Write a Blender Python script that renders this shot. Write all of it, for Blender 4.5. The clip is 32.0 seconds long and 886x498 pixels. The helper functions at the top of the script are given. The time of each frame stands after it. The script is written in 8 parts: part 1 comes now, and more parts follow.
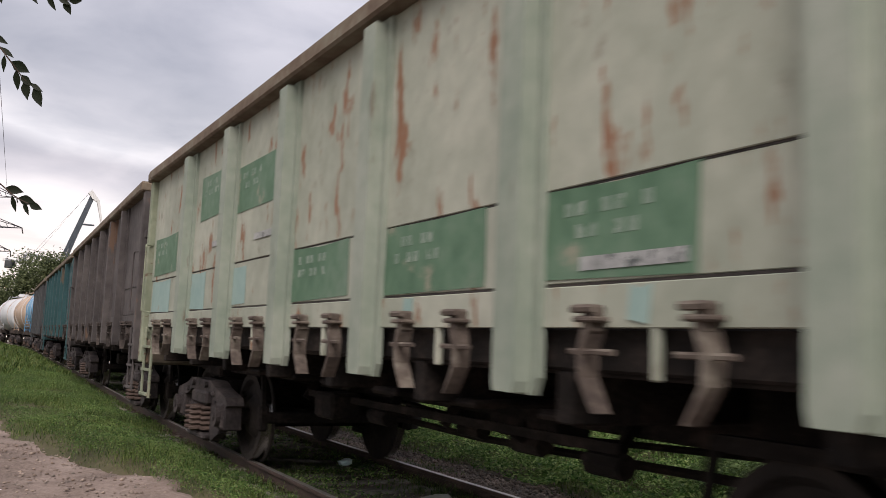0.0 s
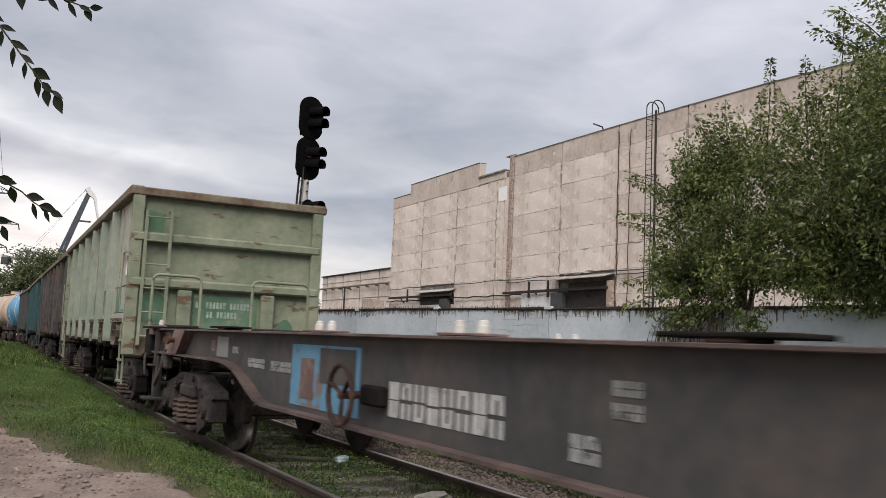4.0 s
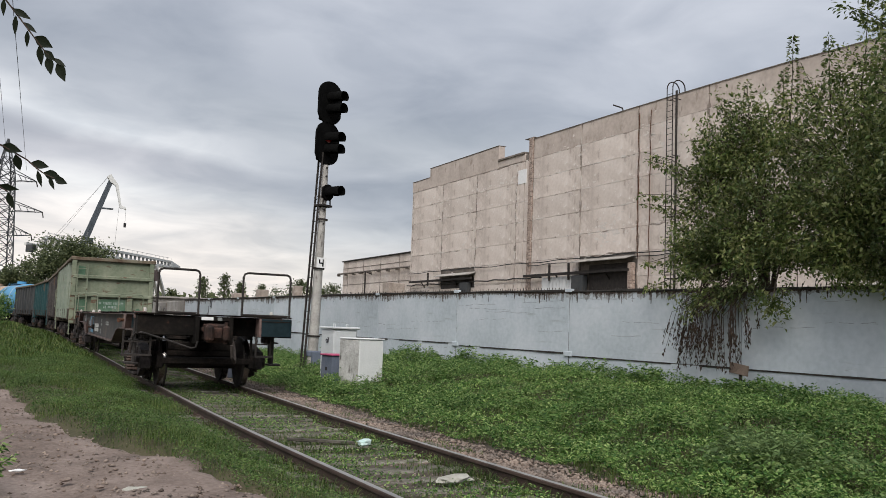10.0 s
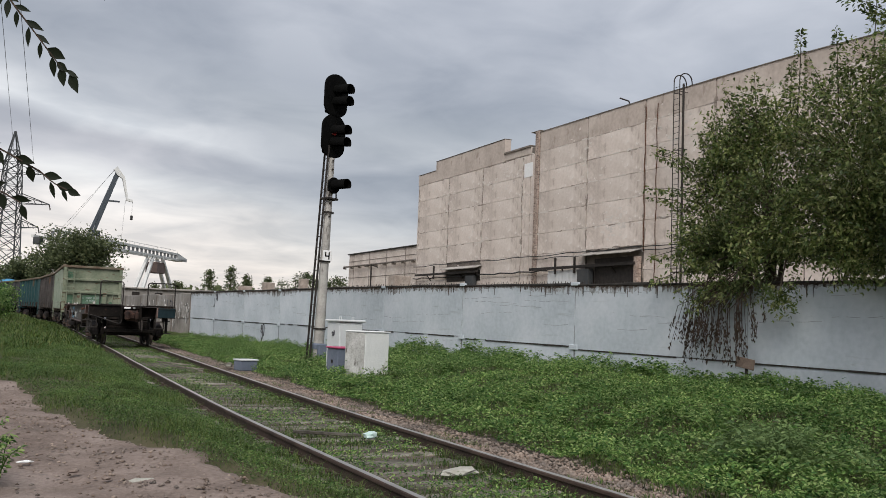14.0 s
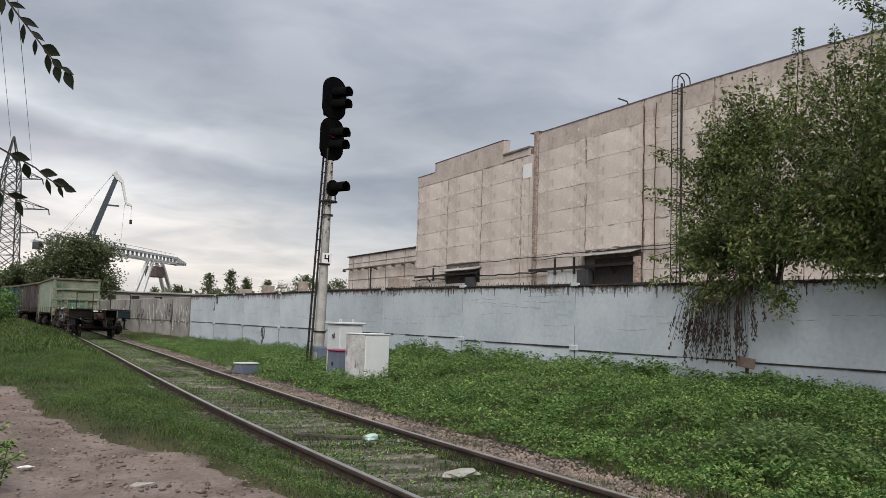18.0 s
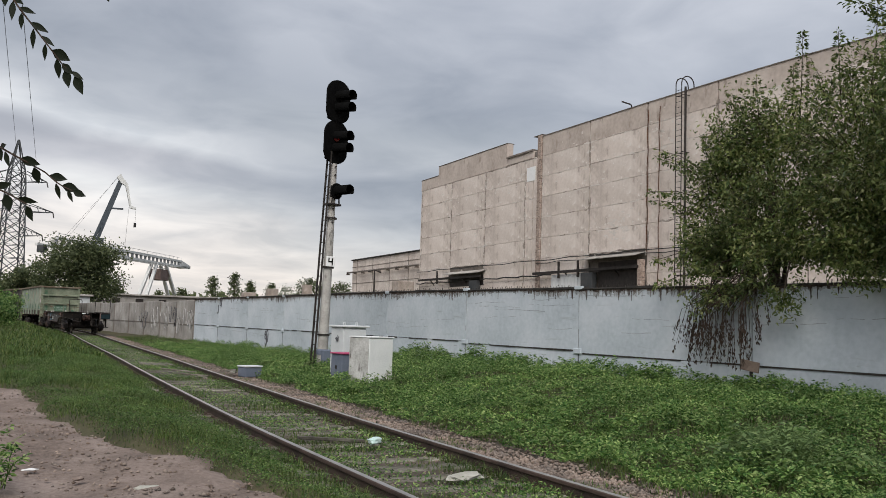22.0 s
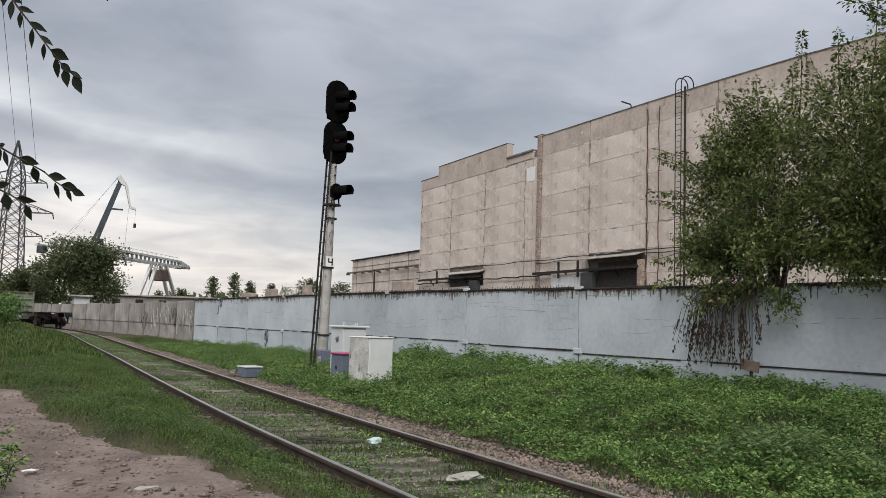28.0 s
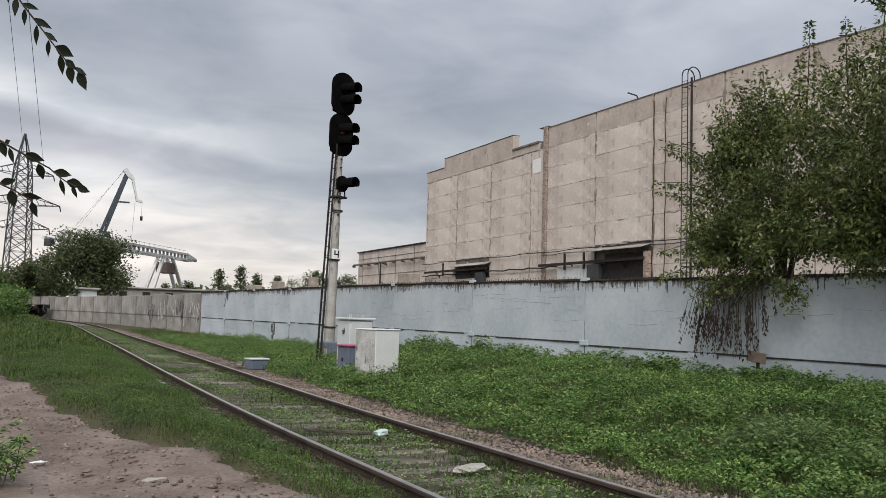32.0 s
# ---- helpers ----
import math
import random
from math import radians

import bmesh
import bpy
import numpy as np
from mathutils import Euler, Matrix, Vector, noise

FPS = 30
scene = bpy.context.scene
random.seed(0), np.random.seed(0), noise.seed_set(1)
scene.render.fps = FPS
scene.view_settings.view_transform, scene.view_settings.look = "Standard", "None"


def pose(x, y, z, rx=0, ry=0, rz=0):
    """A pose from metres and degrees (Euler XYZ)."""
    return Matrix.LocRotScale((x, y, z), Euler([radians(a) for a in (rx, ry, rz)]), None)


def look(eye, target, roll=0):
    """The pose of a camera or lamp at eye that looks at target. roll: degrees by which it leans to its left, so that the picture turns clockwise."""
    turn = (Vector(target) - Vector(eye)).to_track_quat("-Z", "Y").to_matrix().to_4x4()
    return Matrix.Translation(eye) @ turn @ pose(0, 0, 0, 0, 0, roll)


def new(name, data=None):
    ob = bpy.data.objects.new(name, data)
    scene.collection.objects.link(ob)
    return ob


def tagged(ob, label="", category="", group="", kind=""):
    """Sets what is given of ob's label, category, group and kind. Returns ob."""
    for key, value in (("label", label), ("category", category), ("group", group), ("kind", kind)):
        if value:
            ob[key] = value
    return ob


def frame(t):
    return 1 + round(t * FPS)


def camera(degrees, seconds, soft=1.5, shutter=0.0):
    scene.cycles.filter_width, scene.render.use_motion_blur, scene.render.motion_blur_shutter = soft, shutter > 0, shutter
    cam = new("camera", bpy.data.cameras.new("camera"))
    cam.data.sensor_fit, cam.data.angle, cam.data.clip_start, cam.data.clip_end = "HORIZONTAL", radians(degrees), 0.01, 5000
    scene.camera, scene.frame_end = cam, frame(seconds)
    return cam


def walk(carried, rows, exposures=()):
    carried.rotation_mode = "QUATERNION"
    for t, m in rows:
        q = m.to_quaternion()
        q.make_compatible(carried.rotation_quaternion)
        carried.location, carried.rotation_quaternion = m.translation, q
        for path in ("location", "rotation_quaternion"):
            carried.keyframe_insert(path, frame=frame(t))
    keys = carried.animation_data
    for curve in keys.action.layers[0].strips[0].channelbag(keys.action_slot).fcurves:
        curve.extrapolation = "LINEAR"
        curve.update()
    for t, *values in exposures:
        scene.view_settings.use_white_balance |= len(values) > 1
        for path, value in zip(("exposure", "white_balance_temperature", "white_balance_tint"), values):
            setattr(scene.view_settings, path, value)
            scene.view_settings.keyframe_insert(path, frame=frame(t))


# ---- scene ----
# camera: hand-held on one spot; rows are seconds, heading from +Y towards +X, pitch, lean (degrees)
EYE = Vector((0.0, 0.0, 1.32))
AIM = [
    (0, 31.54, 6.38, 2.39), (0.5, 31.50, 6.32, 2.39), (1, 31.53, 6.43, 2.39), (1.5, 31.49, 6.43, 2.39), (2, 31.55, 6.45, 2.43),
    (2.5, 31.55, 6.32, 2.51), (3, 31.59, 6.30, 2.61), (3.5, 31.73, 6.19, 2.57), (5.5, 31.58, 6.35, 2.21), (6, 31.58, 6.28, 2.20),
    (6.5, 31.45, 6.08, 2.32), (7, 31.19, 5.80, 2.17), (7.5, 31.01, 5.59, 2.15), (8, 30.88, 5.38, 2.10), (8.5, 30.68, 5.18, 2.08),
    (9, 30.41, 5.12, 2.04), (9.5, 30.40, 5.09, 2.01), (10, 30.47, 5.09, 2.07), (10.5, 30.40, 4.98, 2.06), (11, 30.27, 5.03, 2.02),
    (11.5, 30.22, 4.97, 2.08), (12, 30.23, 4.84, 2.25), (12.5, 30.04, 4.69, 2.36), (13, 30.01, 4.70, 2.31), (13.5, 30.07, 4.65, 2.25),
    (14, 30.10, 4.63, 2.22), (14.5, 30.16, 4.65, 2.22), (16.5, 30.07, 4.70, 2.27), (17, 30.08, 4.71, 2.18), (17.5, 30.15, 4.75, 1.91),
    (18, 30.13, 4.74, 1.75), (18.5, 29.93, 4.74, 1.78), (19, 29.76, 4.81, 1.87), (19.5, 29.66, 4.95, 1.81), (20, 29.64, 5.01, 1.88),
    (20.5, 29.75, 5.00, 1.94), (21, 29.86, 4.96, 2.00), (21.5, 29.83, 4.94, 1.89), (22, 29.88, 4.94, 1.79), (22.5, 29.85, 4.90, 1.76),
    (23, 29.78, 4.95, 1.79), (23.5, 29.77, 4.91, 1.85), (24, 29.69, 4.99, 1.71), (24.5, 29.76, 4.99, 1.79), (25, 29.74, 4.85, 1.92),
    (25.5, 29.64, 4.87, 1.93), (27.5, 29.80, 4.78, 1.83), (28, 29.89, 4.95, 1.71), (28.5, 29.89, 5.00, 1.76), (29, 29.87, 4.91, 1.87),
    (29.5, 29.75, 4.79, 1.88), (30, 29.78, 4.59, 1.91), (30.5, 29.79, 4.44, 1.88), (31, 29.73, 4.33, 1.84), (31.5, 29.57, 4.36, 1.71),
    (32, 29.51, 4.42, 1.62),
]
cam = camera(53.67, 32.0, soft=0.6, shutter=0.5)


def aim(heading, pitch, lean):
    a, b = radians(heading), radians(pitch)
    return look(EYE, EYE + Vector((math.sin(a) * math.cos(b), math.cos(a) * math.cos(b), math.sin(b))), lean)


walk(cam, [(t, aim(a, b, c)) for t, a, b, c in AIM],
     exposures=[(0, 0.36, 6800, 18), (3, 0.28, 6750, 14), (6, 0.28, 6600, 12), (8, 0.27, 6550, 10), (9, 0.19, 6520, 10), (10, 0.11, 6500, 10), (11, 0.07, 6500, 10), (16, 0.03, 6500, 10), (32, 0.0, 6500, 10)])

# ---- sky and sun: heavy overcast with a bright gap low in the north-west ----
world = bpy.data.worlds.new("sky")
scene.world = world
world.use_nodes = True
scene.view_settings.exposure = 0.0


def sky_nodes():
    nt = world.node_tree
    nt.nodes.clear()
    N, L = nt.nodes.new, nt.links.new
    out, bg = N("ShaderNodeOutputWorld"), N("ShaderNodeBackground")
    tc, sep = N("ShaderNodeTexCoord"), N("ShaderNodeSeparateXYZ")
    L(tc.outputs["Generated"], sep.inputs[0])
    # flatten the dome so that clouds crowd together towards the horizon
    add = N("ShaderNodeMath"); add.operation = "ADD"; add.inputs[1].default_value = 0.16
    L(sep.outputs["Z"], add.inputs[0])
    mx = N("ShaderNodeMath"); mx.operation = "MAXIMUM"; mx.inputs[1].default_value = 0.05
    L(add.outputs[0], mx.inputs[0])
    div = N("ShaderNodeVectorMath"); div.operation = "DIVIDE"
    comb = N("ShaderNodeCombineXYZ")
    for i in range(3):
        L(mx.outputs[0], comb.inputs[i])
    L(tc.outputs["Generated"], div.inputs[0]); L(comb.outputs[0], div.inputs[1])
    big, fine = N("ShaderNodeTexNoise"), N("ShaderNodeTexNoise")
    for n, s, d, r in ((big, 0.55, 4, 0.45), (fine, 1.5, 6, 0.5)):
        n.inputs["Scale"].default_value, n.inputs["Detail"].default_value, n.inputs["Roughness"].default_value = s, d, r
        L(div.outputs[0], n.inputs["Vector"])
    mix = N("ShaderNodeMix"); mix.data_type = "FLOAT"; mix.inputs[0].default_value = 0.25
    L(big.outputs["Fac"], mix.inputs[2]); L(fine.outputs["Fac"], mix.inputs[3])
    # layers of stratus: elevation, tilted and frayed by noise, looks up the layer's tone
    tilt = N("ShaderNodeVectorMath"); tilt.operation = "DOT_PRODUCT"
    tilt.inputs[1].default_value = (0.147, -0.085, 1.0)
    L(tc.outputs["Generated"], tilt.inputs[0])
    fray = N("ShaderNodeMath"); fray.operation = "MULTIPLY_ADD"; fray.inputs[1].default_value = 0.20
    L(mix.outputs[0], fray.inputs[0]); L(tilt.outputs["Value"], fray.inputs[2])
    tones = {
        "open": [(0.10, (0.82, 0.76, 0.72)), (0.145, (0.78, 0.75, 0.73)), (0.178, (0.72, 0.72, 0.72)), (0.200, (0.52, 0.52, 0.55)), (0.224, (0.48, 0.48, 0.51)), (0.246, (0.76, 0.77, 0.78)),
                 (0.28, (0.48, 0.50, 0.535)), (0.335, (0.35, 0.375, 0.42)), (0.43, (0.43, 0.455, 0.505)), (0.54, (0.52, 0.545, 0.60)), (1.0, (0.44, 0.465, 0.51))],
        "closed": [(0.10, (0.74, 0.68, 0.645)), (0.145, (0.66, 0.63, 0.61)), (0.185, (0.50, 0.51, 0.53)), (0.215, (0.34, 0.36, 0.40)), (0.25, (0.36, 0.38, 0.42)), (0.285, (0.42, 0.44, 0.47)),
                   (0.32, (0.36, 0.385, 0.42)), (0.36, (0.35, 0.375, 0.42)), (0.43, (0.44, 0.465, 0.515)), (0.54, (0.54, 0.565, 0.62)), (1.0, (0.44, 0.465, 0.51))]}
    decks = []
    for stops in tones.values():
        layer = N("ShaderNodeValToRGB")
        e = layer.color_ramp.elements
        while len(e) < len(stops):
            e.new(0.5)
        for k, (p, c) in zip(e, stops):
            k.position, k.color = p, (*c, 1)
        L(fray.outputs[0], layer.inputs[0])
        decks.append(layer)
    # the gap in the clouds closes towards the north-east
    turn = N("ShaderNodeVectorMath"); turn.operation = "DOT_PRODUCT"
    turn.inputs[1].default_value = (0.866, -0.5, 0.0)
    L(tc.outputs["Generated"], turn.inputs[0])
    shut = N("ShaderNodeMapRange"); shut.interpolation_type = "SMOOTHSTEP"
    shut.inputs[1].default_value, shut.inputs[2].default_value = -0.36, -0.12
    L(turn.outputs["Value"], shut.inputs[0])
    layer = N("ShaderNodeMix"); layer.data_type = "RGBA"
    L(shut.outputs[0], layer.inputs[0]); L(decks[0].outputs[0], layer.inputs[6]); L(decks[1].outputs[0], layer.inputs[7])
    ramp = N("ShaderNodeValToRGB")
    e = ramp.color_ramp.elements
    e[0].position, e[0].color = 0.40, (0.66, 0.69, 0.74, 1)
    e[1].position, e[1].color = 0.61, (1.28, 1.26, 1.24, 1)
    wisp = N("ShaderNodeTexNoise")
    wisp.inputs["Scale"].default_value, wisp.inputs["Detail"].default_value, wisp.inputs["Roughness"].default_value, wisp.inputs["Distortion"].default_value = 3.4, 7, 0.52, 0.5
    flat = N("ShaderNodeMapping"); flat.inputs["Scale"].default_value = (0.8, 0.8, 2.2)
    L(div.outputs[0], flat.inputs[0]); L(flat.outputs[0], wisp.inputs["Vector"])
    both = N("ShaderNodeMix"); both.data_type = "FLOAT"; both.inputs[0].default_value = 0.5
    L(fine.outputs["Fac"], both.inputs[2]); L(wisp.outputs["Fac"], both.inputs[3])
    L(both.outputs[0], ramp.inputs[0])
    pale = N("ShaderNodeMix"); pale.data_type = "RGBA"; pale.blend_type = "MULTIPLY"; pale.inputs[0].default_value = 0.55
    L(layer.outputs[2], pale.inputs[6]); L(ramp.outputs[0], pale.inputs[7])
    sky = N("ShaderNodeTexSky"); sky.sky_type = "NISHITA"; sky.sun_disc = False
    sky.sun_elevation, sky.sun_rotation = radians(48), radians(215)
    s2 = N("ShaderNodeMix"); s2.data_type = "RGBA"; s2.blend_type = "ADD"; s2.inputs[0].default_value = 0.012
    L(pale.outputs[2], s2.inputs[6]); L(sky.outputs[0], s2.inputs[7])
    L(s2.outputs[2], bg.inputs[0]); bg.inputs[1].default_value = 1.0
    L(bg.outputs[0], out.inputs[0])


sky_nodes()
sun = new("sun", bpy.data.lights.new("sun", "SUN"))
sun.data.energy, sun.data.angle, sun.data.color = 3.1, radians(40), (1.0, 0.96, 0.9)
sun.matrix_world = look((0, 0, 60), (24, 34, 14))

# ---- materials ----
MATS = {}


def ramp_of(nt, stops, link):
    r = nt.nodes.new("ShaderNodeValToRGB")
    e = r.color_ramp.elements
    while len(e) < len(stops):
        e.new(0.5)
    for k, (p, c) in zip(e, stops):
        k.position, k.color = p, (*c, 1)
    nt.links.new(link, r.inputs[0])
    return r.outputs[0]


def mat(name, cols, scale=2.0, fine=25.0, rough=0.8, metal=0.0, bump=0.15, stain=None, amount=0.5, stretch=(1, 1, 1), stain_scale=3.0,
        island=None, rnd=0.0, bump_scale=None, edge=0.06, stain2=None):
    """A worn surface: colours mixed by coarse and fine noise, stains with soft edges, fine relief. island: colours by Random Per Island."""
    if name in MATS:
        return MATS[name]
    m = MATS[name] = bpy.data.materials.new(name)
    m.use_nodes = True
    nt = m.node_tree
    N, L = nt.nodes.new, nt.links.new
    b = nt.nodes["Principled BSDF"]
    b.inputs["Roughness"].default_value, b.inputs["Metallic"].default_value = rough, metal
    b.inputs["Specular IOR Level"].default_value = 0.3
    tc = N("ShaderNodeTexCoord")
    n1, n2 = N("ShaderNodeTexNoise"), N("ShaderNodeTexNoise")
    for n, s, d in ((n1, scale, 6), (n2, fine, 4)):
        n.inputs["Scale"].default_value, n.inputs["Detail"].default_value = s, d
        L(tc.outputs["Object"], n.inputs["Vector"])
    if island:
        g = N("ShaderNodeNewGeometry")
        colour = ramp_of(nt, [(i / (len(island) - 1), c) for i, c in enumerate(island)], g.outputs["Random Per Island"])
        mul = N("ShaderNodeMix"); mul.data_type = "RGBA"; mul.blend_type = "MULTIPLY"; mul.inputs[0].default_value = 0.7
        L(colour, mul.inputs[6]); L(ramp_of(nt, [(0.32, (0.45, 0.48, 0.45)), (0.68, (1.5, 1.4, 1.2))], n1.outputs["Fac"]), mul.inputs[7])
        colour = mul.outputs[2]
    else:
        mx = N("ShaderNodeMix"); mx.data_type = "FLOAT"; mx.inputs[0].default_value = 0.35
        L(n1.outputs["Fac"], mx.inputs[2]); L(n2.outputs["Fac"], mx.inputs[3])
        k = len(cols)
        colour = ramp_of(nt, [(0.34 + 0.32 * i / max(1, k - 1), c) for i, c in enumerate(cols)], mx.outputs[0])
    if rnd:
        oi = N("ShaderNodeObjectInfo")
        hv = N("ShaderNodeHueSaturation")
        mr = N("ShaderNodeMapRange"); mr.inputs[3].default_value, mr.inputs[4].default_value = 1 - rnd, 1 + rnd
        L(oi.outputs["Random"], mr.inputs[0]); L(mr.outputs[0], hv.inputs["Value"]); L(colour, hv.inputs["Color"])
        colour = hv.outputs[0]
    layers = [(stain, amount, stain_scale, stretch, edge)] if stain else []
    if stain2:
        layers.append(stain2)
    for stain, amount, stain_scale, stretch, edge in layers:
        mp = N("ShaderNodeMapping"); mp.inputs["Scale"].default_value = stretch
        n3 = N("ShaderNodeTexNoise"); n3.inputs["Scale"].default_value, n3.inputs["Detail"].default_value = stain_scale, 8
        n3.inputs["Roughness"].default_value = 0.62
        L(tc.outputs["Object"], mp.inputs[0]); L(mp.outputs[0], n3.inputs["Vector"])
        th = N("ShaderNodeMapRange"); th.interpolation_type = "SMOOTHSTEP"
        th.inputs[1].default_value, th.inputs[2].default_value = 0.72 - 0.32 * amount, 0.72 - 0.32 * amount + edge
        L(n3.outputs["Fac"], th.inputs[0])
        sm = N("ShaderNodeMix"); sm.data_type = "RGBA"
        L(th.outputs[0], sm.inputs[0]); L(colour, sm.inputs[6]); sm.inputs[7].default_value = (*stain, 1)
        colour = sm.outputs[2]
    L(colour, b.inputs["Base Color"])
    if bump:
        bp = N("ShaderNodeBump"); bp.inputs["Strength"].default_value, bp.inputs["Distance"].default_value = bump, 0.02
        if bump_scale:
            n4 = N("ShaderNodeTexNoise"); n4.inputs["Scale"].default_value, n4.inputs["Detail"].default_value = bump_scale, 5
            L(tc.outputs["Object"], n4.inputs["Vector"]); L(n4.outputs["Fac"], bp.inputs["Height"])
        else:
            L(n2.outputs["Fac"], bp.inputs["Height"])
        L(bp.outputs[0], b.inputs["Normal"])
    return m


def leaf_mat(name, island, rough=0.6):
    m = mat(name, None, scale=0.9, fine=40, rough=rough, bump=0, island=island)
    nt = m.node_tree
    b = nt.nodes["Principled BSDF"]
    tr, mx = nt.nodes.new("ShaderNodeBsdfTranslucent"), nt.nodes.new("ShaderNodeMixShader")
    mx.inputs[0].default_value = 0.38
    nt.links.new(b.inputs["Base Color"].links[0].from_socket, tr.inputs[0])
    nt.links.new(b.outputs[0], mx.inputs[1])
    nt.links.new(tr.outputs[0], mx.inputs[2])
    nt.links.new(mx.outputs[0], nt.nodes["Material Output"].inputs[0])
    return m


SOIL = mat("soil", [(0.035, 0.035, 0.018), (0.065, 0.06, 0.03), (0.10, 0.08, 0.05)], 0.6, 14, 0.95, bump=0.5)
DIRT = mat("dirt_road", [(0.105, 0.080, 0.068), (0.19, 0.147, 0.126), (0.275, 0.222, 0.197)], 1.4, 26, 0.95, bump=1.0, stain=(0.085, 0.065, 0.045), amount=0.46, stain_scale=1.1, edge=0.25)
BALLAST = mat("ballast", None, 2, 30, 0.9, bump=0.3, island=[(0.101, 0.078, 0.069), (0.184, 0.143, 0.129), (0.276, 0.230, 0.212), (0.147, 0.124, 0.120)])
BED = mat("track_bed", [(0.040, 0.033, 0.025), (0.075, 0.061, 0.048), (0.119, 0.095, 0.081)], 1.5, 30, 0.95, bump=0.8)
SLEEPER = mat("sleeper_wood", [(0.055, 0.050, 0.040), (0.13, 0.118, 0.098), (0.27, 0.255, 0.215)], 2, 18, 0.95, bump=0.8, rnd=0.4, stain=(0.05, 0.06, 0.026), amount=0.42)
RAIL = mat("rail_steel", [(0.034, 0.024, 0.020), (0.078, 0.052, 0.042)], 3, 40, 0.8, 0.1, 0.2)
RAILTOP = mat("rail_top", [(0.34, 0.32, 0.30), (0.48, 0.46, 0.43)], 3, 60, 0.42, 0.8, 0.03)
WHITEWASH = mat("whitewash", [(0.378, 0.42, 0.458), (0.456, 0.50, 0.541), (0.526, 0.56, 0.601)], 0.8, 9, 0.9, bump=0.25, rnd=0.07, stain=(0.28, 0.30, 0.305), amount=0.45, stretch=(1, 0.35, 3.2), stain_scale=1.7, edge=0.22,
                stain2=((0.20, 0.20, 0.19), 0.22, 2.6, (1, 0.6, 2.0), 0.12))
TARWASH = mat("tar_wash", [(0.15, 0.145, 0.138), (0.27, 0.275, 0.278), (0.41, 0.43, 0.445)], 3, 14, 0.9, bump=0.2, stain=(0.05, 0.043, 0.038), amount=0.64, stretch=(1, 5, 0.8), stain_scale=2.2, edge=0.12)
GREYCON = mat("grey_concrete", [(0.20, 0.185, 0.17), (0.30, 0.28, 0.26), (0.41, 0.39, 0.37)], 0.8, 12, 0.95, bump=0.3, rnd=0.15, stain=(0.11, 0.10, 0.09), amount=0.43, stretch=(1, 1, 0.3), stain_scale=1.5, edge=0.2,
              stain2=((0.48, 0.47, 0.46), 0.30, 1.1, (1, 1, 0.8), 0.12))
TAR = mat("tar", [(0.018, 0.016, 0.015), (0.05, 0.045, 0.04)], 5, 30, 0.8, bump=0.5)
PANEL = mat("factory_panel", [(0.44, 0.375, 0.335), (0.59, 0.515, 0.465), (0.69, 0.62, 0.57)], 0.45, 4, 0.95, bump=0.4, rnd=0.06, stain=(0.39, 0.325, 0.285), amount=0.44, stretch=(1, 1.1, 0.5), stain_scale=1.1, edge=0.16,
            stain2=((0.70, 0.65, 0.61), 0.34, 2.4, (1, 0.8, 1.0), 0.05))
PANELDARK = mat("weathered_parapet", [(0.38, 0.32, 0.28), (0.49, 0.42, 0.375), (0.58, 0.51, 0.46)], 0.6, 4, 0.95, bump=0.4, rnd=0.08, stain=(0.29, 0.235, 0.20), amount=0.5, stretch=(1, 1.1, 0.5), stain_scale=1.3, edge=0.15)
JOINT = mat("joint_mortar", [(0.10, 0.085, 0.075), (0.24, 0.21, 0.185)], 1.4, 12, 0.95)
DARKSTEEL = mat("dark_steel", [(0.02, 0.018, 0.017), (0.05, 0.042, 0.038)], 4, 40, 0.7, 0.3, 0.2)
RUSTY = mat("rusty_steel", [(0.06, 0.03, 0.02), (0.13, 0.06, 0.035)], 5, 40, 0.85, 0.1, 0.4)
BLACK = mat("signal_black", [(0.003, 0.003, 0.003), (0.006, 0.006, 0.006)], 4, 40, 0.9, 0, 0.1)
BLACK.node_tree.nodes["Principled BSDF"].inputs["Specular IOR Level"].default_value = 0.05
CONCRETE = mat("pole_concrete", [(0.25, 0.24, 0.225), (0.36, 0.345, 0.325), (0.47, 0.455, 0.43)], 2, 25, 0.9, bump=0.5, stain=(0.14, 0.13, 0.12), amount=0.46, stretch=(1, 1, 0.3))
BLOCKWHITE = mat("white_block", [(0.62, 0.635, 0.635), (0.72, 0.73, 0.73)], 3, 25, 0.9, bump=0.3, stain=(0.36, 0.35, 0.33), amount=0.36, stretch=(1, 1, 0.5), stain_scale=3, edge=0.14)
CABINET = mat("cabinet_paint", [(0.50, 0.52, 0.53), (0.58, 0.60, 0.61)], 2, 20, 0.55, bump=0.05, stain=(0.3, 0.28, 0.25), amount=0.15)
BLUEGREY = mat("bluegrey_paint", [(0.10, 0.12, 0.16), (0.15, 0.17, 0.22)], 3, 25, 0.6, bump=0.1)
MAGENTA = mat("faded_magenta", [(0.35, 0.05, 0.12), (0.42, 0.09, 0.17)], 3, 25, 0.6)
SIGNWHITE = mat("sign_white", [(0.72, 0.72, 0.72), (0.8, 0.8, 0.8)], 6, 40, 0.5, bump=0)
WOOD = mat("old_board", [(0.11, 0.08, 0.064), (0.19, 0.145, 0.118)], 4, 30, 0.9, bump=0.4)
CRANEBLUE = mat("crane_blue", [(0.05, 0.06, 0.072), (0.085, 0.10, 0.115)], 0.5, 4, 0.6)
CRANEWHITE = mat("crane_white", [(0.60, 0.60, 0.585), (0.72, 0.72, 0.70)], 0.4, 4, 0.6)
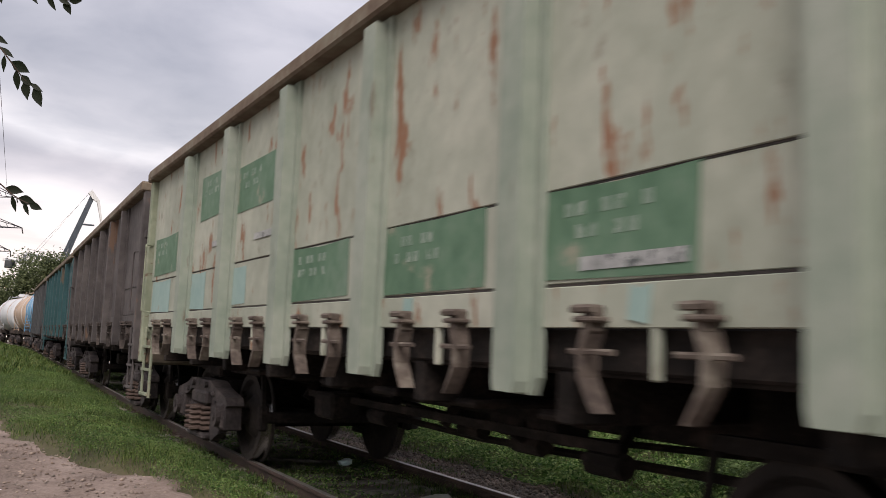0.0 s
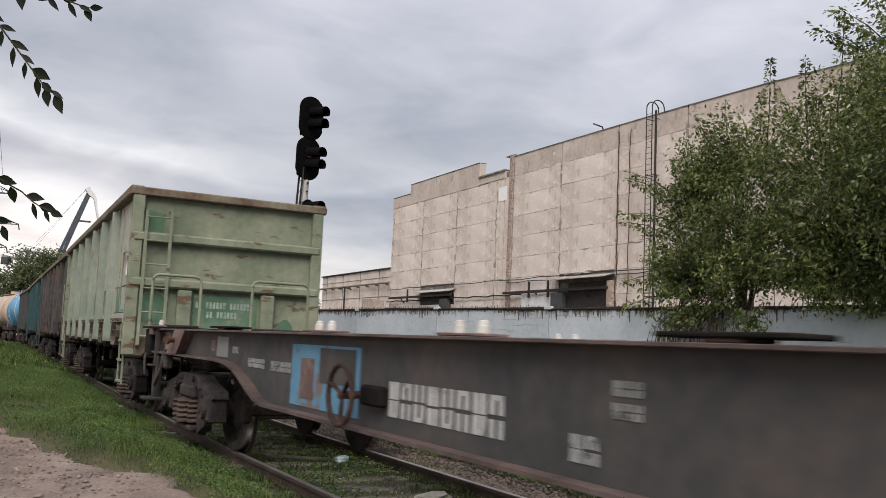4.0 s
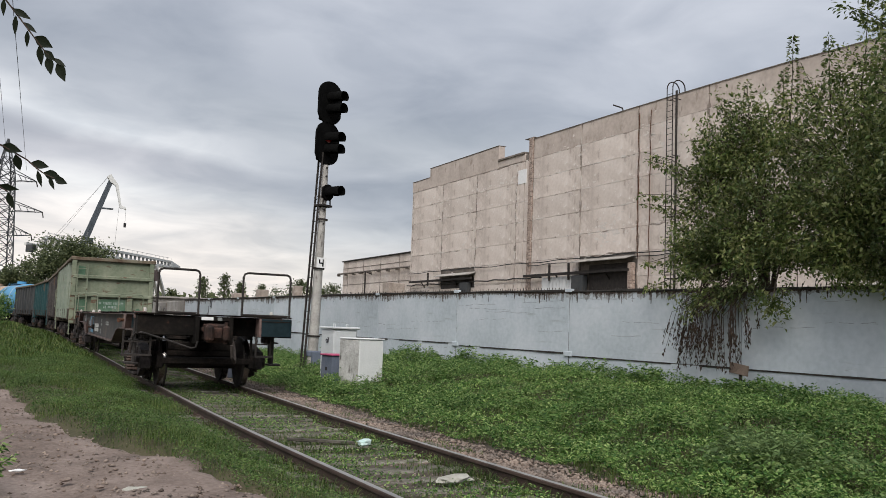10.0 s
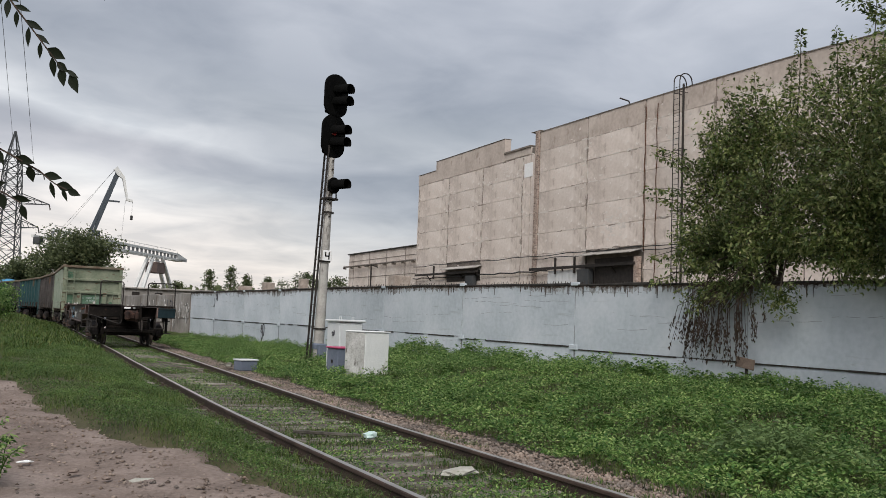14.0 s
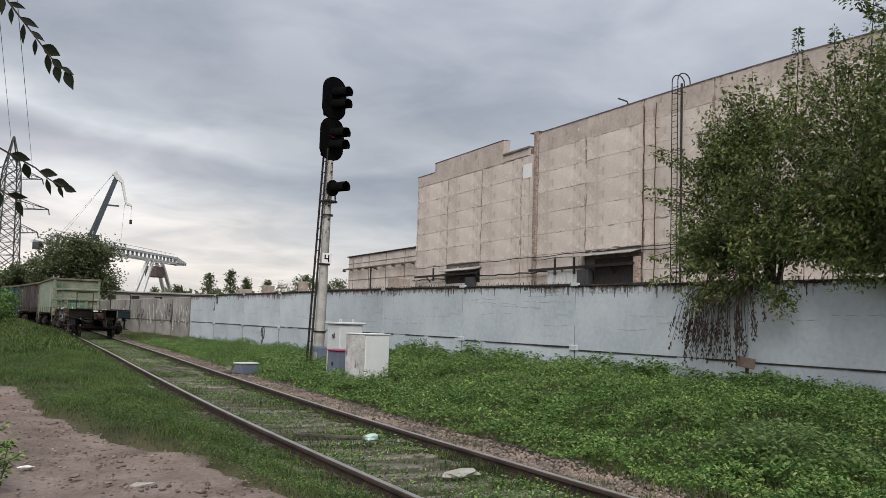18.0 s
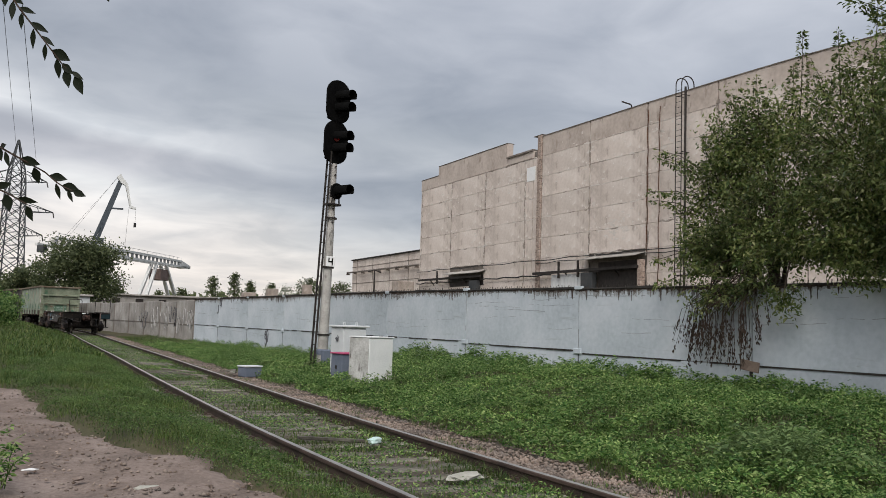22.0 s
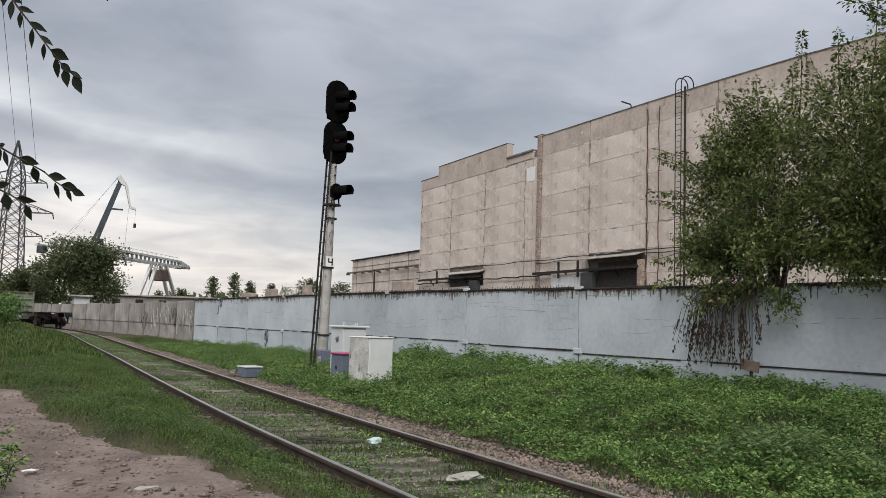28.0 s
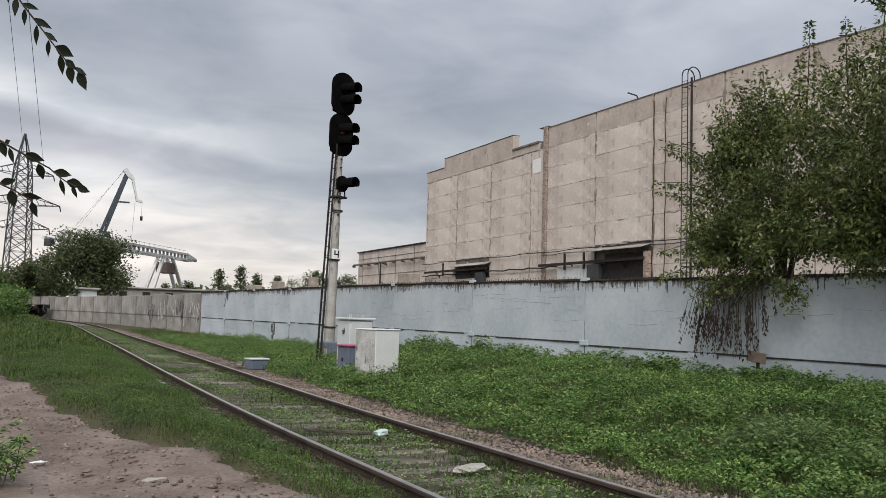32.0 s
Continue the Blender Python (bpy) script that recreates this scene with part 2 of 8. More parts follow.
LATTICE = mat("galvanised_steel", [(0.04, 0.043, 0.047), (0.065, 0.07, 0.075)], 1, 5, 0.7, 0.1, 0)
BARK = mat("bark", [(0.035, 0.028, 0.02), (0.08, 0.065, 0.05)], 4, 30, 0.95, bump=0.8)
TWIG = mat("dry_twig", [(0.028, 0.02, 0.015), (0.06, 0.04, 0.03)], 4, 30, 0.95, bump=0.2)
GRASS = leaf_mat("grass", [(0.028, 0.063, 0.016), (0.058, 0.110, 0.026), (0.099, 0.154, 0.040), (0.167, 0.189, 0.075)])
HERB = leaf_mat("low_herbs", [(0.032, 0.081, 0.024), (0.075, 0.150, 0.041), (0.132, 0.216, 0.067), (0.192, 0.272, 0.108)])
WEED = leaf_mat("weeds", [(0.026, 0.080, 0.022), (0.082, 0.178, 0.044), (0.185, 0.305, 0.094), (0.33, 0.43, 0.182)])
LEAF = leaf_mat("leaves", [(0.042, 0.076, 0.026), (0.098, 0.142, 0.045), (0.175, 0.218, 0.078), (0.28, 0.30, 0.145)], 0.42)
FARLEAF = leaf_mat("far_leaves", [(0.052, 0.074, 0.038), (0.10, 0.128, 0.063), (0.165, 0.19, 0.10)])
# twig leaves seen against the sky: their backlit darkness is put into the colour
NEARLEAF = leaf_mat("near_leaves_silhouette", [(0.004, 0.007, 0.0035), (0.007, 0.012, 0.005), (0.012, 0.02, 0.007)], 0.6)
WIREMAT = mat("cable", [(0.02, 0.02, 0.02), (0.03, 0.03, 0.03)], 5, 40, 0.7, bump=0)
REDGLASS = mat("red_lens", [(0.25, 0.01, 0.01), (0.35, 0.02, 0.015)], 5, 40, 0.2, bump=0)
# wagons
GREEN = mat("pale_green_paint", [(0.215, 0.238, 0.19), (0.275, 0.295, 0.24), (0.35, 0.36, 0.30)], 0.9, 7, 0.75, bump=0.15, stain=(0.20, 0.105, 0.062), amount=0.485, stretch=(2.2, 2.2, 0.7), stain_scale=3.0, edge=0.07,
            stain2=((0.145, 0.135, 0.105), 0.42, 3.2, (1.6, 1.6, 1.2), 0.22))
# wagon ends: a darker tone of green than the sides, with brown stains
GREENEND = mat("end_darker_green", [(0.115, 0.142, 0.096), (0.172, 0.196, 0.138), (0.238, 0.252, 0.185)], 1.2, 8, 0.75, bump=0.15, stain=(0.11, 0.072, 0.048), amount=0.45, stretch=(0.5, 1.5, 1.7), stain_scale=4.0, edge=0.08,
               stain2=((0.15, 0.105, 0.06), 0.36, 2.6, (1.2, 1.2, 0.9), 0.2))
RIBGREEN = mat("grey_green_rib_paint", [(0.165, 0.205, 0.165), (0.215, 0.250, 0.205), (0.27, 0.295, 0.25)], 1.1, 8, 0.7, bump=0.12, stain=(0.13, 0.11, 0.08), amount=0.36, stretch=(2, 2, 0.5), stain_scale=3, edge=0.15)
PATCH = mat("dark_green_patch", [(0.055, 0.115, 0.07), (0.085, 0.155, 0.10), (0.13, 0.19, 0.14)], 1.5, 9, 0.75, bump=0.1, stain=(0.22, 0.22, 0.165), amount=0.42, stain_scale=3, edge=0.1)
TEALPATCH = mat("light_blue_patch", [(0.19, 0.29, 0.27), (0.25, 0.34, 0.31)], 1.5, 9, 0.75, bump=0.1, stain=(0.24, 0.20, 0.15), amount=0.42, stain_scale=3, edge=0.1)
CHORD = mat("worn_top_chord", [(0.08, 0.05, 0.035), (0.135, 0.105, 0.075), (0.18, 0.165, 0.125)], 2, 14, 0.85, bump=0.4)
BROWN = mat("brown_wagon_paint", [(0.036, 0.032, 0.032), (0.062, 0.055, 0.054), (0.095, 0.085, 0.081)], 0.8, 7, 0.85, bump=0.2, stain=(0.11, 0.07, 0.05), amount=0.3, stretch=(1, 1, 0.4), stain_scale=2)
TEAL = mat("teal_wagon_paint", [(0.016, 0.05, 0.055), (0.028, 0.078, 0.083)], 0.8, 7, 0.75, bump=0.15, stain=(0.10, 0.08, 0.06), amount=0.25, stretch=(1, 1, 0.4), stain_scale=2)
GREYBROWN = mat("grey_brown_paint", [(0.04, 0.045, 0.05), (0.07, 0.07, 0.07)], 0.8, 7, 0.85, bump=0.2)
TANKBLUE = mat("tank_blue", [(0.07, 0.24, 0.42), (0.10, 0.31, 0.50)], 0.6, 6, 0.5, bump=0.05, stain=(0.10, 0.13, 0.16), amount=0.25, stretch=(1, 1, 0.4), stain_scale=1.5)
TANKTAN = mat("tank_tan", [(0.36, 0.26, 0.19), (0.44, 0.34, 0.26)], 0.6, 6, 0.6, bump=0.05, stain=(0.2, 0.12, 0.07), amount=0.3, stretch=(1, 1, 0.4), stain_scale=1.5)
TANKWHITE = mat("tank_white", [(0.42, 0.44, 0.46), (0.52, 0.53, 0.54)], 0.6, 6, 0.5, bump=0.05, stain=(0.2, 0.18, 0.16), amount=0.25, stretch=(1, 1, 0.4), stain_scale=1.5)
FLATPAINT = mat("flatcar_paint", [(0.032, 0.037, 0.038), (0.056, 0.054, 0.053), (0.092, 0.074, 0.066)], 0.9, 8, 0.85, bump=0.25, stain=(0.10, 0.052, 0.04), amount=0.40, stretch=(1.5, 0.6, 1.2), stain_scale=1.6, edge=0.2)
GREYPATCH = mat("rubbed_grey_patch", [(0.16, 0.165, 0.165), (0.24, 0.245, 0.24)], 2, 12, 0.8, bump=0.1, stain=(0.06, 0.06, 0.06), amount=0.42, stain_scale=4, edge=0.2)
# grime and rust, with the shade of the wagon's end put into the near-black
FLATEND = mat("flatcar_shade_and_grime", [(0.006, 0.0055, 0.005), (0.0115, 0.010, 0.009), (0.024, 0.019, 0.016)], 2, 14, 0.92, bump=0.4, stain=(0.06, 0.027, 0.019), amount=0.36, stain_scale=4, edge=0.15)
DARKTEAL = mat("dirty_teal", [(0.010, 0.020, 0.024), (0.018, 0.033, 0.040)], 3, 14, 0.85, bump=0.2, stain=(0.03, 0.024, 0.02), amount=0.4, stain_scale=5)
FLATRED = mat("red_brown_bracket", [(0.065, 0.042, 0.038), (0.12, 0.076, 0.068), (0.19, 0.135, 0.12)], 2, 18, 0.8, bump=0.2)
FLATBLUE = mat("blue_patch", [(0.07, 0.20, 0.31), (0.11, 0.26, 0.38)], 2, 12, 0.7, bump=0.1, stain=(0.15, 0.12, 0.115), amount=0.55, stain_scale=1.6, edge=0.04)
LATCH = mat("rusty_latch", [(0.040, 0.031, 0.027), (0.090, 0.072, 0.060), (0.180, 0.162, 0.133)], 4, 22, 0.85, 0.1, 0.4)
GRIME = mat("bogie_grime", [(0.019, 0.016, 0.015), (0.045, 0.037, 0.033), (0.09, 0.072, 0.064)], 4, 30, 0.9, 0.1, 0.4)
TREAD = mat("wheel_tread", [(0.20, 0.19, 0.18), (0.32, 0.31, 0.30)], 3, 40, 0.22, 1.0, 0.02)
FAINT = mat("very_faded_letter", [(0.16, 0.17, 0.165), (0.27, 0.28, 0.275), (0.36, 0.37, 0.36)], 6, 30, 0.8, bump=0, stain=(0.08, 0.09, 0.09), amount=0.5, stain_scale=12)
GHOST = mat("ghost_letter", [(0.10, 0.16, 0.115), (0.17, 0.225, 0.18), (0.26, 0.30, 0.26)], 6, 30, 0.8, bump=0, stain=(0.08, 0.145, 0.095), amount=0.55, stain_scale=12)
LETTER = mat("faded_white_letter", [(0.16, 0.22, 0.18), (0.33, 0.38, 0.35)], 8, 40, 0.8, bump=0, stain=(0.08, 0.15, 0.10), amount=0.52, stain_scale=14)
CABINBROWN = mat("cabin_paint", [(0.12, 0.085, 0.075), (0.18, 0.13, 0.115)], 1, 6, 0.7)
GRAFFPINK = mat("pink_spray", [(0.42, 0.34, 0.40), (0.55, 0.46, 0.52)], 6, 30, 0.8, bump=0, stain=(0.2, 0.2, 0.2), amount=0.3, stain_scale=12)
POSTER = mat("torn_poster", [(0.06, 0.05, 0.045), (0.22, 0.20, 0.185), (0.50, 0.48, 0.47)], 9, 30, 0.7, bump=0.1, stain=(0.40, 0.25, 0.08), amount=0.5, stain_scale=4)
ENDGRIME = mat("end_sill_grime", [(0.07, 0.055, 0.042), (0.12, 0.10, 0.075), (0.17, 0.17, 0.125)], 1.5, 10, 0.85, bump=0.2, stain=(0.13, 0.055, 0.03), amount=0.45, stain_scale=3, edge=0.15)
for m in (FLATEND, DARKTEAL):
    m.node_tree.nodes["Principled BSDF"].inputs["Specular IOR Level"].default_value = 0.1
WALLGREY = mat("weathered_block_side", [(0.30, 0.295, 0.28), (0.44, 0.435, 0.42), (0.58, 0.58, 0.565)], 4, 22, 0.95, bump=0.5, stain=(0.13, 0.12, 0.11), amount=0.40, stretch=(1, 1, 0.5), stain_scale=5, edge=0.12)
COUPLER = mat("coupler_rust", [(0.014, 0.010, 0.009), (0.035, 0.020, 0.016), (0.085, 0.042, 0.031)], 5, 24, 0.85, 0.1, 0.4)
FLATEDGE = mat("flange_rust", [(0.04, 0.031, 0.030), (0.080, 0.057, 0.052), (0.125, 0.092, 0.084)], 1.6, 12, 0.75, bump=0.25, stain=(0.03, 0.028, 0.03), amount=0.45, stretch=(1, 0.4, 1), stain_scale=1.4, edge=0.2)
BEIGEPATCH = mat("rubbed_beige_patch", [(0.20, 0.155, 0.125), (0.30, 0.25, 0.21)], 2, 12, 0.8, bump=0.1, stain=(0.09, 0.06, 0.05), amount=0.45, stain_scale=5, edge=0.15)
BOLDMARK = mat("worn_white_stencil", [(0.33, 0.34, 0.33), (0.48, 0.48, 0.47)], 6, 30, 0.8, bump=0, stain=(0.10, 0.085, 0.08), amount=0.44, stain_scale=9, edge=0.15)
JACKGREY = mat("dark_grey_casting", [(0.016, 0.015, 0.015), (0.030, 0.027, 0.026), (0.055, 0.048, 0.045)], 4, 22, 0.8, 0.1, 0.3)
LOCKPALE = mat("pale_lock_paint", [(0.42, 0.40, 0.37), (0.60, 0.58, 0.55)], 7, 30, 0.75, bump=0.2, stain=(0.22, 0.13, 0.08), amount=0.45, stain_scale=9, edge=0.1)
BRIGHTSHEET = mat("pale_sheet", [(0.52, 0.53, 0.54), (0.62, 0.63, 0.64)], 2, 20, 0.6, bump=0.1, stain=(0.35, 0.3, 0.26), amount=0.3, stretch=(1, 1, 0.4), stain_scale=3)
WHEELDARK = mat("wheel_grime", [(0.010, 0.009, 0.0085), (0.022, 0.018, 0.016), (0.04, 0.032, 0.028)], 4, 30, 0.9, 0.1, 0.3)
# grey for the white girder's web: shading put into the colour
GIRDERSHADE = mat("girder_shade_grey", [(0.20, 0.205, 0.21), (0.27, 0.275, 0.28)], 0.5, 4, 0.7)
SMEARDARK = mat("joint_smear", [(0.22, 0.18, 0.155), (0.32, 0.27, 0.235), (0.44, 0.38, 0.335)], 1.5, 9, 0.95, bump=0.3)
BRICKPIER = mat("pier_brick", [(0.20, 0.145, 0.12), (0.33, 0.255, 0.215), (0.46, 0.385, 0.335)], 5, 14, 0.95, bump=0.6, stretch=(1, 1, 5), stain=(0.13, 0.10, 0.085), amount=0.5, stain_scale=2.5)
SMEARPALE = mat("plaster_patch", [(0.56, 0.51, 0.47), (0.68, 0.63, 0.585)], 1.5, 9, 0.95, bump=0.3)
# grimy underbody steel, darkened to carry the shadow under the wagons
BOGIE = mat("underbody_shade_black", [(0.006, 0.0055, 0.005), (0.013, 0.011, 0.010), (0.036, 0.028, 0.024)], 4, 30, 0.92, 0.0, 0.4)
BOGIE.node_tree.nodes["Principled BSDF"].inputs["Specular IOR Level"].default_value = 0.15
CASTING = mat("bogie_casting", [(0.014, 0.012, 0.012), (0.034, 0.028, 0.028), (0.075, 0.062, 0.058)], 5, 26, 0.8, 0.05, 0.5)
SPRING = mat("spring_rust", [(0.04, 0.027, 0.022), (0.095, 0.066, 0.054)], 5, 30, 0.8, 0.1, 0.2)
TARSTREAK = mat("tar_streak", [(0.022, 0.016, 0.013), (0.062, 0.045, 0.036), (0.13, 0.105, 0.09)], 4, 20, 0.85, bump=0.2)
NETTLE = leaf_mat("nettle_leaves", [(0.095, 0.165, 0.064), (0.16, 0.25, 0.10), (0.25, 0.345, 0.15)])


# ---- mesh building ----
class Shape:
    """Vertices and faces gathered from simple solids."""

    def __init__(self):
        self.v, self.f = [], []

    def add(self, verts, faces):
        n = len(self.v)
        self.v += [tuple(p) for p in verts]
        self.f += [tuple(i + n for i in f) for f in faces]
        return self

    def hexa(self, p):
        """Eight corners: four below, four above, anticlockwise."""
        return self.add(p, [(3, 2, 1, 0), (4, 5, 6, 7), (0, 1, 5, 4), (1, 2, 6, 5), (2, 3, 7, 6), (3, 0, 4, 7)])

    def box(self, x0, x1, y0, y1, z0, z1, c=0.0):
        """A box, its edges chamfered by c."""
        if c <= 0:
            return self.hexa([(x0, y0, z0), (x1, y0, z0), (x1, y1, z0), (x0, y1, z0), (x0, y0, z1), (x1, y0, z1), (x1, y1, z1), (x0, y1, z1)])
        v, key = [], {}
        for sx in (0, 1):
            for sy in (0, 1):
                for sz in (0, 1):
                    q = ((x0, x1)[sx], (y0, y1)[sy], (z0, z1)[sz])
                    d = ((c, -c)[sx], (c, -c)[sy], (c, -c)[sz])
                    for a in range(3):
                        key[sx, sy, sz, a] = len(v)
                        v.append(tuple(q[i] + (d[i] if i != a else 0) for i in range(3)))
        K = lambda s, a: key[(*s, a)]
        f = []
        for a in range(3):
            b, e = (a + 1) % 3, (a + 2) % 3
            for side in (0, 1):
                ring = []
                for sb, se in ((0, 0), (1, 0), (1, 1), (0, 1)):
                    s = [0, 0, 0]; s[a], s[b], s[e] = side, sb, se
                    ring.append(K(s, a))
                f.append(tuple(ring if side else ring[::-1]))
            for sb in (0, 1):
                for se in (0, 1):
                    s, t = [0, 0, 0], [0, 0, 0]
                    s[b] = t[b] = sb; s[e] = t[e] = se; t[a] = 1
                    q = (K(s, b), K(t, b), K(t, e), K(s, e))
                    f.append(q if (sb ^ se) else q[::-1])
        for sx in (0, 1):
            for sy in (0, 1):
                for sz in (0, 1):
                    q = tuple(K((sx, sy, sz), a) for a in range(3))
                    f.append(q if (sx + sy + sz) % 2 else q[::-1])
        return self.add(v, f)

    def beam(self, p, q, w, h, up=(0, 0, 1)):
        """A rectangular bar from p to q."""
        p, q = Vector(p), Vector(q)
        d = (q - p).normalized()
        s = d.cross(Vector(up))
        s = s.normalized() if s.length > 1e-4 else Vector((1, 0, 0))
        u = s.cross(d)
        c = [s * (a * w / 2) + u * (b * h / 2) for a, b in ((-1, -1), (1, -1), (1, 1), (-1, 1))]
        return self.add([p + k for k in c] + [q + k for k in c], [(0, 1, 2, 3), (7, 6, 5, 4), (1, 0, 4, 5), (2, 1, 5, 6), (3, 2, 6, 7), (0, 3, 7, 4)])

    def tube(self, p, q, r, n=10, r2=None, caps=True):
        p, q = Vector(p), Vector(q)
        r2 = r if r2 is None else r2
        d = (q - p).normalized()
        a = d.orthogonal().normalized()
        b = d.cross(a)
        ring = [a * math.cos(2 * math.pi * i / n) + b * math.sin(2 * math.pi * i / n) for i in range(n)]
        f = [(i, (i + 1) % n, n + (i + 1) % n, n + i) for i in range(n)]
        if caps:
            f += [tuple(range(n - 1, -1, -1)), tuple(range(n, 2 * n))]
        return self.add([p + k * r for k in ring] + [q + k * r2 for k in ring], f)

    def rod(self, pts, r, n=8):
        """A bent round bar through the points."""
        pts = [Vector(p) for p in pts]
        vs, fs = [], []
        ref = None
        for i, p in enumerate(pts):
            d = (pts[min(i + 1, len(pts) - 1)] - pts[max(i - 1, 0)]).normalized()
            a = d.orthogonal().normalized() if ref is None else (ref - d * ref.dot(d)).normalized()
            ref = a
            b = d.cross(a)
            k = r[i] if isinstance(r, (list, tuple)) else r
            vs += [p + (a * math.cos(2 * math.pi * j / n) + b * math.sin(2 * math.pi * j / n)) * k for j in range(n)]
        for i in range(len(pts) - 1):
            fs += [(i * n + j, i * n + (j + 1) % n, (i + 1) * n + (j + 1) % n, (i + 1) * n + j) for j in range(n)]
        fs += [tuple(range(n - 1, -1, -1)), tuple(range((len(pts) - 1) * n, len(pts) * n))]
        return self.add(vs, fs)

    def prism(self, poly, axis, a, b):
        """A polygon (anticlockwise in the other two axes, in x-y-z order) pulled from a to b along axis."""
        n = len(poly)
        def at(p, k):
            q = list(p)
            q.insert(axis, k)
            return q
        fl = axis == 1
        cap0, cap1 = tuple(range(n - 1, -1, -1)), tuple(range(n, 2 * n))
        f = [(i, (i + 1) % n, n + (i + 1) % n, n + i) for i in range(n)] + [cap0, cap1]
        if fl:
            f = [k[::-1] for k in f]
        return self.add([at(p, a) for p in poly] + [at(p, b) for p in poly], f)

    def lathe(self, prof, centre, axis, n=24):
        """A profile of (along, radius) turned about an axis (0, 1, 2) through centre."""
        vs, m = [], len(prof)
        for i in range(n):
            c, s = math.cos(2 * math.pi * i / n), math.sin(2 * math.pi * i / n)
            for k, r in prof:
                q = [r * c, r * s]
                q.insert(axis, k)
                vs.append([a + b for a, b in zip(q, centre)])
        f = [(i * m + j, ((i + 1) % n) * m + j, ((i + 1) % n) * m + j + 1, i * m + j + 1) for i in range(n) for j in range(m - 1)]
        if axis == 1:
            f = [k[::-1] for k in f]
        return self.add(vs, f)

    def moved(self, m):
        self.v = [tuple(m @ Vector(p)) for p in self.v]
        return self


def mesh_of(name, shapes, material, smooth=False):
    """One mesh from one Shape, or from several with a material each."""
    if isinstance(shapes, Shape):
        shapes, material = [shapes], [material]
    v, f, idx = [], [], []
    for i, s in enumerate(shapes):
        n = len(v)
        v += s.v
        f += [tuple(k + n for k in q) for q in s.f]
        idx += [i] * len(s.f)
    me = bpy.data.meshes.new(name)
    me.from_pydata(v, [], f)
    for m in material:
        me.materials.append(m)
    me.polygons.foreach_set("material_index", idx)
    if smooth:
        me.polygons.foreach_set("use_smooth", [True] * len(f))
        me.set_sharp_from_angle(angle=radians(40))
    me.update()
    return me


def part(name, shapes, material, parent=None, label="", smooth=False, at=None):
    ob = new(name, mesh_of(name, shapes, material, smooth))
    if parent:
        ob.parent = parent
    if at is not None:
        ob.matrix_basis = at
    return tagged(ob, label)


def piece(name, mesh, parent, at):
    ob = new(name, mesh)
    ob.parent = parent
    ob.matrix_basis = at
    return ob


def thing(name, label, category, group="", kind="", at=None):
    ob = new(name)
    ob.empty_display_size = 0.3
    if at is not None:
        ob.matrix_basis = at
    return tagged(ob, label, category, group, kind)


def fast_mesh(name, verts, tri, material):
    """A mesh from arrays of vertices and triangles."""
    me = bpy.data.meshes.new(name)
    me.vertices.add(len(verts)); me.vertices.foreach_set("co", np.asarray(verts, np.float32).ravel())
    n = len(tri)
    me.loops.add(n * 3); me.loops.foreach_set("vertex_index", np.asarray(tri, np.int32).ravel())
    me.polygons.add(n)
    me.polygons.foreach_set("loop_start", np.arange(0, n * 3, 3, dtype=np.int32))
    me.materials.append(material)
    me.update(calc_edges=True)
    return me


# ---- plan: the track's centre line and the lie of the land ----
TRACK = [(-140, 1.4), (-60, 2.3), (-20, 3.2), (0, 3.82), (6, 4.06), (11, 4.32), (17, 4.78), (22, 5.2), (30, 5.9), (37, 6.46), (47, 7.27), (55, 7.96), (63, 8.58),
         (72, 9.05), (84, 9.15), (98, 8.45), (115, 6.6), (140, 2.2), (180, -8.5), (240, -31.0)]
_ty, _tx = np.array([p[0] for p in TRACK], float), np.array([p[1] for p in TRACK], float)
_tm = np.gradient(_tx, _ty)


def track_x(y):
    y = np.asarray(y, float)
    i = np.clip(np.searchsorted(_ty, y) - 1, 0, len(_ty) - 2)
    w = _ty[i + 1] - _ty[i]
    u = (y - _ty[i]) / w
    return (2 * u**3 - 3 * u**2 + 1) * _tx[i] + (u**3 - 2 * u**2 + u) * w * _tm[i] + (3 * u**2 - 2 * u**3) * _tx[i + 1] + (u**3 - u**2) * w * _tm[i + 1]


LINE_Y = np.linspace(-140, 240, 3801)
LINE_X = track_x(LINE_Y)
LINE_S = np.concatenate([[0], np.cumsum(np.hypot(np.diff(LINE_X), np.diff(LINE_Y)))])


def on_line(s):
    """The point of the centre line at arc length s."""
    y = float(np.interp(s, LINE_S, LINE_Y))
    return Vector((float(track_x(y)), y, 0))


def s_of_y(y):
    return float(np.interp(y, LINE_Y, LINE_S))


def step(a, b, x):
    u = np.clip((np.asarray(x, float) - a) / (b - a), 0, 1)
    return u * u * (3 - 2 * u)


def ripple(x, y):
    x, y = np.asarray(x, float), np.asarray(y, float)
    return 0.035 * np.sin(0.9 * x + 0.7 * y) + 0.025 * np.sin(2.1 * x - 1.3 * y + 1) + 0.02 * np.sin(3.7 * y + 0.5 * x)


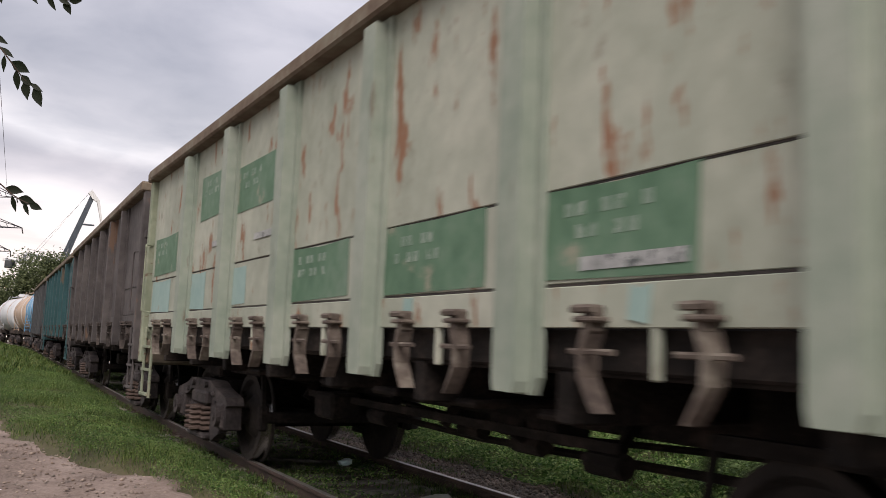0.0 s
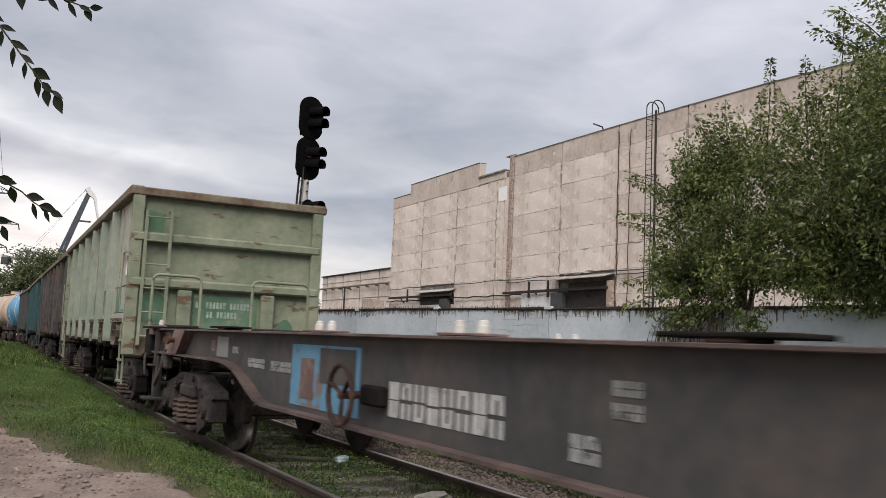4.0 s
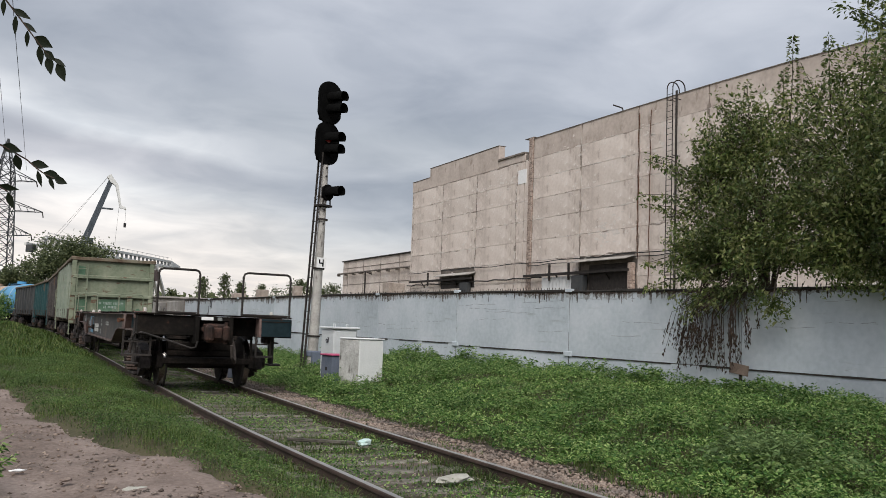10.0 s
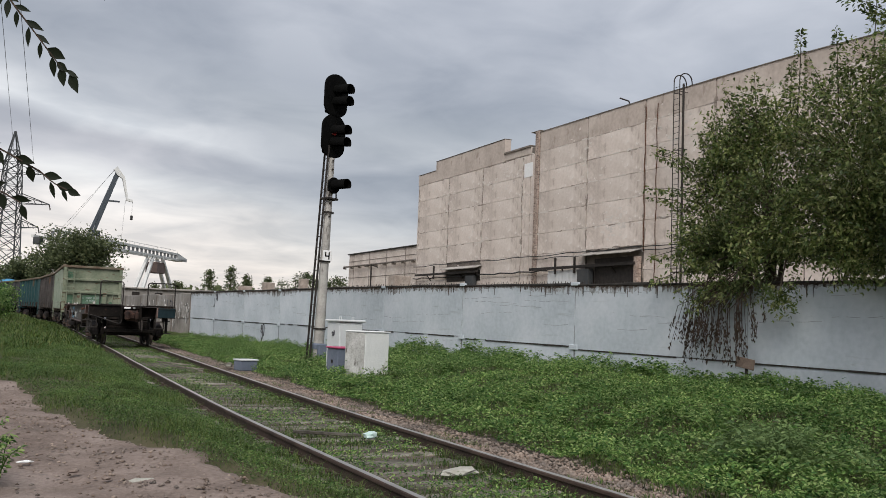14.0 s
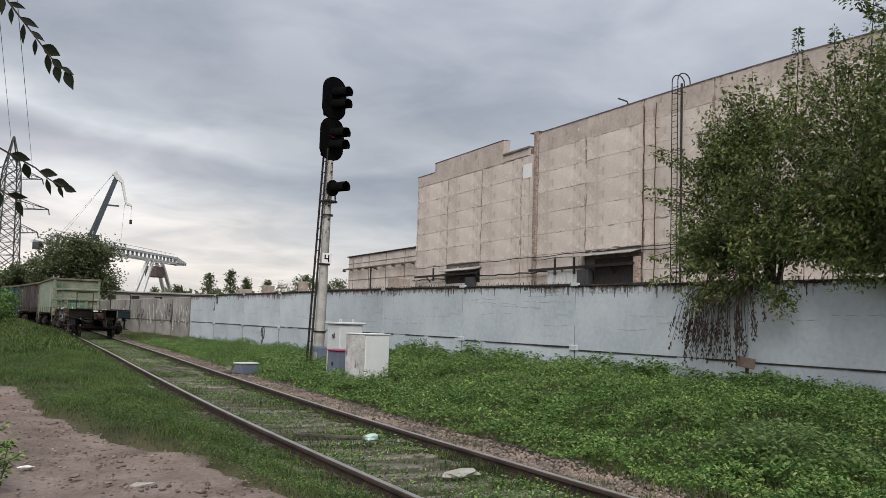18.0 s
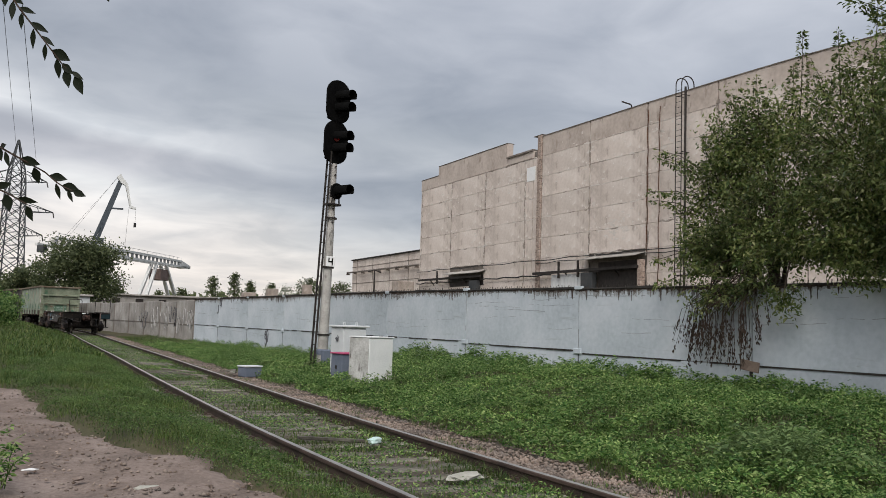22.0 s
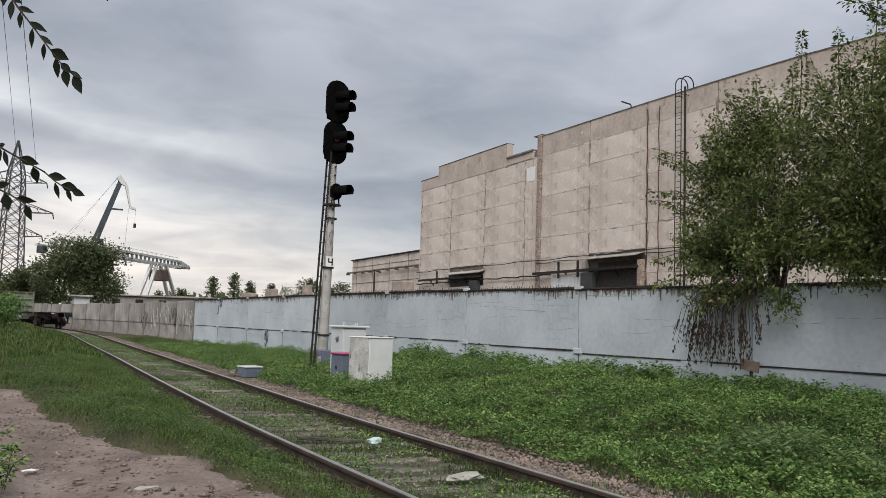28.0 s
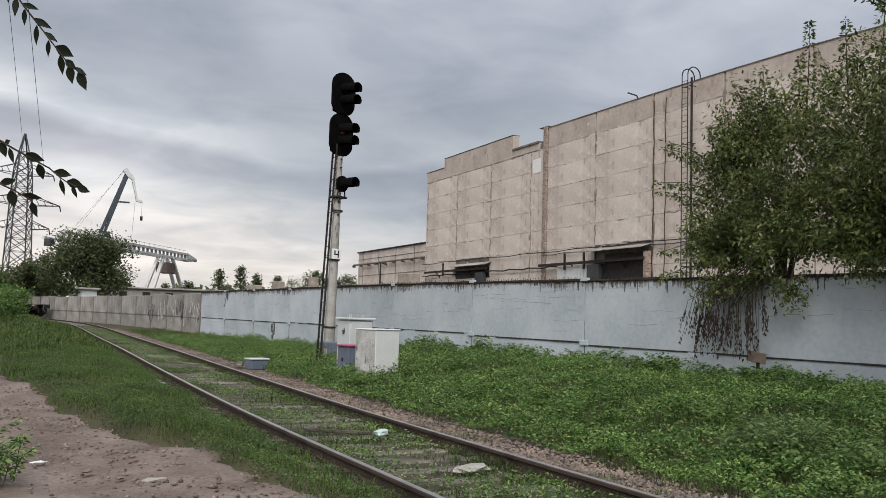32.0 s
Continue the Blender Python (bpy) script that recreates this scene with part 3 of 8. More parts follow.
def ground_z(x, y):
    """Height of the ground: sunk track bed, a bank that rises to the wall, a grassy rise beside the far track."""
    x, y = np.asarray(x, float), np.asarray(y, float)
    d = x - track_x(y)
    z = -0.16 + 0.08 * step(0.95, 1.35, -d)
    bank = 0.40 - 0.34 * step(20, 34, y)
    z = z + (bank + 0.02) * step(1.9, 6.5, d) + ripple(x, y) * step(1.9, 3.4, np.abs(d)) * (0.8 + 0.7 * step(2.5, 4.0, d))
    z = z + 0.50 * step(44, 72, y) * step(1.7, 3.4, -d)
    z = z + 0.10 * step(1.3, 1.9, -d) * (1 - step(3.6, 4.6, -d + 0.05 * y)) * (1 - step(35, 50, y))
    return z - 0.24 * step(-0.1, 0.4, road_edge(y) - x)


ROAD_EDGE = [(-20, 3.0), (0, 2.75), (6, 2.62), (7.6, 2.45), (9.2, 2.3), (10.5, 1.9), (12.5, 1.6), (16.5, 1.52), (19.5, 1.1), (24, 0.2), (32, -2.2), (60, -14)]


def road_edge(y):
    return np.interp(y, [p[0] for p in ROAD_EDGE], [p[1] for p in ROAD_EDGE])


WALL_X = 13.0


# ---- ground, road, track ----
def spaced(lo, hi, near, far):
    """Grid lines, close together near zero and wide apart far off."""
    out, v = [0.0], 0.0
    while v < hi:
        v += max(near, v * 0.06 if v < 150 else far * v / 150)
        out.append(v)
    neg, v = [], 0.0
    while v > lo:
        v -= max(near * 1.5, -v * 0.1 if v > -150 else -far * v / 150)
        neg.append(v)
    return np.array(neg[::-1] + out)


def sheet(name, xs, ys, height, material, label, category, mask=None):
    X, Y = np.meshgrid(xs, ys)
    v = np.stack([X.ravel(), Y.ravel(), height(X, Y).ravel()], 1)
    nx = len(xs)
    j, i = np.meshgrid(np.arange(len(ys) - 1), np.arange(nx - 1), indexing="ij")
    a = (j * nx + i).ravel()
    tri = np.concatenate([np.stack([a, a + 1, a + nx + 1], 1), np.stack([a, a + nx + 1, a + nx], 1)])
    ob = new(name, fast_mesh(name, v, tri, material))
    return tagged(ob, label, category, kind="structure")


def far_flat(X, Y):
    near = 1 - step(120, 260, np.hypot(X, Y))
    return ground_z(X, np.clip(Y, -130, 230)) * near - 0.16 * (1 - near)


sheet("ground", spaced(-2500, 2500, 0.35, 12), spaced(-1200, 3500, 0.35, 12), far_flat, SOIL, "soil and turf under overgrown grass beside the railway", "ground")


def road():
    """A dirt lane whose ragged edge runs beside the grass strip."""
    ys = np.concatenate([np.arange(-30, 24, 0.12), np.arange(24, 60, 1.0)])
    cols = 40
    v = []
    for y in ys:
        e = float(road_edge(y)) + 0.10 * math.sin(2.3 * y) + 0.07 * math.sin(5.9 * y + 1) + 0.05 * math.sin(13 * y)
        for k in range(cols):
            u = (k / (cols - 1)) ** 1.5
            x = e - u * 9
            rut = -0.03 * math.exp(-((x - e + 1.3) / 0.35) ** 2) - 0.03 * math.exp(-((x - e + 2.9) / 0.4) ** 2)
            v.append((x, y, -0.10 + rut + 0.03 * noise.noise((x * 1.1, y * 1.1, 0)) + 0.012 * noise.noise((x * 6, y * 6, 3)) - 0.09 * max(0, 1 - k / 2)
                      + float(ripple(x, y)) * 0.8))
    n = len(ys)
    tri = []
    for j in range(n - 1):
        for i in range(cols - 1):
            a = j * cols + i
            tri += [(a, a + cols + 1, a + 1), (a, a + cols, a + cols + 1)]
    me = fast_mesh("road", v, tri, DIRT)
    me.polygons.foreach_set("use_smooth", [True] * len(tri))
    tagged(new("road", me), "pinkish-brown rutted dirt lane with small stones", "road", kind="structure")


road()


def swept(profile, offset, ys, z=0.0):
    """A profile of (across, up) swept along the track at a sideways offset."""
    s = Shape()
    rows = []
    for y in ys:
        p = on_line(s_of_y(y))
        q = on_line(s_of_y(y) + 0.1)
        d = (q - p).normalized()
        nrm = Vector((d.y, -d.x, 0))
        rows.append([p + nrm * (offset + a) + Vector((0, 0, z + b)) for a, b in profile])
    m = len(profile)
    v = [k for r in rows for k in r]
    f = [(i * m + j, (i + 1) * m + j, (i + 1) * m + (j + 1) % m, i * m + (j + 1) % m) for i in range(len(rows) - 1) for j in range(m)]
    f += [tuple(range(m)), tuple(range((len(rows) - 1) * m + m - 1, (len(rows) - 1) * m - 1, -1))]
    return s.add(v, f)


RAIL_PROFILE = [(-0.066, -0.175), (0.066, -0.175), (0.066, -0.16), (0.014, -0.135), (0.012, -0.045), (0.036, -0.032), (0.036, -0.008), (0.030, -0.002), (-0.030, -0.002), (-0.036, -0.008),
                (-0.036, -0.032), (-0.012, -0.045), (-0.014, -0.135), (-0.066, -0.16)]
TRACK_YS = list(np.arange(-60, 130, 1.25)) + list(np.arange(130, 225, 3))
track = thing("railway_track", "single weedy railway track with rusty rails and old wooden sleepers", "railway track", kind="structure")
for side in (-0.797, 0.797):
    r = part("rail", swept(RAIL_PROFILE, side, TRACK_YS), RAIL, track, "rusty steel rail")
    part("running_surface", swept([(-0.026, -0.006), (0.026, -0.006), (0.026, 0.001), (-0.026, 0.001)], side, TRACK_YS), RAILTOP, r, "worn bright rail head")
part("bed", swept([(-1.75, -0.30), (2.5, -0.30), (2.05, -0.145), (1.5, -0.135), (-1.45, -0.14)], 0, TRACK_YS), BED, track, "dirty ballast bed overgrown with weeds")


def sleepers():
    rnd = random.Random(4)
    meshes = []
    for k in range(4):
        s = Shape()
        w, l = 0.12 + 0.012 * k, 1.33
        s.box(-l, l, -w, w, -0.10, 0.0, 0.014)
        s.box(-l * 0.7, -l * 0.1, -w * 0.3, -w * 0.22, -0.01, 0.004)
        meshes.append(mesh_of("sleeper", s, SLEEPER))
    y = -6.0
    s = s_of_y(y)
    while True:
        p, q = on_line(s), on_line(s + 0.1)
        if p.y > 100:
            break
        d = q - p
        piece("sleeper", rnd.choice(meshes), track, pose(p.x + rnd.uniform(-.04, .04), p.y, -0.12 + rnd.uniform(-.018, .008), 0, 0, -math.degrees(math.atan2(d.x, d.y)) + rnd.uniform(-2, 2)))
        s += 0.56 + rnd.uniform(-.03, .03)
    tie = Shape()
    for side in (-0.797, 0.797):
        tie.box(side - 0.15, side + 0.15, -0.09, 0.09, 0.0, 0.016)
        for dx in (-0.1, 0.1):
            tie.box(side + dx - 0.016, side + dx + 0.016, -0.06, -0.03, 0.016, 0.045)
            tie.box(side + dx - 0.016, side + dx + 0.016, 0.03, 0.06, 0.016, 0.045)
    me = mesh_of("tie_plate", tie, RAIL)
    for k in range(70):
        p, q = on_line(s_of_y(3) + k * 0.56), on_line(s_of_y(3) + k * 0.56 + 0.1)
        d = q - p
        piece("tie_plate", me, track, pose(p.x, p.y, -0.122, 0, 0, -math.degrees(math.atan2(d.x, d.y))))


def stones(name, count, where, size, label):
    """Loose stones, each a skewed octahedron."""
    rs = np.random.RandomState(7)
    base = np.array([(1, 0, 0), (0, 1, 0), (-1, 0, 0), (0, -1, 0), (0, 0, 1), (0, 0, -0.6)], float)
    faces = np.array([(0, 1, 4), (1, 2, 4), (2, 3, 4), (3, 0, 4), (1, 0, 5), (2, 1, 5), (3, 2, 5), (0, 3, 5)])
    c = where(rs, count)
    n = len(c)
    sz = rs.uniform(size[0], size[1], (n, 1, 1)) * (1 + rs.uniform(-.35, .35, (n, 6, 3)))
    v = base[None] * sz * np.array([1, 1, 0.65])
    a = rs.uniform(0, 6.28, n)
    co, si = np.cos(a)[:, None], np.sin(a)[:, None]
    v = np.stack([v[:, :, 0] * co - v[:, :, 1] * si, v[:, :, 0] * si + v[:, :, 1] * co, v[:, :, 2]], 2) + c[:, None, :]
    tri = (faces[None] + (np.arange(n) * 6)[:, None, None]).reshape(-1, 3)
    tagged(new(name, fast_mesh(name, v.reshape(-1, 3), tri, BALLAST)), label, "gravel", kind="stuff")


def ballast_places(rs, n):
    y = 3 + 60 * rs.uniform(0, 1, n) ** 2.0
    d = 0.95 + np.abs(rs.normal(0.3, 0.38, n))
    x = track_x(y) + d
    return np.stack([x, y, np.maximum(ground_z(x, y), -0.132) + 0.004], 1)


def bed_places(rs, n):
    y = 4 + 90 * rs.uniform(0, 1, n) ** 1.8
    x = track_x(y) + rs.uniform(-1.25, 1.3, n)
    return np.stack([x, y, np.full(n, -0.136)], 1)


def road_places(rs, n):
    y = 4 + 20 * rs.uniform(0, 1, n) ** 1.6
    x = road_edge(y) - 0.1 - np.abs(rs.normal(0, 1.0, n))
    return np.stack([x, y, np.full(n, -0.095) + ripple(x, y) * 0.8], 1)


stones("ballast_stones", 30000, ballast_places, (0.012, 0.032), "reddish-grey crushed ballast stones along the rail")
stones("bed_stones", 9000, bed_places, (0.01, 0.028), "dirty ballast stones between the rails")
stones("road_stones", 2600, road_places, (0.006, 0.028), "small stones scattered on the dirt lane")


def blades(name, pts, height, width, lean, material, label, seed, category="grass", joints=3):
    """Grass blades that taper and bend, as one mesh."""
    rs = np.random.RandomState(seed)
    n = len(pts)
    h = height[0] + (height[1] - height[0]) * rs.uniform(0, 1, n) ** 1.6 if isinstance(height, tuple) else height * rs.uniform(0.5, 1.2, n)
    w = rs.uniform(width[0], width[1], n)
    a = rs.uniform(0, 2 * math.pi, n)
    side = np.stack([np.cos(a), np.sin(a), np.zeros(n)], 1)
    b = a + math.pi / 2 + rs.uniform(-.5, .5, n)
    out = np.stack([np.cos(b), np.sin(b), np.zeros(n)], 1) * (h * rs.uniform(lean * 0.3, lean, n))[:, None]
    up = np.array([0, 0, 1.0])
    p0l, p0r = pts - side * w[:, None] / 2, pts + side * w[:, None] / 2
    mid = pts + out * 0.35 + up * (h * 0.6)[:, None]
    p1l, p1r = mid - side * w[:, None] * 0.42, mid + side * w[:, None] * 0.42
    tip = pts + out + up * (h * (1 - 0.25 * lean))[:, None]
    v = np.stack([p0l, p0r, p1r, p1l, tip], 1).reshape(-1, 3)
    k = np.array([(0, 1, 2), (0, 2, 3), (3, 2, 4)])
    tri = (k[None] + (np.arange(n) * 5)[:, None, None]).reshape(-1, 3)
    ob = new(name, fast_mesh(name, v, tri, material))
    return tagged(ob, label, category, kind="stuff")


def leaves_mesh(name, centres, size, material, seed, droop=0.3, dirs=None, thin=0.42):
    """Leaves: pointed, folded along the midrib; one mesh."""
    rs = np.random.RandomState(seed)
    n = len(centres)
    s = rs.uniform(size[0], size[1], n)[:, None]
    if dirs is None:
        a = rs.uniform(0, 2 * math.pi, n)
        e = rs.uniform(-0.9, 0.5, n) - droop
        dirs = np.stack([np.cos(a) * np.cos(e), np.sin(a) * np.cos(e), np.sin(e)], 1)
    dirs = dirs / np.linalg.norm(dirs, axis=1)[:, None]
    r = rs.normal(0, 1, (n, 3)) * 0.7 + np.array([0, 0, 1.0])
    side = np.cross(dirs, r)
    side /= np.linalg.norm(side, axis=1)[:, None] + 1e-9
    nrm = np.cross(side, dirs)
    base, tip = centres - dirs * s * 0.5, centres + dirs * s * 0.5 - nrm * s * 0.10
    m = centres - dirs * s * 0.05
    l, rr = m - side * s * thin * 0.5 + nrm * s * 0.08, m + side * s * thin * 0.5 + nrm * s * 0.08
    v = np.stack([base, rr, tip, l], 1).reshape(-1, 3)
    k = np.array([(0, 1, 2), (0, 2, 3)])
    tri = (k[None] + (np.arange(n) * 4)[:, None, None]).reshape(-1, 3)
    return fast_mesh(name, v, tri, material)


def clumpy(x, y, s=1.0):
    """Where grass grows thick or thin: 0 to 1."""
    return 0.5 + 0.25 * (np.sin(1.7 * s * x + 0.6 * s * y) + np.sin(1.1 * s * y - 0.8 * s * x + 2)) + 0.2 * np.sin(4.1 * s * x + 3.3 * s * y)


def grass_all():
    rs = np.random.RandomState(11)

    def scatter(n, ylo, yhi, power, dlo, dhi):
        y = ylo + (yhi - ylo) * rs.uniform(0, 1, n) ** power
        d = rs.uniform(dlo, dhi, n)
        x = track_x(y) + d
        return x, y, d

    def put(name, x, y, keep, height, width, lean, m, label, seed):
        x, y = x[keep], y[keep]
        blades(name, np.stack([x, y, ground_z(x, y) - 0.01], 1), height if isinstance(height, tuple) else height[keep], width, lean, m, label, seed)

    # strip between lane and track
    x, y, d = scatter(190000, -6.0, 34, 1.25, -3.8, -0.92)
    keep = (x > road_edge(y) - 0.22 + 0.22 * clumpy(x, y, 2) - 0.2 * rs.uniform(0, 1, len(x)) ** 3)
    put("grass_strip", x, y, keep, (0.03 + 0.19 * np.clip(clumpy(x, y, 1.4), 0.15, 1.3) * rs.uniform(0.2, 1, len(x))) * np.clip(0.6 + (x - road_edge(y)) / 0.8, 0.5, 1), (0.003, 0.0065), 1.35, GRASS, "green uncut grass between the lane and the track", 1)
    x, y, d = scatter(60000, 15, 37, 1.0, -9.5, -3.6)
    put("grass_verge", x, y, x > road_edge(y) - 0.1 * rs.uniform(0, 1, len(x)), (0.06, 0.24), (0.005, 0.012), 1.2, GRASS, "green uncut grass beside the lane", 21)
    x, y, d = scatter(90000, 30, 120, 1.3, -16, -1.0)
    put("grass_field", x, y, x > road_edge(y), (0.10, 0.34), (0.015, 0.04), 0.9, GRASS, "long green grass on the rise beside the far track", 2)
    # between the rails
    x, y, d = scatter(95000, 4, 70, 1.7, -0.74, 0.74)
    put("track_weeds", x, y, clumpy(x, y, 1.6) + rs.uniform(-.35, .35, len(x)) > 0.70, (0.05, 0.16), (0.005, 0.011), 1.0, GRASS, "short weeds between the rails", 3)
    x, y, d = scatter(16000, 4, 50, 1.6, 0.86, 1.5)
    put("shoulder_weeds", x, y, clumpy(x, y, 2.2) > 0.62, (0.03, 0.14), (0.006, 0.014), 1.0, GRASS, "sparse weeds in the ballast shoulder", 4)
    # tufts against the rails
    for lo, hi, sd in ((-1.0, -0.87, 31), (0.62, 0.74, 32), (-0.74, -0.64, 33)):
        x, y, d = scatter(16000, 3.5, 60, 1.6, lo, hi)
        put("rail_tufts", x, y, clumpy(x, y, 2.6) + rs.uniform(-.4, .4, len(x)) > 0.5, (0.06, 0.19), (0.004, 0.009), 0.9, GRASS, "grass tufts growing against the rail", sd)
    # bank towards the wall
    x, y, d = scatter(150000, 2.0, 60, 1.6, 1.35, 9.0)
    edge = 1.62 + 0.45 * clumpy(x, y, 1.3)
    put("bank_grass", x, y, (x < WALL_X - 0.15) & (d > edge), (0.06, 0.27), (0.004, 0.009), 1.25, GRASS, "lush green grass on the bank below the wall", 5)
    # hummocks of weeds: rounded mounds of different height side by side
    gx, gy = np.arange(3.5, 13.2, 0.08), np.arange(1.5, 46, 0.08)
    mound = np.full((len(gy), len(gx)), 0.03)
    for k in range(1500):
        my, mx = 1.5 + 44 * rs.uniform() ** 1.35, rs.uniform(4.5, 13)
        mr, mh = rs.uniform(0.12, 0.45), rs.uniform(0.06, 0.38)
        i0, i1 = np.searchsorted(gy, (my - 1.6 * mr, my + 1.6 * mr))
        j0, j1 = np.searchsorted(gx, (mx - 1.6 * mr, mx + 1.6 * mr))
        if i1 > i0 and j1 > j0:
            q = ((gx[None, j0:j1] - mx) ** 2 + (gy[i0:i1, None] - my) ** 2) / (mr * mr)
            mound[i0:i1, j0:j1] = np.maximum(mound[i0:i1, j0:j1], mh * np.exp(-q * 1.3))
    x, y, d = scatter(400000, 2.0, 45, 1.5, 1.6, 9.0)
    k = (x < WALL_X - 0.1) & (d > 1.8)
    x, y = x[k], y[k]
    top = mound[np.clip(((y - 1.5) / 0.08).astype(int), 0, len(gy) - 1), np.clip(((x - 3.5) / 0.08).astype(int), 0, len(gx) - 1)]
    tall = 0.03 + top * rs.uniform(0.55, 1.05, len(x)) + 0.05 * rs.uniform(0, 1, len(x)) ** 3
    c = np.stack([x, y, ground_z(x, y) + tall], 1)
    tagged(new("bank_weeds", leaves_mesh("bank_weeds", c, (0.02, 0.07), WEED, 6, droop=-0.2)), "broad-leaved weeds and nettles on the bank", "weeds", kind="stuff")
    x, y, d = scatter(60000, 4, 60, 1.6, -0.74, 0.74)
    k = clumpy(x, y, 1.9) + rs.uniform(-.3, .3, len(x)) > 0.60
    x, y = x[k], y[k]
    c = np.stack([x, y, -0.13 + 0.08 * rs.uniform(0, 1, len(x))], 1)
    tagged(new("track_herbs", leaves_mesh("track_herbs", c, (0.02, 0.05), WEED, 16, droop=-0.2)), "low broad-leaved weeds between the rails", "weeds", kind="stuff")
    x, y, d = scatter(115000, 3.5, 34, 1.5, -3.8, -0.92)
    k = (x > road_edge(y) - 0.16 + 0.2 * clumpy(x, y, 2)) & (clumpy(x, y, 1.7) + rs.uniform(-.3, .3, len(x)) > 0.26)
    x, y = x[k], y[k]
    c = np.stack([x, y, ground_z(x, y) + 0.02 + 0.14 * rs.uniform(0, 1, len(x)) * np.clip(clumpy(x, y, 1.4), 0.2, 1.1)], 1)
    tagged(new("strip_herbs", leaves_mesh("strip_herbs", c, (0.012, 0.038), HERB, 17, droop=-0.2)), "low clover and plantain in the grass strip", "weeds", kind="stuff")


def weed_clump(name, at, count, height, spread, leaf, seed, label, material=None):
    """A tall weed: stems with leaves up their length."""
    rnd = random.Random(seed)
    s = Shape()
    cs, ds = [], []
    for k in range(count):
        a, l = rnd.uniform(0, 6.28), rnd.uniform(0.2, 1) * spread
        h = height * rnd.uniform(0.5, 1.05)
        p0 = Vector((rnd.uniform(-.3, .3) * spread, rnd.uniform(-.3, .3) * spread, 0))
        p1 = p0 + Vector((math.cos(a) * l * 0.4, math.sin(a) * l * 0.4, h * 0.65))
        p2 = p0 + Vector((math.cos(a) * l, math.sin(a) * l, h))
        s.rod([p0, p1, p2], [0.006, 0.004, 0.002], 4)
        for j in range(20):
            u = rnd.uniform(0.15, 1)
            q = p0.lerp(p1, u * 2) if u < 0.5 else p1.lerp(p2, u * 2 - 1)
            b = rnd.uniform(0, 6.28)
            dv = Vector((math.cos(b), math.sin(b), rnd.uniform(-.5, .4)))
            cs.append(q + dv * leaf * 0.5); ds.append(dv)
    ob = thing(name, label, "weed", "tall weeds", at=Matrix.Translation(at))
    tagged(part("stem", s, WEED if material is None else material, ob), kind="stuff")
    me = leaves_mesh("foliage", np.array(cs), (leaf * 0.45, leaf * 0.95), material or WEED, seed, dirs=np.array(ds), thin=0.4)
    f = new("foliage", me)
    f.parent = ob
    return ob


weed_clump("weed_clump", (0.45, 8.0, -0.1), 26, 0.38, 0.5, 0.08, 3, "leafy weed at the edge of the dirt lane")
weed_clump("weed_clump", (0.2, 9.4, -0.1), 22, 0.36, 0.6, 0.08, 4, "leafy weed at the edge of the dirt lane")
weed_clump("weed_clump", (12.5, 22.6, 0.15), 30, 0.7, 0.45, 0.12, 5, "tall green weed against the wall")
weed_clump("weed_clump", (11.6, 17.0, 0.2), 22, 0.55, 0.5, 0.12, 6, "tall green weed on the bank")
weed_clump("weed_clump", (12.3, 18.6, 0.2), 18, 0.5, 0.4, 0.12, 7, "tall green weed on the bank")
weed_clump("weed_clump", (7.5, 6.2, 0.0), 40, 0.45, 0.55, 0.09, 8, "nettle clump on the bank beside the ballast", NETTLE)
weed_clump("weed_clump", (7.2, 5.8, 0.0), 40, 0.42, 0.5, 0.09, 9, "nettle clump on the bank beside the ballast", NETTLE)
_r = random.Random(44)
for k in range(30):
    y = 8.2 + 0.62 * k + _r.uniform(-.25, .25)
    x = 12.55 + _r.uniform(-.25, .2)
    weed_clump("weed_clump", (x, y, float(ground_z(x, y)) - 0.03), _r.randint(12, 22), _r.uniform(0.3, 0.62), _r.uniform(0.3, 0.5), 0.11, 200 + k, "tall green weed at the foot of the wall")
for k in range(26):
    y = 5.6 + 0.5 * k + _r.uniform(-.2, .2)
    x = float(track_x(y)) + _r.uniform(2.2, 5.6)
    if x < 12.2:
        weed_clump("weed_clump", (x, y, float(ground_z(x, y)) - 0.03), _r.randint(16, 26), _r.uniform(0.28, 0.45), _r.uniform(0.35, 0.55), 0.09, 240 + k, "leafy nettle clump on the bank")
for k in range(9):
    x, y = 7.4 + _r.uniform(-.45, .55), 6.0 + _r.uniform(-.5, .5)
    weed_clump("weed_clump", (x, y, float(ground_z(x, y)) - 0.03), 30, 0.40, 0.5, 0.10, 270 + k, "broad pale nettle clump on the bank beside the ballast", NETTLE)


# ---- the boundary wall: whitewashed panels, then bare grey ones ----
CRACK = mat("wash_crack", [(0.23, 0.245, 0.255), (0.38, 0.405, 0.425)], 2, 20, 0.9, bump=0)
WALL_Z, WALL_MID, WALL_TOP = -0.3, 0.875, 2.33


def wall_drop(y):
    """How far the wall has settled at y."""
    return 0.14 * (1 - float(step(8, 27, y)))


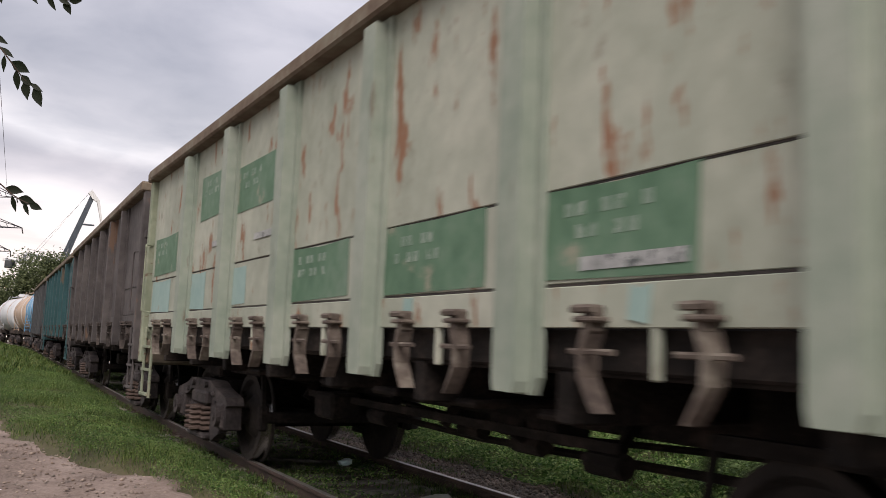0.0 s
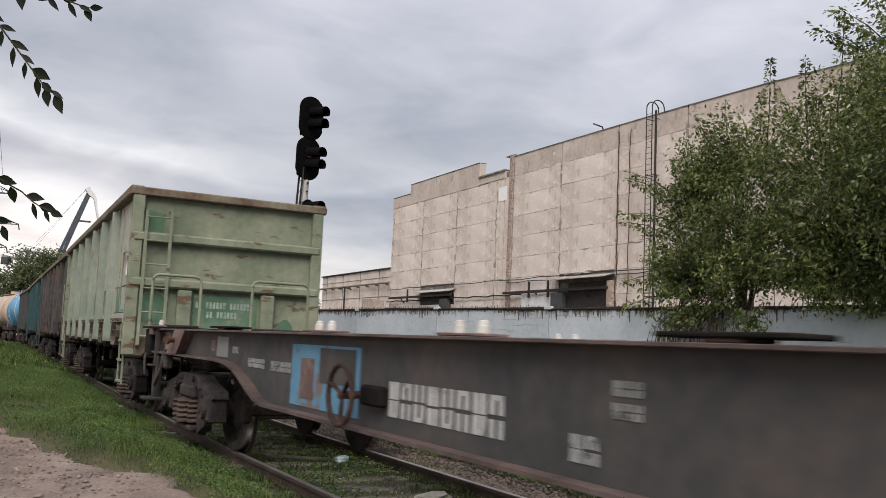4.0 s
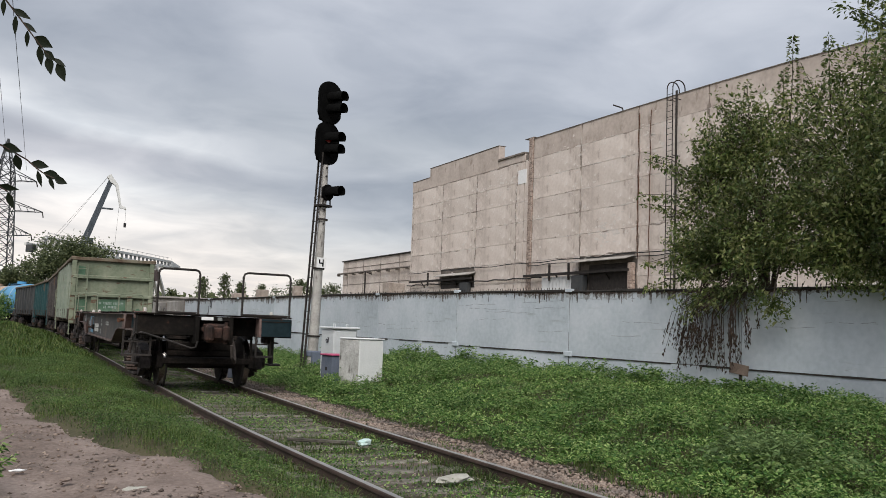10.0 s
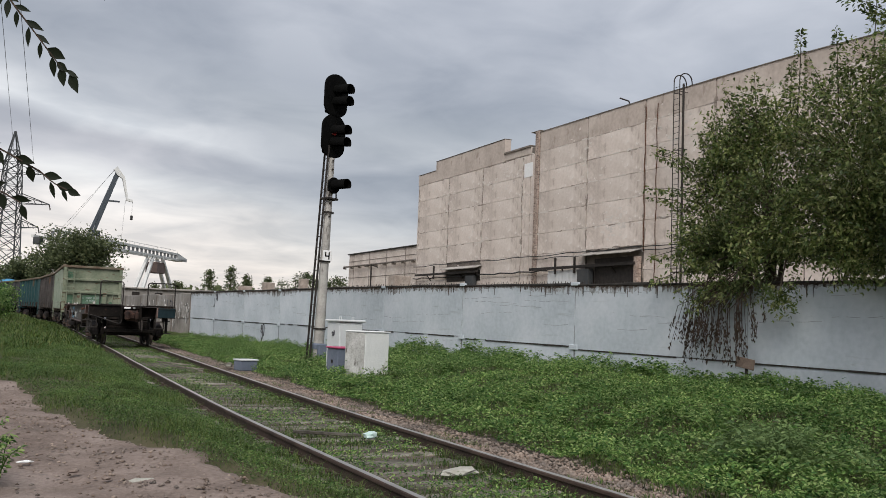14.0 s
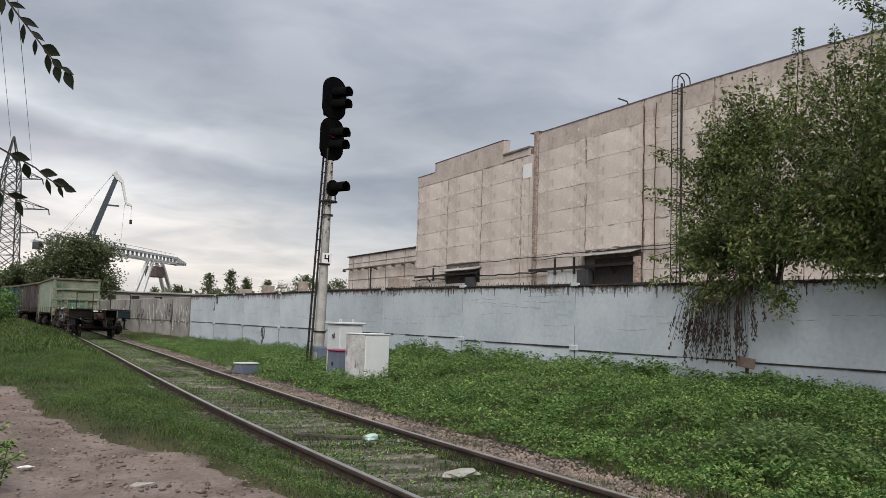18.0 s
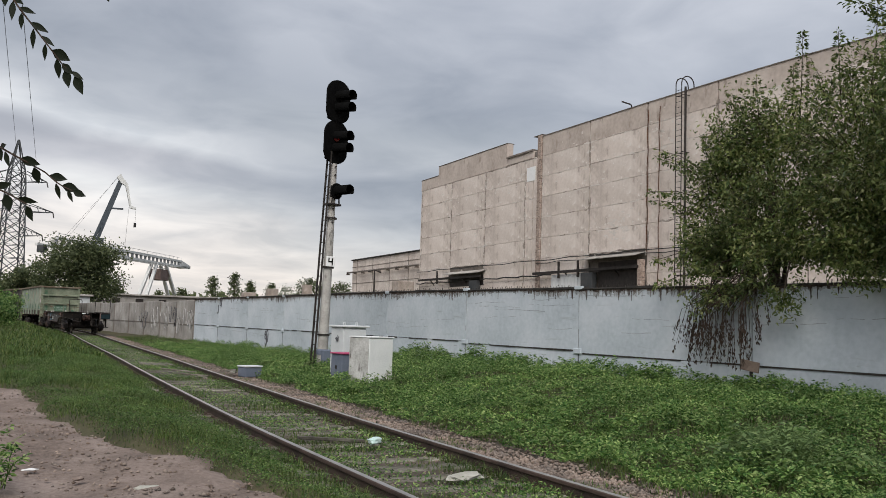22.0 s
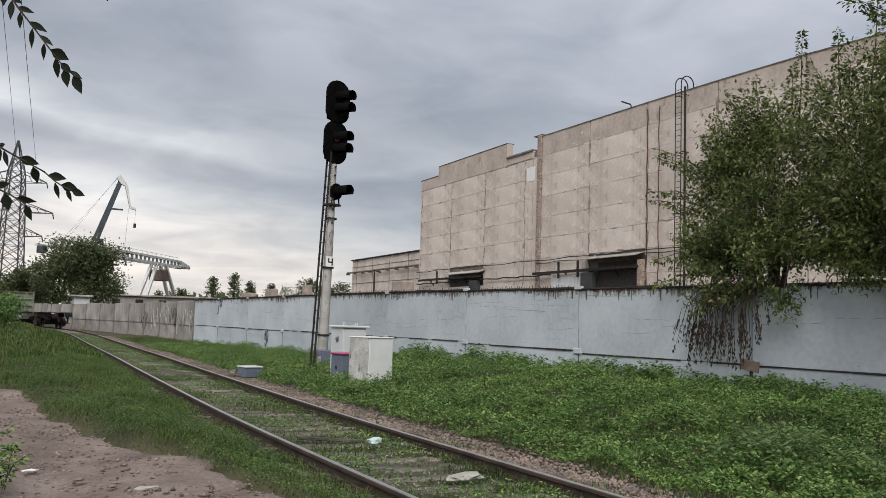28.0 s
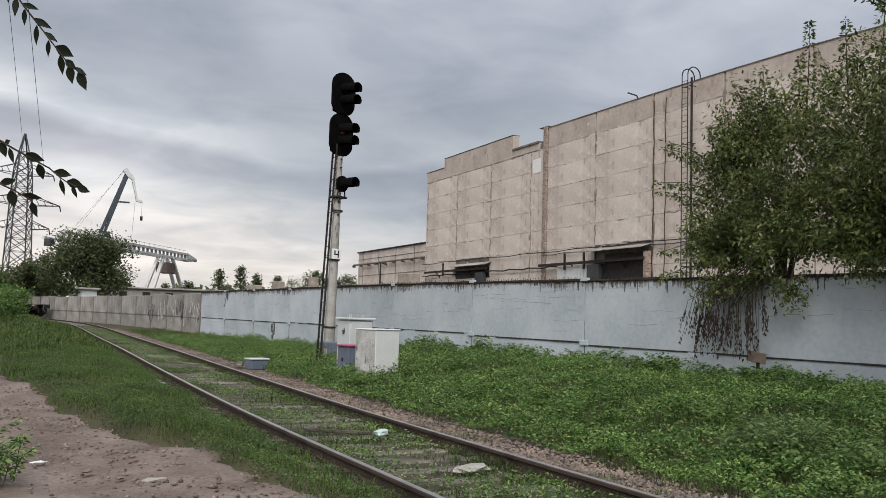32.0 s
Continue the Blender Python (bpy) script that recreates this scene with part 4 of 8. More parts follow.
wall_joints = [11.13 + 5.02 * (k) for k in range(-6, 9)]
wall = thing("wall_whitewashed", "long whitewashed concrete boundary wall with tar-streaked top", "wall", kind="structure")
core = Shape()
core.box(WALL_X + 0.04, WALL_X + 0.16, wall_joints[0], wall_joints[-1], WALL_Z, WALL_TOP - 0.18)
part("core", core, JOINT, wall)
for k, (a, b) in enumerate(zip(wall_joints, wall_joints[1:])):
    dz = [0.01, -0.01, 0.0, 0.01, -0.005][k % 5] - wall_drop((a + b) / 2)
    p = Shape()
    p.box(-0.02, 0.18, 0.012, b - a - 0.012, WALL_MID + 0.007 + dz, WALL_TOP + dz, 0.008)
    up = part("upper_panel", p, WHITEWASH, wall, at=pose(WALL_X, a, 0))
    p = Shape()
    p.box(-0.01, 0.17, 0.012, b - a - 0.012, WALL_Z, WALL_MID - 0.006 + dz, 0.008)
    part("lower_panel", p, WHITEWASH, wall, at=pose(WALL_X, a, 0))
    led = Shape()
    srnd = random.Random(100 + k)
    y = 0.16
    while y < b - a - 0.2:
        l = srnd.uniform(0.15, 0.9)
        h = srnd.choice((0.0, 0.008, 0.011, 0.014, 0.018, 0.026))
        if h > 0.005:
            led.box(-0.022 - 0.4 * h, 0.0, y, min(y + l, b - a - 0.16), WALL_MID - 0.01 - h * 0.5 + dz, WALL_MID + 0.012 + h * 0.3 + dz)
        y += l
    part("dark_seam", led, TAR, wall, "broken tarred seam between the slabs", at=pose(WALL_X, a, 0))
    joint = Shape()
    z = -0.2
    while z < WALL_TOP - 0.1:
        l = srnd.uniform(0.1, 0.4)
        if srnd.random() < (0.7 if z < 0.8 else 0.45):
            w = srnd.uniform(0.003, 0.012 if z < 0.8 else 0.006)
            joint.box(-0.0235, 0.0, -w + srnd.uniform(-.006, .006), w, z, min(z + l, WALL_TOP - 0.02))
        z += l
    part("joint_line", joint, CRACK, wall, "grey ragged upright joint", at=pose(WALL_X, a, 0))
    for j in range(srnd.randint(5, 8)):
        crack = Shape()
        y0, z0, l = srnd.uniform(0.1, 3.6), srnd.choice((srnd.uniform(1.1, 2.1), srnd.uniform(1.2, 2.1), srnd.uniform(0.35, 0.75))), srnd.uniform(0.5, 2.4)
        l = min(l, b - a - 0.1 - y0)
        ph, n = srnd.uniform(0, 6), max(3, int(l / 0.12))
        pts = [(y0 + l * i / n, z0 + 0.012 * math.sin(i * 0.9 + ph) + 0.02 * math.sin(i * 0.23 + ph)) for i in range(n + 1)]
        for (ya, za), (yb, zb) in zip(pts, pts[1:]):
            if srnd.random() < 0.82:
                w = srnd.uniform(0.003, 0.007)
                crack.hexa([(-0.0225, ya, za - w), (-0.015, ya, za - w), (-0.015, yb, zb - w), (-0.0225, yb, zb - w), (-0.0225, ya, za + w), (-0.015, ya, za + w), (-0.015, yb, zb + w), (-0.0225, yb, zb + w)])
        part("crack", crack, CRACK, wall, "grey hairline ridge in the whitewash", at=pose(WALL_X + (0.01 if z0 < 0.9 else 0), a, 0))
    br = Shape()
    br.box(-0.06, 0.02, -0.14, 0.14, WALL_MID - 0.07 + dz, WALL_MID + 0.05 + dz, 0.01)
    part("bracket", br, WHITEWASH, wall, "whitewashed joint block", at=pose(WALL_X, a, 0))
    w = srnd.uniform(0.012, 0.02)
    gap = Shape().prism([(-w * 0.6, WALL_Z), (w, WALL_Z), (w * 0.8, WALL_MID - 0.2 + dz), (w * 0.5, WALL_MID - 0.07 + dz), (-w, WALL_MID - 0.07 + dz), (-w * 1.2, WALL_MID - 0.3 + dz)], 0, -0.0135, 0.0)
    part("open_joint", gap, TAR, wall, "black open joint under the block", at=pose(WALL_X, a, 0))
    tie = Shape().box(-0.065, 0.02, -0.13, 0.13, WALL_TOP - 0.035 + dz, WALL_TOP + 0.045 + dz, 0.01)
    part("tie_plate", tie, WHITEWASH, wall, "pale tie plate across the joint", at=pose(WALL_X, a, 0))


def wall_top():
    """Tar coping with drips, and the stubs of a cut-off wire guard."""
    rnd = random.Random(9)
    Z = lambda y: WALL_TOP - wall_drop(y)
    cap, drips, stubs = Shape(), Shape(), Shape()
    y = wall_joints[0]
    while y < wall_joints[-1]:
        l = rnd.uniform(0.5, 1.6)
        cap.box(WALL_X - 0.05, WALL_X + 0.21, y, min(y + l - 0.01, wall_joints[-1]), Z(y) + 0.0, Z(y) + rnd.uniform(0.035, 0.06), 0.008)
        y += l
    y = wall_joints[0]
    while y < wall_joints[-1]:
        w, l = rnd.uniform(0.004, 0.022), rnd.choice((rnd.uniform(0.03, 0.10), rnd.uniform(0.04, 0.16), rnd.uniform(0.08, 0.28)))
        drips.prism([(y - w, Z(y)), (y + w, Z(y)), (y + w * 0.3, Z(y) - l), (y - w * 0.3, Z(y) - l)][::-1], 0, WALL_X - 0.028, WALL_X - 0.019)
        y += rnd.choice((rnd.uniform(0.02, 0.08), rnd.uniform(0.05, 0.4)))
    y = wall_joints[0]
    while y < 30:
        stubs.beam((WALL_X + 0.08, y, Z(y) + 0.04), (WALL_X + 0.08 + rnd.uniform(-.02, .02), y + rnd.uniform(-.03, .03), Z(y) + rnd.uniform(0.07, 0.12)), 0.012, 0.012)
        y += rnd.uniform(0.09, 0.14)
    wash, band = Shape(), Shape()
    y = wall_joints[0]
    while y < wall_joints[-1]:
        step_y = rnd.uniform(0.05, 0.14)
        thick = 0.5 + 0.5 * math.sin(y * 0.9) * math.sin(y * 0.37 + 1)
        d0, d1, d2 = (rnd.uniform(0.03, 0.07 + 0.24 * thick) for _ in range(3))
        wash.prism([(y, Z(y)), (y, Z(y) - d0), (y + step_y * 0.5, Z(y) - d1), (y + step_y, Z(y) - d2), (y + step_y, Z(y))], 0, WALL_X - 0.0245, WALL_X - 0.019)
        band.prism([(y, Z(y)), (y, Z(y) - 0.35 * d0), (y + step_y * 0.5, Z(y) - 0.42 * d1), (y + step_y, Z(y) - 0.35 * d2), (y + step_y, Z(y))], 0, WALL_X - 0.0265, WALL_X - 0.0246)
        y += step_y
    part("tar_band", band, TARSTREAK, wall, "ragged black tar edge below the coping")
    part("tar_wash", wash, TARWASH, wall, "brown-grey dirty wash under the coping")
    part("coping", cap, TAR, wall, "dark tar coping")
    part("tar_drips", drips, TARSTREAK, wall, "black streaks of run-down tar")
    part("wire_stubs", stubs, DARKSTEEL, wall, "short cut-off steel stubs along the top")


wall_top()

GREY_LINE = [(13.0, 51.3), (13.15, 56.3), (13.25, 61.3), (13.2, 66.3), (13.05, 71.3), (12.8, 76.3), (12.45, 81.3), (12.0, 86.3), (11.5, 91.3), (10.9, 96.3), (10.2, 101.2), (9.3, 106.2), (8.2, 111.0),
             (6.9, 115.8), (5.4, 120.6), (3.6, 125.2), (1.6, 129.8), (-0.8, 134.2), (-3.5, 138.4)]
grey_wall = thing("wall_grey", "weathered bare grey concrete boundary wall with graffiti scrawls", "wall", kind="structure")
for k, (a, b) in enumerate(zip(GREY_LINE, GREY_LINE[1:])):
    d = Vector((b[0] - a[0], b[1] - a[1], 0))
    turn = pose(a[0], a[1], 0, 0, 0, -math.degrees(math.atan2(d.x, d.y)))
    L = d.length
    top = 2.30 + (0.0, -0.05, 0.03, -0.02)[k % 4]
    s = Shape()
    s.box(-0.02, 0.18, 0.02, L - 0.02, 0.86, top, 0.02)
    part("upper_panel", s, GREYCON, grey_wall, at=turn)
    part("dark_seam", Shape().box(-0.03, 0.0, 0.1, L - 0.1, 0.825, 0.865), JOINT, grey_wall, at=turn)
    s = Shape()
    s.box(-0.01, 0.17, 0.02, L - 0.02, -0.5, 0.83, 0.02)
    part("lower_panel", s, GREYCON, grey_wall, at=turn)
    s = Shape()
    s.box(-0.05, 0.1, -0.09, 0.09, -0.5, top - 0.03, 0.02)
    part("post", s, JOINT, grey_wall, "dark concrete post", at=turn)


def scrawl(at, w, h, seed, n=5):
    """Faded sprayed loops on the wall."""
    rnd = random.Random(seed)
    s = Shape()
    for k in range(n):
        cx, cz, rx, rz = rnd.uniform(-w, w) / 2, rnd.uniform(-h, h) / 3, rnd.uniform(0.08, 0.25) * w, rnd.uniform(0.2, 0.45) * h
        a0, a1 = rnd.uniform(0, 3), rnd.uniform(4, 7)
        pts = [(cx + rx * math.cos(a0 + (a1 - a0) * i / 14), cz + rz * math.sin(a0 + (a1 - a0) * i / 14)) for i in range(15)]
        for (y0, z0), (y1, z1) in zip(pts, pts[1:]):
            s.beam((0, y0, z0), (0, y1, z1), 0.012, 0.035, (1, 0, 0))
    return s


GRAFF = mat("faded_spray", [(0.30, 0.295, 0.29), (0.42, 0.415, 0.41)], 6, 30, 0.9, bump=0)
GRAFFDARK = mat("dark_spray", [(0.06, 0.06, 0.065), (0.10, 0.10, 0.11)], 6, 30, 0.9, bump=0)
for (x, y), w, m, sd in (((13.0, 52.6), 1.8, GRAFF, 11), ((13.12, 57.0), 1.6, GRAFFDARK, 13), ((13.2, 63.0), 2.0, GRAFF, 14), ((13.0, 54.5), 2.2, GRAFF, 1), ((13.1, 59.0), 3.0, GRAFF, 2), ((13.16, 66.5), 2.4, GRAFFDARK, 3)):
    part("graffiti", scrawl(None, w, 1.3, sd), m, grey_wall, "faded sprayed scrawl", at=pose(x, y, 1.2, 0, 0, 0) @ pose(-0.03, 0, 0))
for y, m, sd in ((46.0, GRAFFDARK, 8), (38.2, GRAFFDARK, 6)):
    part("scrawl", scrawl(None, 0.7, 0.7, sd, 4), m, wall, "dark scrawl", at=pose(WALL_X - 0.03, y, 1.9 if sd == 8 else 0.45))


# ---- the factory ----
FAC = pose(0, 0, 0, 0, 0, -4.07)
FX = 33.82
factory = thing("factory_building", "large windowless factory of weathered grey-pink concrete panels", "building", at=FAC)


def factory_walls():
    rows = [4.78 + 1.5 * k for k in range(-4, 7)]
    body = Shape()
    body.box(FX + 0.06, FX + 60, -60, 54.0, -1.4, 13.78)
    body.box(FX + 0.06, FX + 60, 54.0, 75.0, -1.4, 14.3)
    part("wall", body, JOINT, factory, "recessed joints between the panels")
    meshes = {}

    def panel(y0, y1, z0, z1, out=0.0):
        key = (round(y1 - y0, 2), round(z1 - z0, 2), z0 > 13.5)
        if key not in meshes:
            s = Shape()
            s.box(0, 0.12, 0.055, key[0] - 0.055, 0.008, key[1] - 0.008, 0.008)
            meshes[key] = mesh_of("panel", s, PANELDARK if key[2] else PANEL)
        piece("panel", meshes[key], factory, pose(FX - 0.03 - out, y0, z0))

    roof_z = lambda y: float(np.interp(y, [-60, 10, 25, 30, 36, 42, 54], [13.0, 14.2, 14.72, 14.95, 15.09, 15.17, 15.26]))
    cols = [53.7 - 5.95 * k for k in range(16)]
    for a, b in zip(cols[1:], cols):
        for z in rows:
            top = z + 1.5
            if b > 47 and b < 48 and z < 5:
                continue
            if z < 13:
                panel(a, b, z, top)
    for a, b in zip(cols[1:], cols):
        strip = Shape().prism([(a + 0.05, 13.79), (b - 0.05, 13.79), (b - 0.05, roof_z(b)), (a + 0.05, roof_z(a))], 0, FX - 0.03, FX + 0.5)
        part("parapet", strip, PANELDARK, factory)
        edge = Shape().hexa([(FX - 0.07, a, roof_z(a)), (FX + 0.6, a, roof_z(a)), (FX + 0.6, b, roof_z(b)), (FX - 0.07, b, roof_z(b)), (FX - 0.07, a, roof_z(a) + 0.05), (FX + 0.6, a, roof_z(a) + 0.05), (FX + 0.6, b, roof_z(b) + 0.05), (FX - 0.07, b, roof_z(b) + 0.05)])
        part("roof_edge", edge, JOINT, factory, "dark bitumen roof edge")
    left = [74.9, 68.4, 62.2, 56.0]
    for a, b in zip(left[1:], left):
        for z in rows:
            if z + 1.5 < 15 and not (b == 68.4 and 4 < z < 5):
                panel(a, b, z, z + 1.5)
    for z in rows[:-1]:
        panel(54.9, 56.0, z, min(z + 1.5, 14.4))
    s = Shape()
    s.box(FX - 0.045, FX + 0.5, 71.2, 74.9, 13.8, 14.78, 0.02)
    s.box(FX - 0.045, FX + 0.5, 58.8, 71.2, 13.8, 15.6, 0.02)
    s.box(FX - 0.04, FX + 0.5, 54.9, 58.8, 13.85, 14.45, 0.02)
    part("parapet", s, PANELDARK, factory, "stepped parapet of plastered concrete")
    s = Shape()
    s.box(FX - 0.12, FX + 0.3, 53.72, 54.25, -1.0, 15.38, 0.03)
    part("pilaster", s, BRICKPIER, factory, "rough brown brick corner pilaster")
    for z in rows[:-1]:
        panel(54.27, 54.9, z, min(z + 1.5, 14.4))
    s = Shape()
    for y0, y1, z in ((53.7, 54.9, 15.4), (54.9, 58.8, 14.47), (58.8, 71.2, 15.62), (71.2, 75, 14.8)):
        s.box(FX - 0.08 - (0.06 if 54 < y0 < 58 else 0), FX + 0.6, y0, y1, z - (0.10 if 54.5 < y0 < 58 else 0), z + 0.045, 0.01)
    part("roof_edge", s, JOINT, factory, "dark bitumen roof edge")
    s = Shape()
    s.box(FX - 0.06, FX - 0.03, 54.6, 55.75, 12.15, 13.2)
    part("patch", s, SIGNWHITE, factory, "white replaced panel")
    # wide openings with canopies
    for y0, y1, zt, zb, deep in ((42.3, 46.6, 5.15, 3.2, 0.9), (62.2, 68.2, 5.3, 4.6, 0.7)):
        # flat dark plate stands in for the opening's shaded depth
        o = Shape()
        o.box(FX - 0.05, FX + 0.02, y0, y1, zb, zt + (0.5 if y0 < 50 else 0.15))
        part("opening", o, DARKSTEEL, factory, "loading opening as a flat dark plate")
        c = Shape()
        top = zt + 0.6 if y0 < 50 else zt + 0.25
        n = int((y1 - y0 + (1.7 if y0 < 50 else 0.6)) / 0.16)
        for k in range(n):
            y = y0 - 0.3 + k * 0.16
            c.hexa([(FX - deep, y, top + 0.05), (FX, y, top + 0.30), (FX, y + 0.16, top + 0.30), (FX - deep, y + 0.16, top + 0.05),
                    (FX - deep, y + 0.03, top + 0.10), (FX, y + 0.03, top + 0.35), (FX, y + 0.13, top + 0.35), (FX - deep, y + 0.13, top + 0.10)])
        part("canopy", c, GREYCON, factory, "corrugated canopy")
        b = Shape()
        b.box(FX - 0.5, FX - 0.35, y0 - 0.2, (54.0 if y0 < 50 else 74.0), zt - 0.06, zt + 0.12)
        for y in ((48.3, 50.6) if y0 < 50 else (70.0,)):
            b.box(FX - 0.5, FX - 0.38, y, y + 0.12, zt - 0.4, zt + 0.75)
        for y in (y0, (y0 + y1) / 2, y1 + 3.3):
            b.beam((FX, y, zt - 0.5), (FX - 0.45, y, zt), 0.08, 0.08)
        part("canopy_beam", b, DARKSTEEL, factory, "rusty canopy beam and stays")
    o = Shape()
    o.box(FX - 0.4, FX - 0.04, 41.9, 42.25, 2.0, 5.6, 0.03)
    part("brick_pier", o, BRICKPIER, factory, "brown brick pier beside the opening")
    o = Shape()
    for z in (2.8, 4.6):
        o.box(FX - 0.26, FX - 0.2, 48.0, 51.9, z, z + 0.1)
    screen = part("sheet_screen", o, BRIGHTSHEET, factory, "pale corrugated screen")
    slat = mesh_of("slat", Shape().box(-0.04, 0, 0, 0.13, 2.5, 5.0, 0.01), BRIGHTSHEET)
    for k in range(22):
        piece("slat", slat, screen, pose(FX - 0.26, 48.1 + k * 0.17, 0.02 * (k % 3)))
    for y, r, z0 in ((41.72, 0.032, 5.9), (40.65, 0.028, 2.0)):
        pts = [(FX - 0.1, y + 0.05 * math.sin(k * 1.7 + y), z0 + (14.7 - z0) * k / 16) for k in range(17)]
        part("conduit", Shape().rod(pts, r, 6), RUSTY, factory, "thin rust-brown conduit down the wall")
    for y in (46.7, 62.6):
        o = Shape()
        o.box(FX - 0.5, FX - 0.1, y, y + 1.25, 2.0, 5.0, 0.02)
        part("box_duct", o, GREYBROWN, factory, "dark box duct")
    # pipes and cables along the wall
    for z, y0, y1, r in ((6.15, 20, 75, 0.03), (5.95, 20, 54, 0.025), (5.05, 52, 75, 0.05)):
        pts = [(FX - 0.2, y0 + (y1 - y0) * k / 24, z + 0.05 * math.sin(k * 2.1)) for k in range(25)]
        part("cable", Shape().rod(pts, r, 6), WIREMAT, factory, "sagging cable along the wall")
    o = Shape().tube((FX - 0.5, 37.95, 0), (FX - 0.5, 37.95, 15.2), 0.065, 8)
    part("downpipe", o, DARKSTEEL, factory, "black steel downpipe")
    # roof ladder with hoops
    lad = Shape()
    for dy in (-0.24, 0.24):
        lad.tube((FX - 0.6, 38.4 + dy, 2.0), (FX - 0.6, 38.4 + dy, 15.45), 0.03, 6)
        pts = [(FX - 0.6 + 0.45 - 0.45 * math.cos(k * math.pi / 8), 38.4 + dy, 15.45 + 0.45 * math.sin(k * math.pi / 8)) for k in range(9)] + [(FX + 0.3, 38.4 + dy, 15.3)]
        lad.rod(pts, 0.035, 6)
    z = 2.2
    while z < 15.4:
        lad.tube((FX - 0.6, 38.16, z), (FX - 0.6, 38.64, z), 0.015, 5)
        z += 0.33
    for z in (4.5, 8, 11.5, 14.8):
        for dy in (-0.24, 0.24):
            lad.tube((FX - 0.6, 38.4 + dy, z), (FX, 38.4 + dy, z), 0.025, 5)
    part("roof_ladder", lad, DARKSTEEL, factory, "rusty steel ladder with hooped top")
    lamp = Shape().rod([(FX, 43.4, 15.2), (FX - 0.1, 43.4, 15.4), (FX - 0.5, 43.8, 15.62)], 0.05, 6)
    part("bracket_arm", lamp, DARKSTEEL, factory)

    # ragged mortar along the joints and patches of lost or renewed plaster
    rnd = random.Random(61)
    dark, pale = Shape(), Shape()

    def blot(s, y, z, w, h):
        n = 9
        pts = [(y + w * math.cos(6.2832 * i / n) * rnd.uniform(0.45, 1.1), z + h * math.sin(6.2832 * i / n) * rnd.uniform(0.45, 1.1)) for i in range(n)]
        s.prism(pts, 0, FX - 0.036, FX - 0.02)

    for y in (53.7, 47.75, 41.8, 35.85, 74.6, 68.4, 62.2, 56.0):
        for k in range(46):
            z = rnd.uniform(1.5, 14.8 if y < 54 else 13.7)
            blot(rnd.choice((dark, dark, dark, pale)), y + rnd.uniform(-.1, .1), z, rnd.uniform(0.03, 0.12), rnd.uniform(0.08, 0.5))
    for z in [4.78 + 1.5 * k for k in range(-1, 7)]:
        for k in range(70):
            y = rnd.uniform(30, 74.5)
            if z < 14 or y < 53:
                blot(rnd.choice((dark, pale, pale)), y, z + rnd.uniform(-.05, .05), rnd.uniform(0.1, 0.6), rnd.uniform(0.015, 0.07))
    for yc, zc, n, ry, rz in ((44.6, 7.9, 60, 1.6, 0.9), (60, 12.6, 46, 4.5, 0.8), (70, 12.2, 26, 3.0, 0.8), (40.0, 13.0, 26, 1.4, 1.2), (66, 9, 40, 7, 3.5), (46, 10, 40, 6, 4)):
        for k in range(n):
            blot(pale, yc + rnd.gauss(0, ry * 0.6), min(14.6, zc + rnd.gauss(0, rz * 0.6)), rnd.uniform(0.03, 0.32), rnd.uniform(0.02, 0.14))
    tagged(part("mortar_smear", dark, SMEARDARK, factory, "ragged dark mortar along the joints"), kind="stuff")
    tagged(part("plaster_patch", pale, SMEARPALE, factory, "pale patches of flaked plaster"), kind="stuff")


factory_walls()
annex = thing("annex_building", "low beige block of the factory with a pipe along it", "building", at=FAC)


def annex_walls():
    s = Shape()
    s.box(FX + 9.0, FX + 40, 76.2, 118, -1, 10.0, 0.05)
    part("wall", s, PANEL, annex)
    s = Shape()
    s.box(FX + 8.8, FX + 40, 76.2, 118.2, 10.0, 10.15, 0.02)
    part("roof_edge", s, TAR, annex)
    s = Shape()
    for z in (2.2, 3.7, 5.2, 6.7, 9.0):
        s.box(FX + 8.96, FX + 9.0, 76.2, 118, z, z + 0.06)
    for k in range(7):
        s.box(FX + 8.96, FX + 9.0, 80 + 6 * k, 80.08 + 6 * k, 0, 10)
    part("joints", s, JOINT, annex)
    s = Shape()
    s.tube((FX + 8.6, 76, 8.3), (FX + 8.6, 119, 8.3), 0.12, 8)
    for k in range(15):
        s.box(FX + 8.5, FX + 9.0, 77 + 3 * k, 77.15 + 3 * k, 8.0, 8.2)
    s.tube((FX + 8.5, 87, 4), (FX + 8.5, 87, 9.8), 0.07, 8)
    part("pipe", s, JOINT, annex, "pipe on brackets")


annex_walls()

# ---- the signal ----
signal = thing("railway_signal", "tall railway signal mast with three black light heads and a ladder", "railway signal", at=pose(9.75, 23.8, 0.0, 0, 1.3, 0))


def hood_shell(zl, y0, y1, ro, ri, dz):
    """A lamp hood: an open-bottomed sleeve with thickness, one closed skin."""
    s, m = Shape(), 18
    v, f = [], []
    for i in range(m + 1):
        a = -0.6 + (math.pi + 1.2) * i / m
        v += [(math.cos(a) * r, y, zl + math.sin(a) * r + d) for y, d in ((y0, 0), (y1, dz)) for r in (ri, ro)]
    for i in range(m):
        p, q = 4 * i, 4 * i + 4
        f += [(p, q, q + 2, p + 2), (p + 1, p + 3, q + 3, q + 1), (p, p + 1, q + 1, q), (p + 2, q + 2, q + 3, p + 3)]
    f += [(0, 2, 3, 1), (4 * m, 4 * m + 1, 4 * m + 3, 4 * m + 2)]
    return s.add(v, f)


